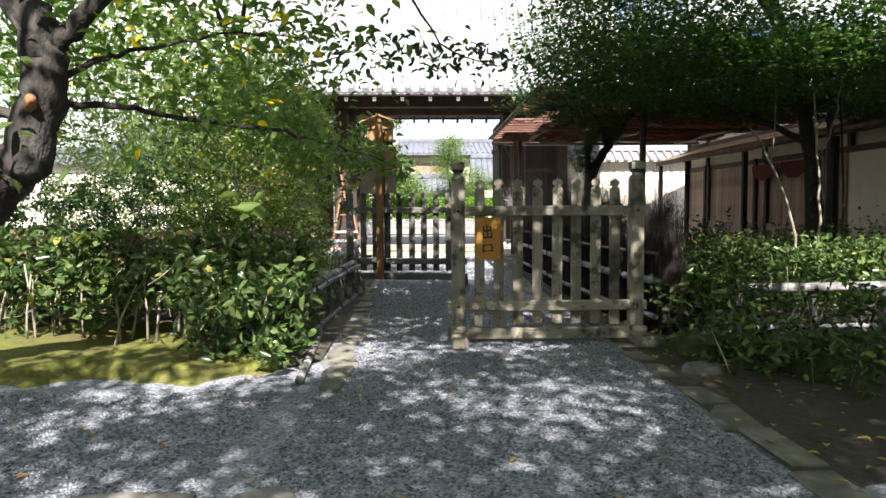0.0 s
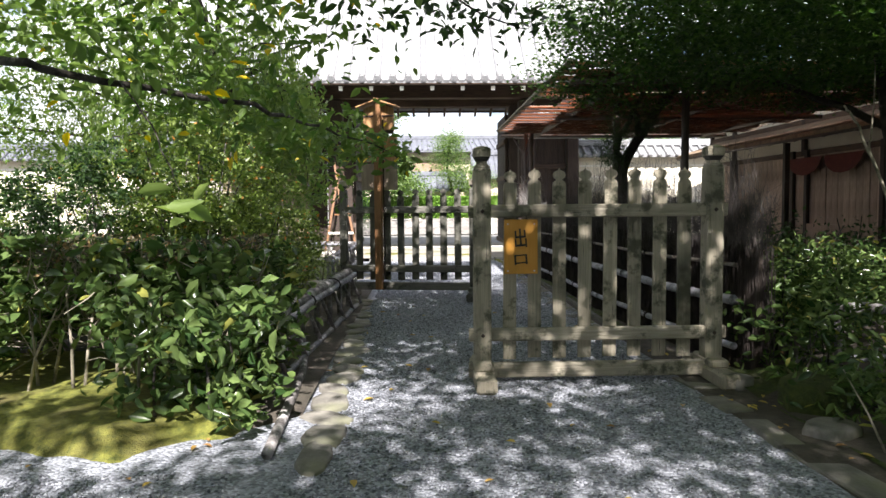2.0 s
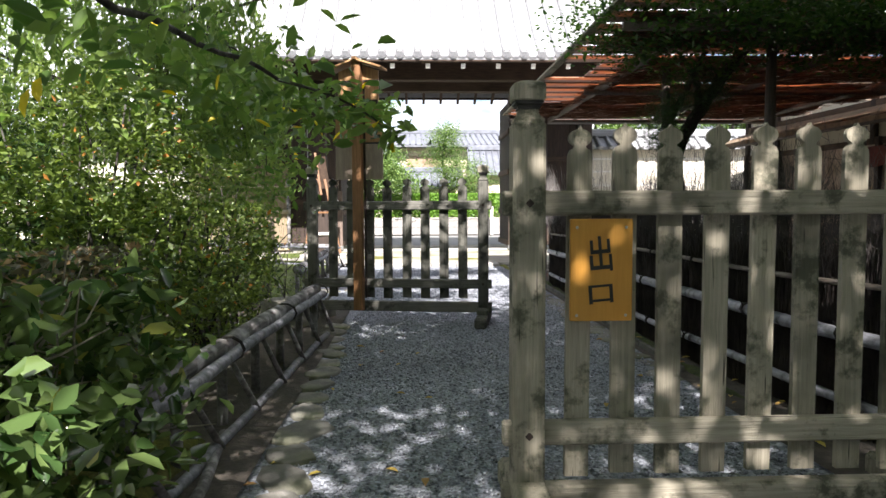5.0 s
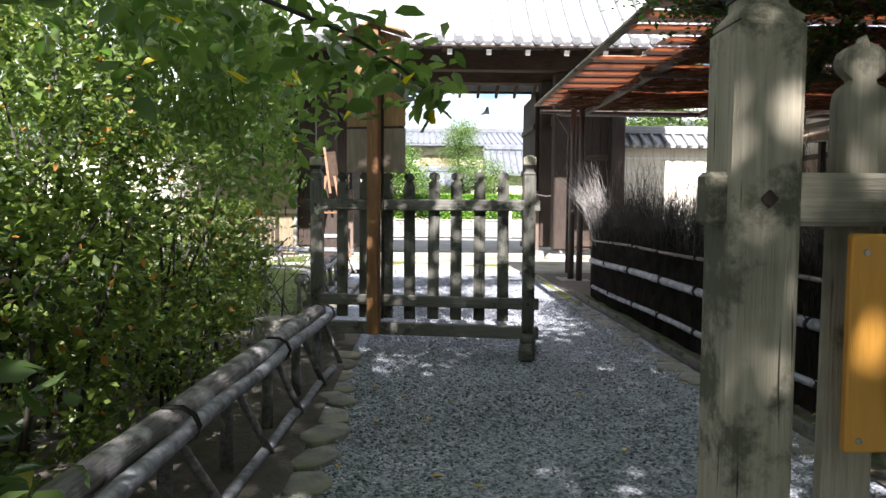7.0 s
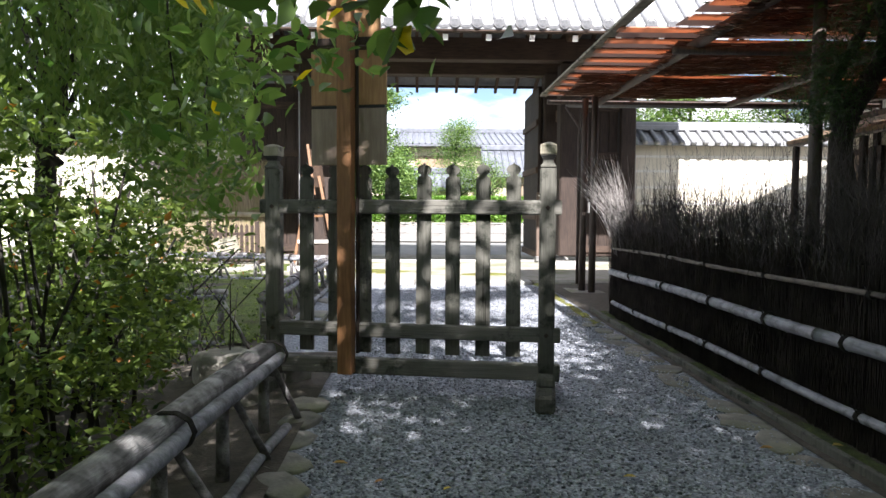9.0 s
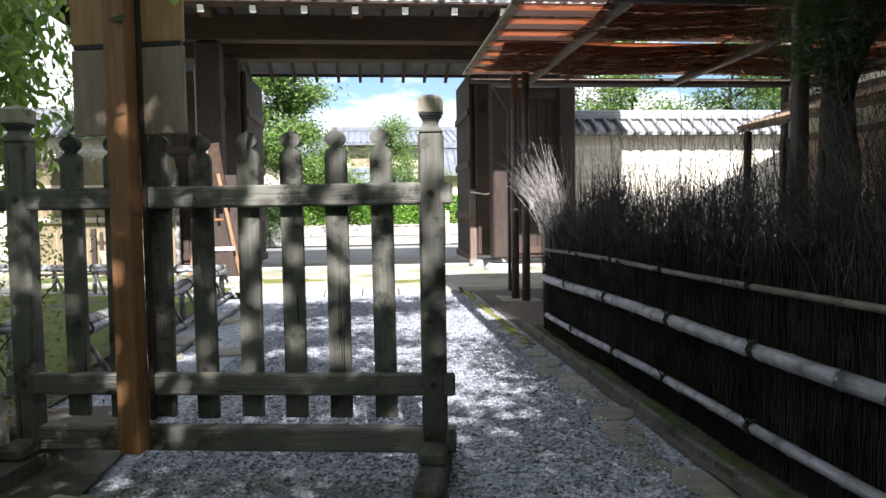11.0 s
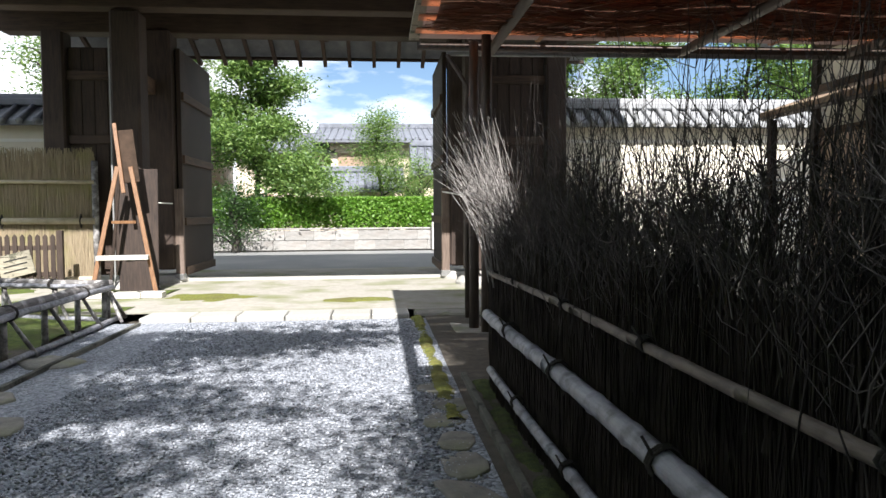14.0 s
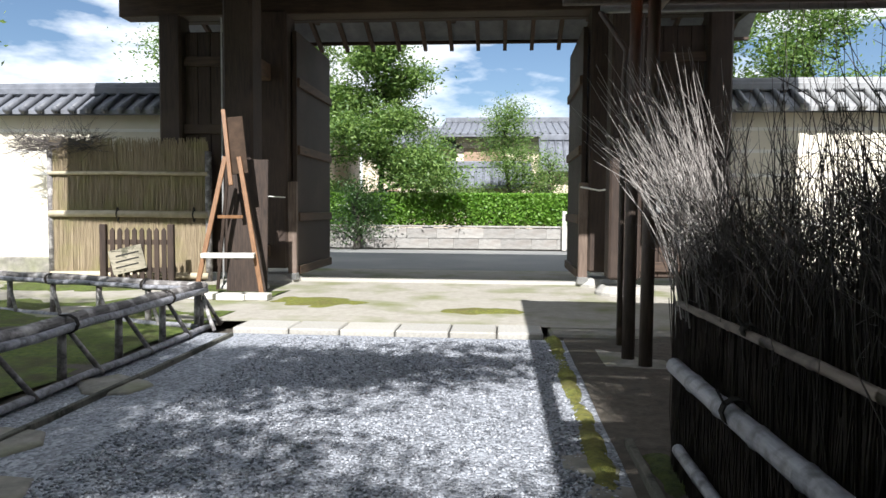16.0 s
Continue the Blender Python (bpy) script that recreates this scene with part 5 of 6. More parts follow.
for x in (1.05, 2.2):
    part("rope_tie", Shape().tube([(x, -0.115, 1.02), (x, -0.06, 1.12), (x, 0.0, 1.02), (x, -0.06, 0.92), (x, -0.115, 1.02)], 0.012, 6), ROPE, screen)
# stray dark twigs lying on the screen top
n = 700
c = np.stack([srng.uniform(-5.75, -4.5, n), srng.uniform(20.7, 21.2, n), srng.uniform(1.95, 2.15, n)], 1)
d = unit(np.stack([srng.normal(size=n) - 0.4, srng.normal(size=n) * 0.4, srng.normal(size=n) * 0.35 + 0.1], 1)) * srng.uniform(0.15, 0.5, (n, 1))
tagged(new("loose_brush", bars("loose_brush", np.stack([c, c + d * 0.5 + srng.normal(size=(n, 3)) * 0.01, c + d], 1), np.repeat([[0.004, 0.003, 0.001]], n, 0), TWIG)), "dark loose brushwood lying over the screen top", "brushwood", "", "stuff")

# ---- small slatted notice stand ----
rack = thing("slatted_stand", -3.58, 20.3, 0.0, 8, "small brown slatted wooden stand with a tilted notice", "stand")
for k in range(8):
    part("slat", Shape().plate([(-0.37 + k * 0.1, 0.1), (-0.31 + k * 0.1, 0.1), (-0.31 + k * 0.1, 0.8), (-0.34 + k * 0.1, 0.84), (-0.37 + k * 0.1, 0.8)], 0, 0.025), DARK_WOOD, rack)
for x in (-0.46, 0.46):
    part("post", Shape().box((x, 0.01, 0.43), (0.085, 0.085, 0.92), 0.008), DARK_WOOD, rack)
for z in (0.25, 0.64):
    part("rail", Shape().box((0, 0.04, z), (0.92, 0.03, 0.07), 0.004), DARK_WOOD_X, rack)
part("notice", Shape().box((-0.12, -0.04, 0.4), (0.46, 0.02, 0.34), 0.003, Matrix.Rotation(radians(-14), 3, "Y")), GREY_WOOD_X, rack, "pale tilted wooden notice")
for k in range(3):
    part("writing", Shape().box((-0.12, -0.052, 0.48 - k * 0.08), (0.32, 0.004, 0.02), 0.001, Matrix.Rotation(radians(-14), 3, "Y")), INK, rack, "unreadable dark writing bar")

# ---- across the road ----
rw = thing("road_wall", label="low grey stone wall along the road", category="wall", kind="structure")
part("core", Shape().box((0, 31.5, 0.28), (60, 0.3, 0.62), 0.02), ROAD_STONE, rw)
wr = np.random.default_rng(21)
sm = [Shape().box((0, 0, 0), (1, 1, 1), 0.03).mesh("block", ROAD_STONE) for _ in range(1)][0]
for row in range(2):
    x = -9.0 + row * 0.3
    while x < 9.5:
        w = wr.uniform(0.5, 1.0)
        part("block", sm, None, rw, m=Matrix.Translation((x + w / 2, 31.33, 0.15 + row * 0.3)) @ Matrix.Diagonal((w - 0.015, 0.06 + wr.uniform(0, 0.03), 0.285, 1)))
        x += w
part("cap", Shape().box((0, 31.5, 0.64), (60, 0.4, 0.05), 0.015), ROAD_STONE, rw)


def small_house(name, x, y, label, w, d, h, roof_h, mt, over=0.6, windows=()):
    b = thing(name, x, y, 0, 0, label, "house", "houses across the road")
    part("wall", Shape().box((w / 2, d / 2, h / 2), (w, d, h), 0.01), mt, b)
    rs = Shape()
    rs.add([(-over, -over, h), (w + over, -over, h), (w + over, d / 2, h + roof_h), (-over, d / 2, h + roof_h), (-over, d + over, h), (w + over, d + over, h),
            (-over, -over, h - 0.12), (w + over, -over, h - 0.12), (w + over, d + over, h - 0.12), (-over, d + over, h - 0.12)],
           [(0, 1, 2, 3), (3, 2, 5, 4), (0, 6, 7, 1), (4, 5, 8, 9), (6, 9, 8, 7), (0, 3, 4, 9, 6), (1, 7, 8, 5, 2)])
    r_ = part("roof", rs, HOUSE_TILE, b, "grey tiled roof")
    k = int((w + 2 * over) / 0.3)
    tm = Shape().tube([(0, -over - 0.03, h + 0.02), (0, d / 2, h + roof_h + 0.02)], 0.042, 6).mesh("tile_course", HOUSE_TILE, True)
    for i in range(k + 1):
        part("tile_course", tm, None, r_, m=pose(-over + (w + 2 * over) * i / k, 0, 0))
    part("ridge", Shape().box((w / 2, d / 2, h + roof_h + 0.08), (w + 2 * over, 0.3, 0.25), 0.03), HOUSE_TILE, r_)
    for wx, wz, ww, wh, wm in windows:
        win = part("window", Shape().box((wx, -0.03, wz), (ww + 0.14, 0.08, wh + 0.14), 0.01), HOUSE_TIMBER, b)
        part("pane", Shape().box((wx, -0.075, wz), (ww, 0.02, wh), 0.003), wm, win)
    return b


small_house("house", -0.5, 41.0, "two-storey beige house with grey tiled roof", 10.5, 6.5, 4.25, 0.95, HOUSE_WALL, 0.7, ((1.2, 3.2, 1.6, 0.9, HOUSE_TIMBER), (5.2, 3.2, 2.0, 0.9, GLASS_DARK), (8.2, 3.2, 1.6, 0.9, GLASS_DARK), (4.0, 1.4, 1.6, 1.4, GLASS_DARK)))
small_house("house", -4.6, 41.5, "low beige house wing beneath a tiled roof", 3.8, 5.5, 3.85, 0.9, HOUSE_WALL, 0.5, ((2.4, 2.7, 1.5, 1.0, HOUSE_TIMBER), (1.0, 1.4, 1.0, 1.0, GLASS_DARK)))
small_house("house", -0.4, 37.6, "small garden porch with a shallow tiled roof", 2.6, 2.0, 2.05, 0.75, HOUSE_WALL, 0.35)
small_house("house", 3.4, 38.2, "single-storey house with a broad grey tiled roof", 7.5, 2.2, 2.7, 1.2, HOUSE_WALL, 0.5, ((2.0, 1.6, 1.4, 1.2, GLASS_DARK),))
small_house("house", -16.5, 41.0, "beige house half hidden behind trees", 10.5, 7.0, 4.6, 1.6, HOUSE_WALL, 0.7, ((2.5, 3.2, 1.6, 1.0, GLASS_DARK), (6.5, 3.2, 1.6, 1.0, GLASS_DARK)))
small_house("house", 12.5, 42.0, "beige house with a grey tiled roof", 10.0, 7.0, 4.4, 1.5, HOUSE_WALL, 0.7, ((2.5, 3.0, 1.6, 1.0, GLASS_DARK), (6.5, 3.0, 1.6, 1.0, GLASS_DARK)))
gp = thing("marker_post", 3.2, 30.95, 0, 0, "short white marker post by the road", "post")
part("shaft", Shape().box((0, 0, 0.55), (0.12, 0.1, 1.1), 0.01), WHITE_BLOCK, gp)

# ---- plants ----
vrng = np.random.default_rng(77)


def shrub(name, label, category, points, size, material, stems=(), stem_mat=None, group="", width=0.5, flat=0.3, full=False, stem_r=0.012, droop=0.1, kind=""):
    """A plant of many leaves on thin stems."""
    b = thing(name, label=label, category=category, group=group, kind=kind)
    part("foliage", leaves("foliage", points, size, material, width, flat, droop, vrng, full=full), None, b)
    for p in stems:
        part("stem", Shape().tube(p, [stem_r * (1 - 0.6 * i / (len(p) - 1)) for i in range(len(p))], 6), stem_mat or BARK, b, smooth=True)
    return b


def stem_set(n, lo, hi, top, lean, rng_):
    out = []
    for _ in range(n):
        x, y = rng_.uniform(lo[0], hi[0]), rng_.uniform(lo[1], hi[1])
        dx, dy = rng_.normal() * lean, rng_.normal() * lean
        h = top * rng_.uniform(0.7, 1.0)
        out.append([(x, y, -0.02), (x + dx * 0.4 + rng_.normal() * 0.02, y + dy * 0.4, h * 0.5), (x + dx, y + dy, h)])
    return out


# clipped hedge in front: a slanting band of separate bushes
HA, HB = Vector((-0.95, 5.2)), Vector((-5.0, 6.6))
hd = (HB - HA).normalized()
hn = Vector((-hd.y, hd.x))
if hn.y < 0:
    hn = -hn
for i in range(5):
    f0, f1 = i / 5, (i + 1) / 5
    n = 205
    u = vrng.uniform(f0 - 0.02, f1 + 0.02, n) * (HB - HA).length
    w = vrng.beta(0.8, 0.9, n) * 1.15
    z = 0.16 + 0.86 * vrng.beta(1.5, 0.9, n)
    z += 0.03 * np.sin(u * 5)
    gap = (np.sin(u * 3.1 + 0.5) * 0.5 + np.sin(z * 9 + u * 2)) > (-1.15 + 0.5 * (z < 0.45))
    c = np.stack([HA.x + hd.x * u + hn.x * w, HA.y + hd.y * u + hn.y * w, z], 1)[gap]
    pts = np.repeat(c, 8, axis=0) + vrng.normal(size=(len(c) * 8, 3)) * np.array([0.06, 0.06, 0.045])
    pts = pts[(pts[:, 2] > 0.05) & (pts[:, 2] < 1.03) & (pts[:, 0] < -0.62) & ~((pts[:, 0] > -1.5) & (pts[:, 1] > 5.95))]
    lo = (HA + hd * f0 * 4.2)
    hi = (HA + hd * f1 * 4.2 + hn * 0.5)
    st = stem_set(9, (min(lo.x, hi.x), min(lo.y, hi.y) + 0.05), (max(lo.x, hi.x), max(lo.y, hi.y)), 0.85, 0.12, vrng)
    sh = shrub("camellia_bush", "glossy dark green clipped camellia hedge bush", "hedge", pts, 0.112, LEAF_CAMELLIA, st, GREY_WOOD, "clipped hedge", 0.48, 0.25, True, 0.013)
    # dry clipped surface on top and behind
    n = 1900
    u = vrng.uniform(f0 - 0.01, f1 + 0.01, n) * (HB - HA).length
    w = vrng.uniform(0.1, 1.2, n)
    zt = 1.0 + 0.03 * np.sin(u * 5) - vrng.exponential(0.09, n)
    c = np.stack([HA.x + hd.x * u + hn.x * w, HA.y + hd.y * u + hn.y * w, zt], 1)
    c = c[(c[:, 0] < -0.86)]
    part("clipped_top", leaves("clipped_top", c, 0.042, LEAF_HEDGE_DRY, 0.5, 0.35, 0.0, vrng), None, sh, "dull clipped hedge top")
    n = 210
    c = np.stack([HA.x + hd.x * vrng.uniform(f0, f1, n) * 4.2 + vrng.uniform(0, 1, n) * 0.2, HA.y + hd.y * vrng.uniform(f0, f1, n) * 4.2 + vrng.uniform(0.05, 1.0, n), vrng.uniform(0.25, 0.85, n)], 1)
    d = unit(vrng.normal(size=(n, 3)) + np.array([0, 0, 0.8])) * vrng.uniform(0.12, 0.35, (n, 1))
    tagged(part("dry_wood", bars("dry_wood", np.stack([c, c + d * 0.5 + vrng.normal(size=(n, 3)) * 0.015, c + d], 1), np.repeat([[0.006, 0.0045, 0.0025]], n, 0), GREY_WOOD), None, sh), kind="stuff")

# corner of the hedge by the path, between rail and moss
n = 900
c = clumps(150, 12, (-1.5, 4.75, 0.1), (-0.62, 6.3, 0.82), (0.06, 0.06, 0.05), vrng)
shrub("camellia_bush", "glossy camellia growing through the log rail", "hedge", c, 0.1, LEAF_CAMELLIA, stem_set(8, (-1.4, 5.0), (-0.8, 6.0), 0.7, 0.1, vrng), None, "clipped hedge", 0.48, 0.25, True)

# taller shrubs behind the rail
# LEAF_DARK puts shade into the leaf colour of some rear shrubs
for i, (x, y, z, rx, ry, rz, ncl, mt, lf) in enumerate((
        (-1.75, 7.6, 0.75, 0.85, 0.9, 0.75, 330, LEAF_SHRUB, 0.042), (-1.6, 9.0, 0.85, 0.72, 0.95, 0.85, 360, LEAF_SHRUB, 0.04),
        (-2.9, 8.2, 0.9, 1.0, 1.1, 1.0, 330, LEAF_DARK, 0.045), (-1.75, 10.2, 0.8, 0.62, 0.8, 0.75, 220, LEAF_SHRUB, 0.04),
        (-4.2, 7.7, 0.85, 1.1, 0.8, 0.85, 240, LEAF_DARK, 0.045), (-3.7, 9.8, 1.0, 1.3, 1.2, 0.9, 260, LEAF_SHRUB, 0.05),
        (-5.8, 9.0, 1.1, 1.3, 1.4, 1.2, 220, LEAF_DARK, 0.06), (-1.95, 8.3, 1.5, 0.75, 0.8, 0.7, 170, LEAF_SHRUB, 0.042))):
    box_in = ellipsoid((x, y, z), (rx, ry, rz))
    shell = lambda p, f=box_in, c0=np.array((x, y, z)), r0=np.array((rx, ry, rz)): f(p) & (((((p - c0) / r0) ** 2).sum(axis=1) > 0.3))
    pts = clumps(int(ncl * 0.7), 50, (x - rx, y - ry, max(0.1, z - rz)), (x + rx, y + ry, z + rz), (0.062, 0.062, 0.04), vrng, shell)
    pts = pts[(pts[:, 0] < -0.86) & (pts[:, 2] > 0.05) & ~((pts[:, 0] > -2.2) & (pts[:, 1] > 8.9) & (pts[:, 2] > 1.2))]
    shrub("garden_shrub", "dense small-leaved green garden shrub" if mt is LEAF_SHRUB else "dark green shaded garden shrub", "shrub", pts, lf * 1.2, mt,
          stem_set(14, (x - rx * 0.5, y - ry * 0.5), (x + rx * 0.5, y + ry * 0.5), z + rz * 0.6, 0.25, vrng), None, "shrubs behind the rail", 0.5, 0.3, False, 0.014)

# bright fine-leaved tree with hanging sprays
lt = thing("drooping_tree", label="light green fine-leaved tree with drooping sprays", category="tree")
part("trunk", Shape().tube(*limb([(-3.6, 13.2, -0.05), (-3.5, 13.1, 1.2), (-3.3, 13.0, 2.4), (-3.1, 12.9, 3.9)], 0.13, 0.05, 0.01, vrng), 10), BARK, lt, smooth=True)
tips = []
for k in range(22):
    a = vrng.uniform(0, 2 * math.pi)
    r_ = vrng.uniform(0.6, 2.1)
    z0 = vrng.uniform(2.0, 3.8)
    e = Vector((-3.0 + r_ * math.cos(a) * 0.95, 12.6 + r_ * math.sin(a) * 0.8, z0 + vrng.uniform(-0.2, 0.7)))
    part("limb", Shape().tube(*limb([(-3.3, 13.0, z0 - 0.5), (-3.15 + 0.5 * (e.x + 3.15), 12.8 + 0.5 * (e.y - 12.8), z0 + 0.25), e], 0.035, 0.008, 0.02, vrng, steps=3), 6), BARK, lt, smooth=True)
    tips.append(e)
cl, ax = [], []
for k in range(330):
    e = tips[vrng.integers(0, len(tips))] + Vector(vrng.normal(size=3) * np.array([0.45, 0.45, 0.3]))
    ln = vrng.uniform(0.4, 1.3)
    if e.x > -1.5:
        continue
    sw = vrng.normal(size=2) * 0.25
    m = int(ln * 90)
    t_ = vrng.uniform(0, 1, m)
    p = np.stack([e.x + sw[0] * t_ + vrng.normal(size=m) * 0.05, e.y + sw[1] * t_ + vrng.normal(size=m) * 0.05, e.z - ln * t_ ** 1.2 + vrng.normal(size=m) * 0.03], 1)
    p = p[p[:, 2] > 1.7]
    cl.append(p)
    ax.append(np.repeat([[sw[0], sw[1], -1.0]], len(p), 0))
part("crown", leaves("crown", np.concatenate(cl), 0.09, LEAF_WILLOW, 0.42, 0.15, 0.4, vrng, np.concatenate(ax)), None, lt)
# leaves added high out of view to shade the ground left of the path
up = []
for k in range(170):
    x, y = vrng.uniform(-6.5, -1.3), vrng.uniform(6.8, 11.6)
    if noise.noise(Vector((x * 0.8, y * 0.8, 8.3))) < -0.12:
        continue
    up.append(np.array([x, y, vrng.uniform(5.3, 6.3)]) + vrng.normal(size=(110, 3)) * np.array([0.32, 0.32, 0.12]))
part("unseen_shade_crown", leaves("unseen_shade_crown", np.concatenate(up), 0.12, LEAF_WILLOW, 0.4, 0.5, 0.2, vrng), None, lt)
side_crown = clumps(150, 95, (-8.2, 12.3, 1.8), (-3.4, 15.2, 5.4), (0.28, 0.28, 0.22), vrng, ellipsoid((-5.7, 13.7, 3.6), (2.4, 1.6, 1.9)))
part("side_crown", leaves("side_crown", side_crown, 0.09, LEAF_WILLOW, 0.42, 0.25, 0.4, vrng), None, lt)
for p in ([(-3.4, 13.0, 2.0), (-4.6, 13.4, 2.9), (-6.2, 13.7, 3.6)], [(-3.4, 13.0, 2.3), (-4.4, 13.6, 3.8), (-5.4, 14.0, 4.8)], [(-3.4, 13.0, 1.8), (-4.8, 13.2, 2.3), (-6.8, 13.4, 2.6)]):
    part("limb", Shape().tube(*limb(p, 0.05, 0.012, 0.02, vrng), 7), BARK, lt, smooth=True)
# limbs reaching out to the added shade leaves
for p in ([(-3.1, 12.9, 3.8), (-3.2, 11.5, 5.0), (-3.4, 9.5, 5.7)], [(-3.1, 12.9, 3.8), (-4.4, 11.0, 5.2), (-5.6, 8.6, 5.8)], [(-3.1, 12.9, 3.8), (-2.3, 11.0, 5.1), (-1.8, 8.4, 5.7)]):
    part("limb", Shape().tube(*limb(p, 0.05, 0.015, 0.02, vrng), 7), BARK, lt, smooth=True)
pts = clumps(260, 60, (-6.5, 12.5, 0.6), (-2.2, 15.5, 2.6), (0.16, 0.16, 0.12), vrng)
shrub("garden_shrub", "light green loose shrub in the sun", "shrub", pts, 0.055, LEAF_WILLOW, stem_set(14, (-6, 12.8), (-2.6, 15), 1.8, 0.3, vrng), None, "shrubs behind the rail", 0.45)
pts = clumps(75, 34, (-2.1, 10.9, 1.15), (-1.2, 11.9, 2.9), (0.1, 0.1, 0.14), vrng)
part("hanging_sprays", leaves("hanging_sprays", pts, 0.1, LEAF_WILLOW, 0.36, 0.1, 0.7, vrng, full=True), None, lt)
for p in ([(-3.2, 12.95, 3.2), (-2.4, 12.0, 3.3), (-1.8, 11.5, 2.9), (-1.6, 11.3, 1.7)], [(-3.2, 12.95, 3.2), (-2.2, 11.8, 3.1), (-1.45, 11.2, 2.6), (-1.35, 11.1, 1.5)]):
    part("limb", Shape().tube(*limb(p, 0.02, 0.004, 0.012, vrng), 6), BARK, lt, smooth=True)
pts = clumps(70, 40, (-2.4, 10.7, 0.1), (-1.0, 11.6, 0.95), (0.1, 0.1, 0.08), vrng)
shrub("garden_shrub", "low twiggy green shrub by the fence post", "shrub", pts, 0.03, LEAF_SHRUB, stem_set(16, (-2.2, 10.8), (-1.1, 11.5), 0.8, 0.3, vrng), None, "shrubs behind the rail", 0.5, 0.3, False, 0.008)

# ---- cherry tree leaning over the path ----
ch = thing("cherry_tree", label="old leaning cherry tree with lichened bark and a cut limb", category="tree")
TK = [(-3.35, 4.6, -0.1), (-2.9, 4.45, 0.85), (-2.42, 4.35, 1.36), (-2.18, 4.3, 1.63), (-2.07, 4.3, 2.05), (-2.09, 4.28, 2.27), (-2.2, 4.25, 2.6), (-2.3, 4.2, 3.0), (-1.9, 3.6, 4.3)]
part("trunk", Shape().tube(*limb(TK, 0.19, 0.085, 0.018, vrng), 12), BARK, ch, smooth=True)
for p, r0, r1 in (([(-2.08, 4.3, 2.18), (-1.89, 4.3, 2.36), (-1.66, 4.25, 2.57), (-1.3, 4.15, 3.0), (-0.6, 3.8, 4.4)], 0.08, 0.03),
                  ([(-2.14, 4.3, 1.91), (-1.75, 4.45, 1.9), (-1.46, 4.6, 1.86), (-0.83, 5.6, 1.84), (-0.62, 6.6, 1.84), (-0.3, 7.25, 1.78), (0.12, 7.55, 1.6)], 0.026, 0.004),
                  ([(-2.1, 4.3, 1.95), (-1.81, 4.45, 2.2), (-1.65, 4.6, 2.27), (-1.21, 5.05, 2.5), (-0.6, 5.6, 2.6)], 0.025, 0.005),
                  ([(-2.05, 4.3, 2.5), (-2.9, 4.4, 2.8), (-3.8, 4.8, 3.3)], 0.05, 0.02),
                  ([(-2.15, 4.3, 1.8), (-2.7, 4.2, 1.95), (-3.4, 4.3, 2.1)], 0.04, 0.015),
                  ([(-1.8, 3.6, 4.2), (-0.6, 2.6, 5.0), (1.0, 1.6, 5.4)], 0.06, 0.02), ([(-1.8, 3.6, 4.2), (-1.9, 1.8, 5.0), (-2.2, -0.5, 5.4)], 0.06, 0.02),
                  ([(-1.9, 3.8, 4.0), (-0.6, 5.4, 5.0), (0.4, 7.2, 5.5)], 0.05, 0.02), ([(-1.0, 4.0, 4.0), (1.2, 4.2, 5.0), (3.0, 4.5, 5.4)], 0.05, 0.02)):
    part("limb", Shape().tube(*limb(p, r0, r1, 0.012, vrng), 9), BARK, ch, smooth=True)
part("cut_stub", Shape().tube([(-2.12, 4.22, 1.84), (-2.06, 4.1, 1.9), (-2.07, 4.09, 1.9)], [0.04, 0.032, 0.022], 7), CUT_WOOD, ch, "raw orange limb stub", smooth=True)
# leafy sprays that come into view
spray = []
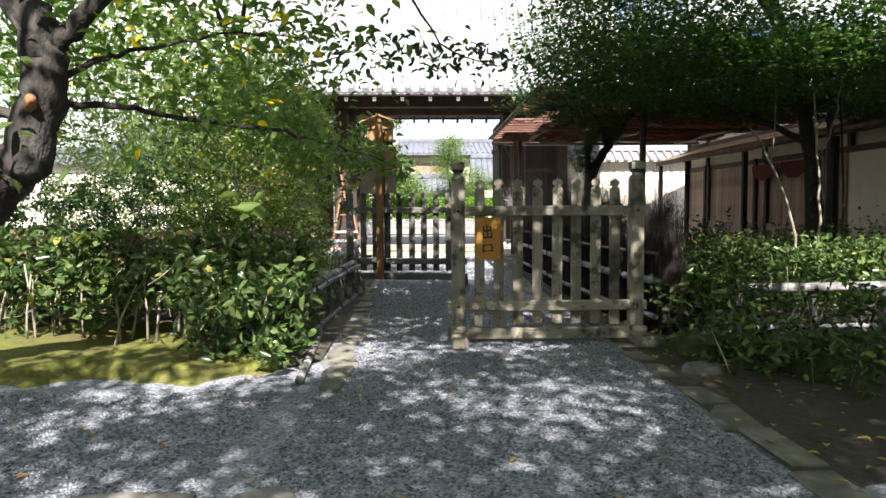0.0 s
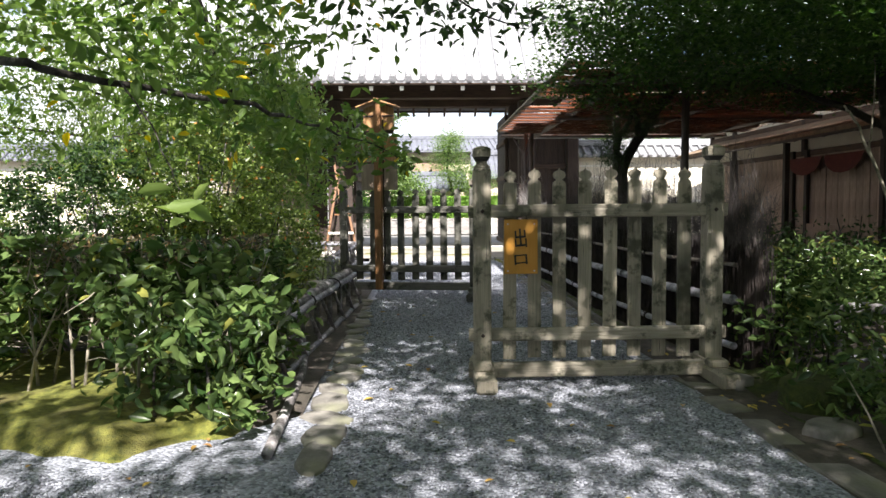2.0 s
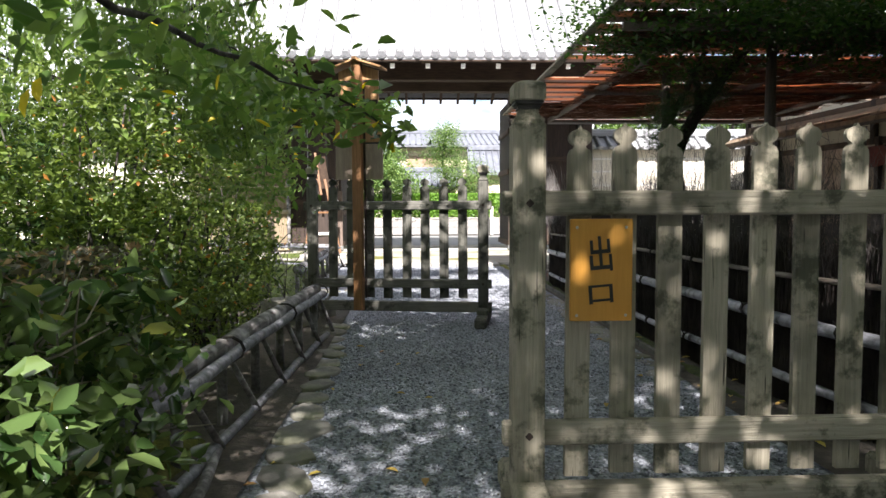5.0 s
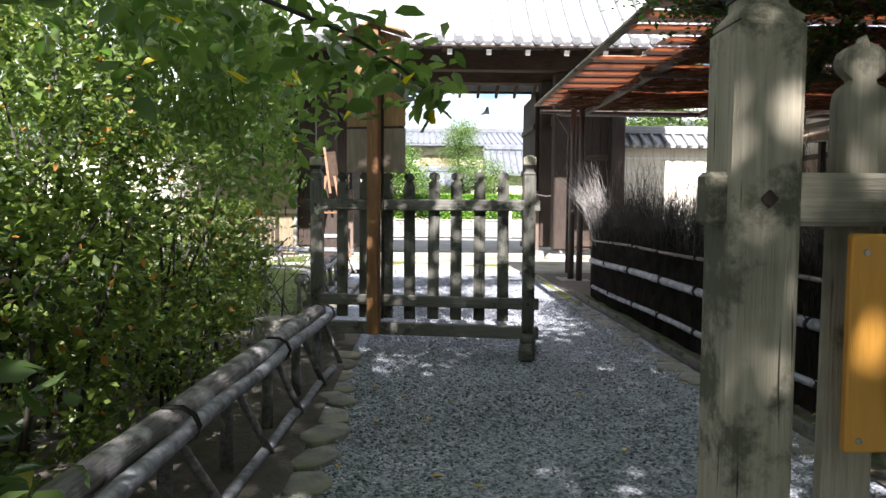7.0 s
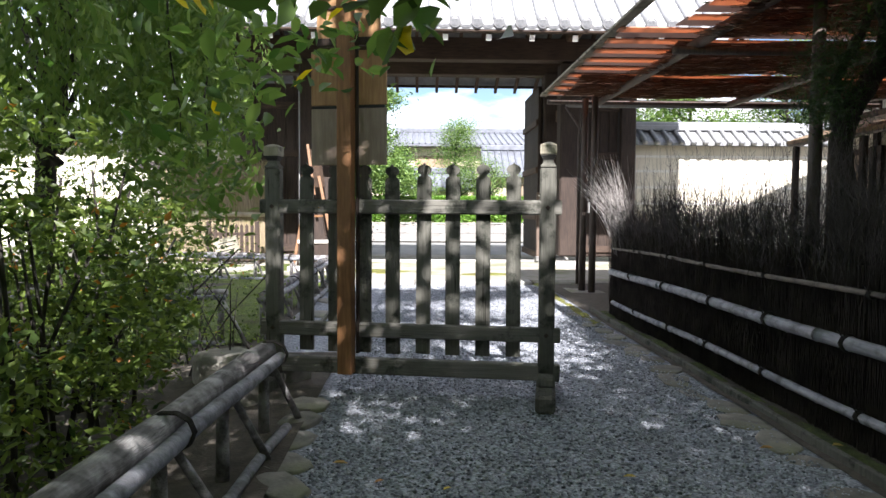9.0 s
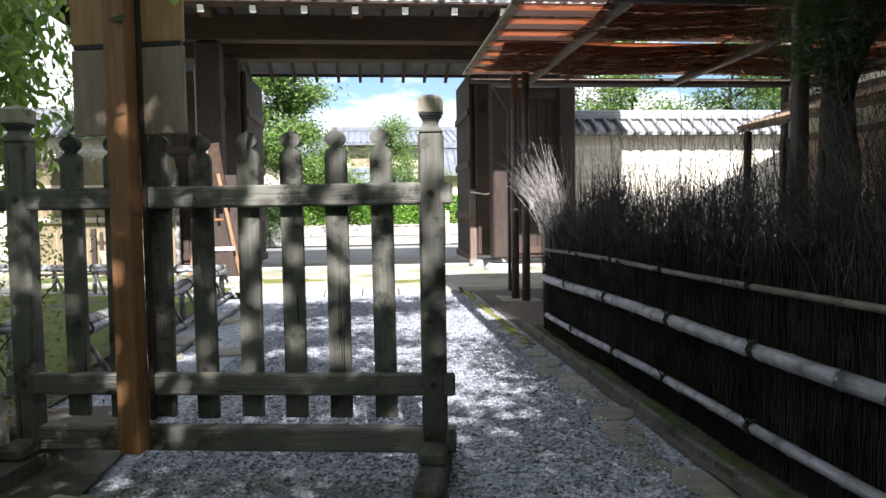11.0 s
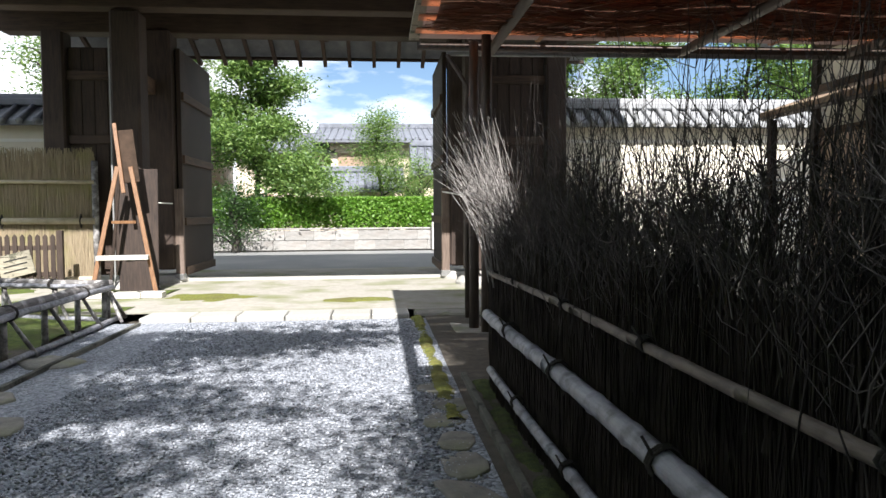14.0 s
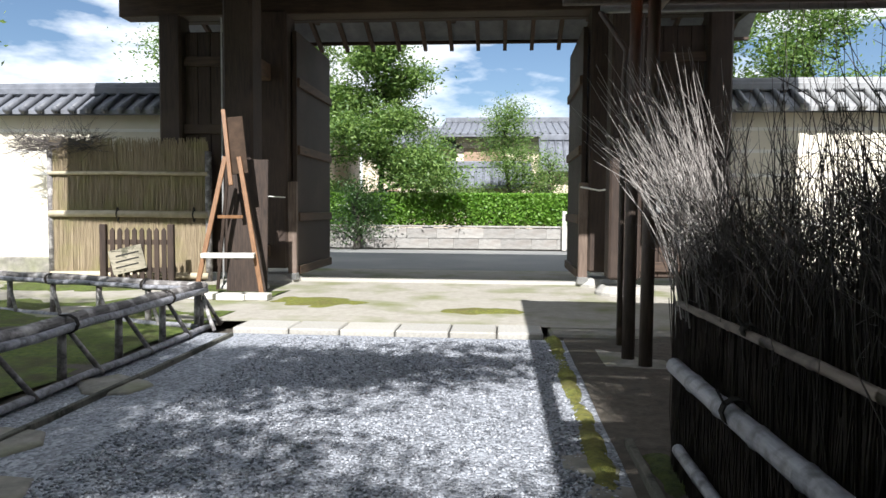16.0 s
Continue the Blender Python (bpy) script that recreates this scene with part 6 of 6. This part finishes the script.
for p, n_, s_ in (((-1.3, 4.9, 1.9), 90, (0.3, 0.3, 0.14)), ((-0.6, 7.35, 1.8), 120, (0.24, 0.22, 0.09)), ((-0.25, 7.5, 1.7), 90, (0.18, 0.16, 0.08)), ((0.05, 7.55, 1.6), 40, (0.1, 0.1, 0.05)), ((-0.72, 9.1, 1.55), 80, (0.14, 0.2, 0.22)), ((-1.7, 5.6, 2.35), 250, (0.5, 0.5, 0.22)), ((-3.3, 7.6, 2.9), 450, (0.9, 0.8, 0.3)), ((-0.95, 5.6, 1.8), 70, (0.25, 0.3, 0.13)), ((-0.85, 6.6, 1.8), 90, (0.25, 0.45, 0.14)), ((-0.6, 7.7, 1.85), 70, (0.3, 0.5, 0.14)),
                  ((-1.4, 4.8, 2.4), 150, (0.5, 0.4, 0.2)), ((-0.7, 5.5, 2.5), 110, (0.4, 0.5, 0.14)), ((-2.6, 4.4, 2.3), 70, (0.4, 0.3, 0.3)), ((-2.4, 4.0, 1.55), 50, (0.18, 0.14, 0.22)),
                  ((-1.0, 6.4, 2.35), 170, (0.6, 0.7, 0.22)), ((-1.6, 6.8, 2.6), 210, (0.6, 0.7, 0.25)), ((-0.55, 8.9, 1.98), 90, (0.22, 0.5, 0.13)), ((-0.35, 9.7, 1.95), 70, (0.2, 0.25, 0.12)), ((-2.6, 5.4, 2.75), 260, (0.7, 0.5, 0.3)), ((-1.5, 5.9, 2.85), 260, (0.7, 0.6, 0.25)), ((-3.6, 5.2, 2.3), 160, (0.5, 0.4, 0.35)), ((-0.7, 6.3, 2.85), 140, (0.5, 0.5, 0.16)), ((-1.8, 4.6, 2.75), 240, (0.6, 0.4, 0.3)), ((-3.0, 5.0, 2.6), 200, (0.6, 0.4, 0.35)), ((-2.4, 6.8, 2.2), 260, (0.6, 0.5, 0.35)), ((-3.2, 5.6, 3.1), 380, (0.8, 0.6, 0.35)), ((-4.4, 6.2, 2.7), 320, (0.7, 0.6, 0.5)), ((-2.0, 6.2, 3.2), 260, (0.7, 0.6, 0.3)), ((-5.2, 7.0, 2.2), 260, (0.6, 0.6, 0.5))):
    spray.append(np.asarray(p) + vrng.normal(size=(n_, 3)) * np.asarray(s_))
part("near_leaves", leaves("near_leaves", np.concatenate(spray), 0.105, LEAF_CHERRY, 0.5, 0.55, 0.3, vrng, full=True), None, ch, "fresh green cherry leaves")
# cherry leaves again, coloured dark to read as silhouettes
for p, n_, s_ in (((0.55, 6.7, 2.62), 120, (0.5, 0.3, 0.09)), ((1.0, 6.9, 2.72), 60, (0.35, 0.25, 0.1)), ((0.1, 6.6, 2.75), 60, (0.3, 0.3, 0.08))):
    part("hanging_leaves", leaves("hanging_leaves", np.asarray(p) + vrng.normal(size=(n_, 3)) * np.asarray(s_), 0.1, LEAF_DARK, 0.5, 0.4, 0.5, vrng, full=True), None, ch)
part("twig", Shape().tube(*limb([(-0.6, 3.9, 4.3), (0.0, 5.5, 3.4), (0.5, 6.6, 2.8), (1.1, 7.0, 2.65)], 0.02, 0.004, 0.01, vrng), 6), BARK, ch, smooth=True)
for x, y, z in ((-0.95, 5.7, 1.54), (-0.98, 5.68, 1.5), (-0.62, 5.6, 2.43), (-0.85, 5.5, 2.48), (-0.7, 8.6, 1.86), (-0.8, 7.1, 1.62)):
    part("yellow_leaf", leaves("yellow_leaf", np.array([[x, y, z]]), 0.1, LEAF_YELLOW, 0.45, 0.1, 0.9, vrng, full=True), None, ch, "yellow dying leaf")
part("twig", Shape().tube(*limb([(-1.3, 4.8, 1.86), (-1.0, 4.4, 1.6), (-0.78, 4.1, 1.3)], 0.006, 0.002, 0.006, vrng), 5), BARK, ch, smooth=True)
part("near_leaves", leaves("low_leaves", np.array([[-0.75, 4.07, 1.24], [-0.68, 4.05, 1.2], [-0.82, 4.1, 1.22], [-0.76, 4.0, 1.17], [-0.7, 4.12, 1.29], [-0.86, 4.05, 1.3]]), 0.14, LEAF_WILLOW, 0.45, 0.5, 0.4, vrng, full=True), None, ch, "bright green leaf tuft")
# the unseen crown above the path, thinned by zone to place shade and sunspots
crown = []
for k in range(1500):
    x, y, z = vrng.uniform(-7.5, 9.5), vrng.uniform(-6.5, 6.5), vrng.uniform(4.7, 6.0)
    g = y + 1.07 * z
    hole = noise.noise(Vector((x * 1.1, y * 1.1, 1.3)))
    if x > 1.9:
        keep = 0.85 if g < 6.5 else 0.9 if g > 9 else 0.7 if x < 4.0 else 0.06
    elif abs(x + 0.65) < 0.4 and 4.9 < g < 5.9:
        keep = 0.0
    elif x < -0.75 and g < 5.5:
        keep = 0.68 if g < 3.9 else 0.62 if hole > -0.2 else 0.05
    elif x < (-1.35 if g < 6.1 else -0.6):
        keep = (0.2 if g < 8 else 0.06) if hole > 0.12 else 0.0
    elif 0.25 < x < 1.0 and 6.85 < g < 7.7:
        keep = 0.0
    elif g > (11.75 if x < 0.4 else 11.2):
        keep = 0.0
    elif g > (6.5 if x < 0.2 else 8.3):
        keep = 1.0 if hole > -0.45 or (x > 0.3 and g < 11) else 0.0
    elif 4.7 < g < 6.1:
        keep = 0.75 if x > 1.0 else 0.45 if hole > -0.08 else 0.0
    else:
        keep = (0.8 if hole > -0.22 else 0.04) if g < 6.1 or x < 0.2 else (0.75 if hole > -0.15 else 0.12) if x > 0.4 and 6.4 < g < 7.7 else (0.95 if hole > -0.38 else 0.1)
    if vrng.uniform() > keep:
        continue
    thick = -1.35 < x < 1.9 and g > (6.5 if x < 0.2 else 8.3)
    m = 200 if thick else 220 if x > 1.9 and g < 6.5 else 150
    wide = 0.37 if thick else 0.3
    crown.append(np.array([x, y, z]) + vrng.normal(size=(m, 3)) * np.array([wide, wide, 0.12]))
part("crown", leaves("crown", np.concatenate(crown), 0.135, LEAF_CHERRY, 0.55, 0.6, 0.2, vrng), None, ch)
# more unseen leaf streaks, set to shade the gravel past the second fence
outer = []
for k in range(470):
    x, y = vrng.uniform(-2.8, 2.4), vrng.uniform(6.1, 10.6)
    if noise.noise(Vector((x * 0.5, y * 1.6, 4.3))) < (-0.4 if x < -0.5 else -0.06 if x < 0.4 and y > 7.8 else 0.1 if y < 8.2 else 0.16) or x > 1.5 or (0.45 < x and y < 7.1) or (-0.9 < x < 0.1 and 7.1 < y < 7.8):
        continue
    outer.append(np.array([x, y, vrng.uniform(5.0, 5.6)]) + vrng.normal(size=(160, 3)) * np.array([0.5, 0.09, 0.06]))
part("crown", leaves("crown_tips", np.concatenate(outer), 0.12, LEAF_CHERRY, 0.5, 0.6, 0.2, vrng), None, ch)

# ---- maple and dark trees on the other side ----
mp_ = thing("maple_tree", label="shaded green maple spreading over the fence", category="tree")
part("trunk", Shape().tube(*limb([(5.3, 8.6, -0.1), (5.2, 8.5, 1.5), (4.9, 8.4, 2.8), (4.3, 8.2, 4.2)], 0.12, 0.05, 0.01, vrng), 10), DARK_BARK, mp_, smooth=True)
for p in ([(4.9, 8.4, 2.7), (3.8, 8.0, 3.1), (2.4, 7.7, 3.05)], [(5.0, 8.4, 2.4), (5.8, 7.4, 2.9), (6.4, 6.2, 3.2)], [(4.6, 8.3, 3.4), (3.6, 7.2, 3.7), (2.6, 6.4, 3.9)], [(5.1, 8.5, 2.0), (4.0, 9.0, 2.6), (3.0, 9.4, 3.0)]):
    part("limb", Shape().tube(*limb(p, 0.045, 0.012, 0.015, vrng), 8), DARK_BARK, mp_, smooth=True)
cl = []
for k in range(1500):
    x, y = vrng.uniform(1.75, 8.5), vrng.uniform(5.6, 10.2)
    low = 2.42 + 0.25 * abs(noise.noise(Vector((x, y, 0)))) + 0.35 * max(0, 2.4 - x)
    z = low + vrng.exponential(0.5)
    if z > 5.2:
        continue
    cl.append(np.array([x, y, z]) + vrng.normal(size=(85, 3)) * np.array([0.22, 0.22, 0.05]))
part("crown", leaves("crown", np.concatenate(cl), 0.06, LEAF_MAPLE, 0.55, 0.6, 0.2, vrng), None, mp_)

dk = thing("pine_tree", label="dark crooked pine rising behind the brushwood fence", category="tree")
part("trunk", Shape().tube(*limb([(2.98, 10.95, -0.1), (3.03, 10.92, 0.8), (2.98, 10.9, 1.45), (3.0, 10.9, 1.78), (3.2, 10.88, 2.12), (3.42, 10.85, 2.5), (3.75, 10.8, 2.95), (4.1, 10.7, 3.8)], 0.09, 0.05, 0.01, vrng), 10), DARK_BARK, dk, smooth=True)
for p in ([(2.99, 10.9, 1.72), (2.9, 10.88, 1.98), (3.02, 10.86, 2.3), (3.2, 10.85, 2.62), (3.3, 10.8, 3.0)], [(3.22, 10.88, 2.15), (3.1, 10.7, 2.4), (2.9, 10.5, 2.6)]):
    part("limb", Shape().tube(*limb(p, 0.05, 0.02, 0.01, vrng), 8), DARK_BARK, dk, smooth=True)
cl = np.concatenate([clumps(34, 110, (2.68, 10.65, 1.72), (2.98, 11.05, 2.2), (0.07, 0.07, 0.07), vrng), clumps(30, 110, (2.75, 10.3, 2.15), (3.3, 10.9, 2.5), (0.09, 0.09, 0.06), vrng)])
part("needles", leaves("needles", cl, 0.06, LEAF_DARK, 0.1, 0.1, -0.2, vrng), None, dk)
for i, (p, r0) in enumerate((([(5.6, 7.4, 0), (5.7, 7.4, 1.2), (5.5, 7.3, 2.0), (5.9, 7.2, 3.2)], 0.06), ([(6.4, 8.0, 0), (6.3, 8.0, 1.4), (6.6, 7.9, 2.4), (6.4, 7.8, 3.4)], 0.06), ([(5.2, 7.9, 0), (5.2, 7.9, 1.5), (5.1, 7.9, 3.0)], 0.02))):
    t2 = thing("garden_tree", label="thin dark crooked tree stem in deep shade", category="tree", group="shaded stems")
    part("trunk", Shape().tube(*limb(p, r0, r0 * 0.5, 0.02, vrng), 8), DARK_BARK, t2, smooth=True)
    part("limb", Shape().tube(*limb([p[2], (p[2][0] + 0.35, p[2][1], p[2][2] + 0.4), (p[2][0] + 0.5, p[2][1], p[2][2] + 1.0)], r0 * 0.5, 0.01, 0.015, vrng), 7), DARK_BARK, t2, smooth=True)

for pts_ in (([(4.42, 6.9, 0.0), (4.38, 6.9, 0.9), (4.36, 6.9, 1.6), (4.27, 6.9, 2.5)], [(4.36, 6.9, 1.7), (4.5, 6.85, 2.1), (4.55, 6.85, 2.5)]), ([(4.2, 6.95, 0.0), (4.1, 6.9, 1.07), (3.75, 6.85, 1.83), (3.6, 6.8, 2.0)], [(3.85, 6.87, 1.62), (3.88, 6.87, 1.9), (3.9, 6.9, 2.4)])):
    yt = thing("young_tree", label="thin pale bare tree stem in the shade", category="tree", group="bare stems")
    part("trunk", Shape().tube(*limb(pts_[0], 0.017, 0.008, 0.012, vrng), 7), GREY_WOOD, yt, smooth=True)
    part("limb", Shape().tube(*limb(pts_[1], 0.009, 0.004, 0.008, vrng), 6), GREY_WOOD, yt, smooth=True)

# hedge, ferns and low plants by the right verge
for i in range(4):
    x0 = 2.75 + i * 0.85
    pts = clumps(90, 24, (x0, 6.4, 0.2), (x0 + 0.95, 7.5, 0.85), (0.08, 0.08, 0.06), vrng)
    shrub("camellia_bush", "shaded glossy hedge bush behind a bamboo rail", "hedge", pts, 0.07, LEAF_CAMELLIA, stem_set(7, (x0, 6.6), (x0 + 0.8, 7.3), 0.7, 0.12, vrng), None, "shaded hedge", 0.48, 0.25, True)
pts = clumps(60, 16, (2.5, 5.6, 0.08), (3.3, 6.6, 0.6), (0.09, 0.09, 0.06), vrng)
shrub("low_plant", "loose broad-leaved plant beside the fence end", "plant", pts, 0.08, LEAF_CAMELLIA, stem_set(9, (2.55, 5.7), (3.2, 6.5), 0.5, 0.15, vrng), None, "low plants", 0.4, 0.3, True, 0.007)
for lo_, hi_, lab in (((2.45, 4.3, 0.05), (3.3, 5.3, 0.42), "leggy broad-leaved plant over mossy stones"), ((2.9, 3.3, 0.05), (4.2, 4.4, 0.4), "leggy broad-leaved plant on dark earth"), ((3.4, 4.4, 0.1), (4.8, 5.9, 0.7), "leggy broad-leaved plant among ferns")):
    pts = clumps(44, 13, lo_, hi_, (0.1, 0.1, 0.05), vrng)
    shrub("low_plant", lab, "plant", pts, 0.085, LEAF_CAMELLIA, stem_set(10, lo_[:2], hi_[:2], hi_[2], 0.12, vrng), GREY_WOOD, "low plants", 0.4, 0.35, True, 0.007)
for i in range(5):
    pts = clumps(60, 50, (2.9 + i * 1.0, 7.6, 0.2), (4.1 + i, 8.8, 0.9), (0.14, 0.14, 0.1), vrng)
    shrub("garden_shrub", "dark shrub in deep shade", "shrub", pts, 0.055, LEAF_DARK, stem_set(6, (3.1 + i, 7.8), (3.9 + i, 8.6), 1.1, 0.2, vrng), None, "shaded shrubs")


def fern(x, y, s, rz):
    f = thing("fern", x, y, 0.0, rz, "green fern with arching fronds", "fern", "ferns")
    r_ = np.random.default_rng(int(x * 100 + y * 10))
    for k in range(9):
        a = 2 * math.pi * k / 9 + r_.normal() * 0.2
        ln = s * r_.uniform(0.7, 1.1)
        t_ = np.linspace(0.1, 1, 22)
        px_, pz_ = ln * t_ * 0.8, 0.02 + ln * (0.95 * t_ - 0.8 * t_ ** 2)
        c, s_ = math.cos(a), math.sin(a)
        base_ = np.stack([px_ * c, px_ * s_, pz_], 1)
        wd = 0.16 * s * np.sin(np.pi * np.clip(t_, 0.05, 0.97)) + 0.01
        pts_, ax_ = [], []
        for sg in (-1, 1):
            d_ = np.array([-s_ * sg + 0.4 * c, c * sg + 0.4 * s_, -0.15])
            pts_.append(base_ + d_ * wd[:, None] * 0.5)
            ax_.append(np.repeat([d_], len(t_), 0) * wd[:, None])
        P, A = np.concatenate(pts_), np.concatenate(ax_)
        L_ = np.linalg.norm(A, axis=1, keepdims=True)
        d_ = A / L_
        sd = unit(np.cross(d_, np.array([[0, 0, 1.0]])))
        co = np.stack([P - d_ * L_ / 2, P + sd * 0.012 * s * 2, P + d_ * L_ / 2, P - sd * 0.012 * s * 2], 1).reshape(-1, 3)
        i_ = np.arange(len(P))[:, None] * 4
        part("frond", raw_mesh("frond", co, i_ + np.array([[0, 1, 2, 3]]), LEAF_FERN), None, f)
    return f


for x, y, s in ((2.95, 5.25, 0.55), (3.35, 5.0, 0.5), (3.7, 5.5, 0.5), (2.7, 5.75, 0.4), (4.3, 5.2, 0.5)):
    fern(x, y, s, x * 40)

# ---- beyond the gate ----
for i in range(9):
    x0 = -9 + i * 2.1
    c = np.stack([vrng.uniform(x0, x0 + 2.1, 7500), 31.7 + vrng.beta(0.6, 1, 7500) * 1.1, 0.65 + 0.95 * vrng.beta(1.2, 0.7, 7500)], 1)
    shrub("box_hedge", "bright green clipped hedge above the road wall", "hedge", c, 0.11, LEAF_HEDGE_FAR, stem_set(4, (x0, 32.0), (x0 + 2, 32.5), 1.2, 0.1, vrng), None, "road hedge", 0.6, 0.3)


def garden_tree(x, y, h, r, label, n_cl, leaf, mt, tiers=5, seed=1):
    t = thing("garden_tree", x, y, 0, 0, label, "tree", "trees across the road")
    r_ = np.random.default_rng(seed)
    part("trunk", Shape().tube(*limb([(0, 0, -0.05), (0.1, 0, h * 0.35), (-0.1, 0.1, h * 0.7), (0.05, 0, h * 0.97)], 0.11, 0.02, 0.015, r_), 9), BARK, t, smooth=True)
    cl_ = []
    for k in range(tiers * 3):
        a, f = r_.uniform(0, 2 * math.pi), 0.16 + 0.82 * (k + 1) / (tiers * 3)
        rr = r * (1.15 - f) * r_.uniform(0.6, 1.1) + 0.15
        e = Vector((rr * math.cos(a), rr * math.sin(a), h * f + 0.1))
        part("limb", Shape().tube([(0, 0, h * f - 0.25), (e.x * 0.5, e.y * 0.5, e.z - 0.05), e], [0.04, 0.028, 0.01], 6), BARK, t, smooth=True)
        for j in range(n_cl):
            q = r_.uniform(0.3, 1.1)
            cl_.append(np.array([e.x * q, e.y * q, e.z]) + r_.normal(size=(60, 3)) * np.array([0.36, 0.36, 0.22]))
    part("crown", leaves("crown", np.concatenate(cl_), leaf, mt, 0.4, 0.4, 0.1, r_), None, t)


garden_tree(-2.4, 32.9, 6.4, 3.5, "tall full green garden tree beyond the road", 44, 0.14, LEAF_FAR, 6, 1)
garden_tree(-4.9, 33.4, 7.2, 2.6, "tall loose green garden tree beyond the road", 14, 0.14, LEAF_FAR, 6, 2)
garden_tree(1.6, 35.0, 4.4, 1.6, "clipped cloud-pruned pine in a garden", 22, 0.09, LEAF_FAR, 4, 3)
garden_tree(3.2, 36.0, 2.9, 1.3, "low rounded garden tree by a house", 7, 0.09, LEAF_FAR, 4, 4)
garden_tree(-0.9, 33.6, 3.3, 1.5, "low rounded garden tree by a house", 14, 0.09, LEAF_FAR, 4, 5)
garden_tree(-6.3, 27.5, 5.4, 1.4, "tall garden tree beyond the boundary wall", 7, 0.11, LEAF_FAR, 5, 6)
for i, (x, y) in enumerate(((6.2, 26.5), (8.2, 27.2), (10.6, 26.2), (13.0, 27.0))):
    garden_tree(x, y, 5.6, 2.3, "broad green tree beyond the boundary wall", 22, 0.12, LEAF_FAR, 4, 10 + i)
garden_tree(-2.7, 31.0, 1.7, 0.9, "dark bush in front of the road wall", 9, 0.09, LEAF_DARK, 3, 20)

# unseen shrubs added around the start of the walk to cut the sky light
for i, (x, y, r) in enumerate(((-7.5, -1.5, 1.8), (-5.5, -6.5, 2.0), (-1.8, -8.5, 2.0), (2.2, -8.8, 2.0), (6.0, -6.5, 2.0), (7.5, -2.5, 2.0), (8.0, 1.2, 1.8), (-8.5, 2.5, 1.8))):
    pts = clumps(420, 60, (x - r, y - r, 0.1), (x + r, y + r, 7.0), (0.2, 0.2, 0.15), vrng)
    shrub("garden_shrub", "tall dark unseen shrub added to block the sky", "shrub", pts, 0.13, LEAF_DARK, stem_set(5, (x - 1, y - 1), (x + 1, y + 1), 5.4, 0.3, vrng), None, "closing shrubs")

# fallen leaves
n = 260
c = np.stack([np.where(vrng.uniform(size=n) < 0.6, vrng.uniform(2.05, 3.2, n), vrng.uniform(-2.2, 2.2, n)), vrng.uniform(1.8, 9.5, n), np.full(n, 0.016)], 1)
c[:, 2] = np.where(c[:, 0] > 2.0, 0.035, 0.016)
tagged(new("fallen_leaves", leaves("fallen_leaves", c, 0.06, FALLEN, 0.5, 1.0, 0.0, vrng, full=True)), "scattered yellow and brown fallen leaves", "leaves", "", "stuff")
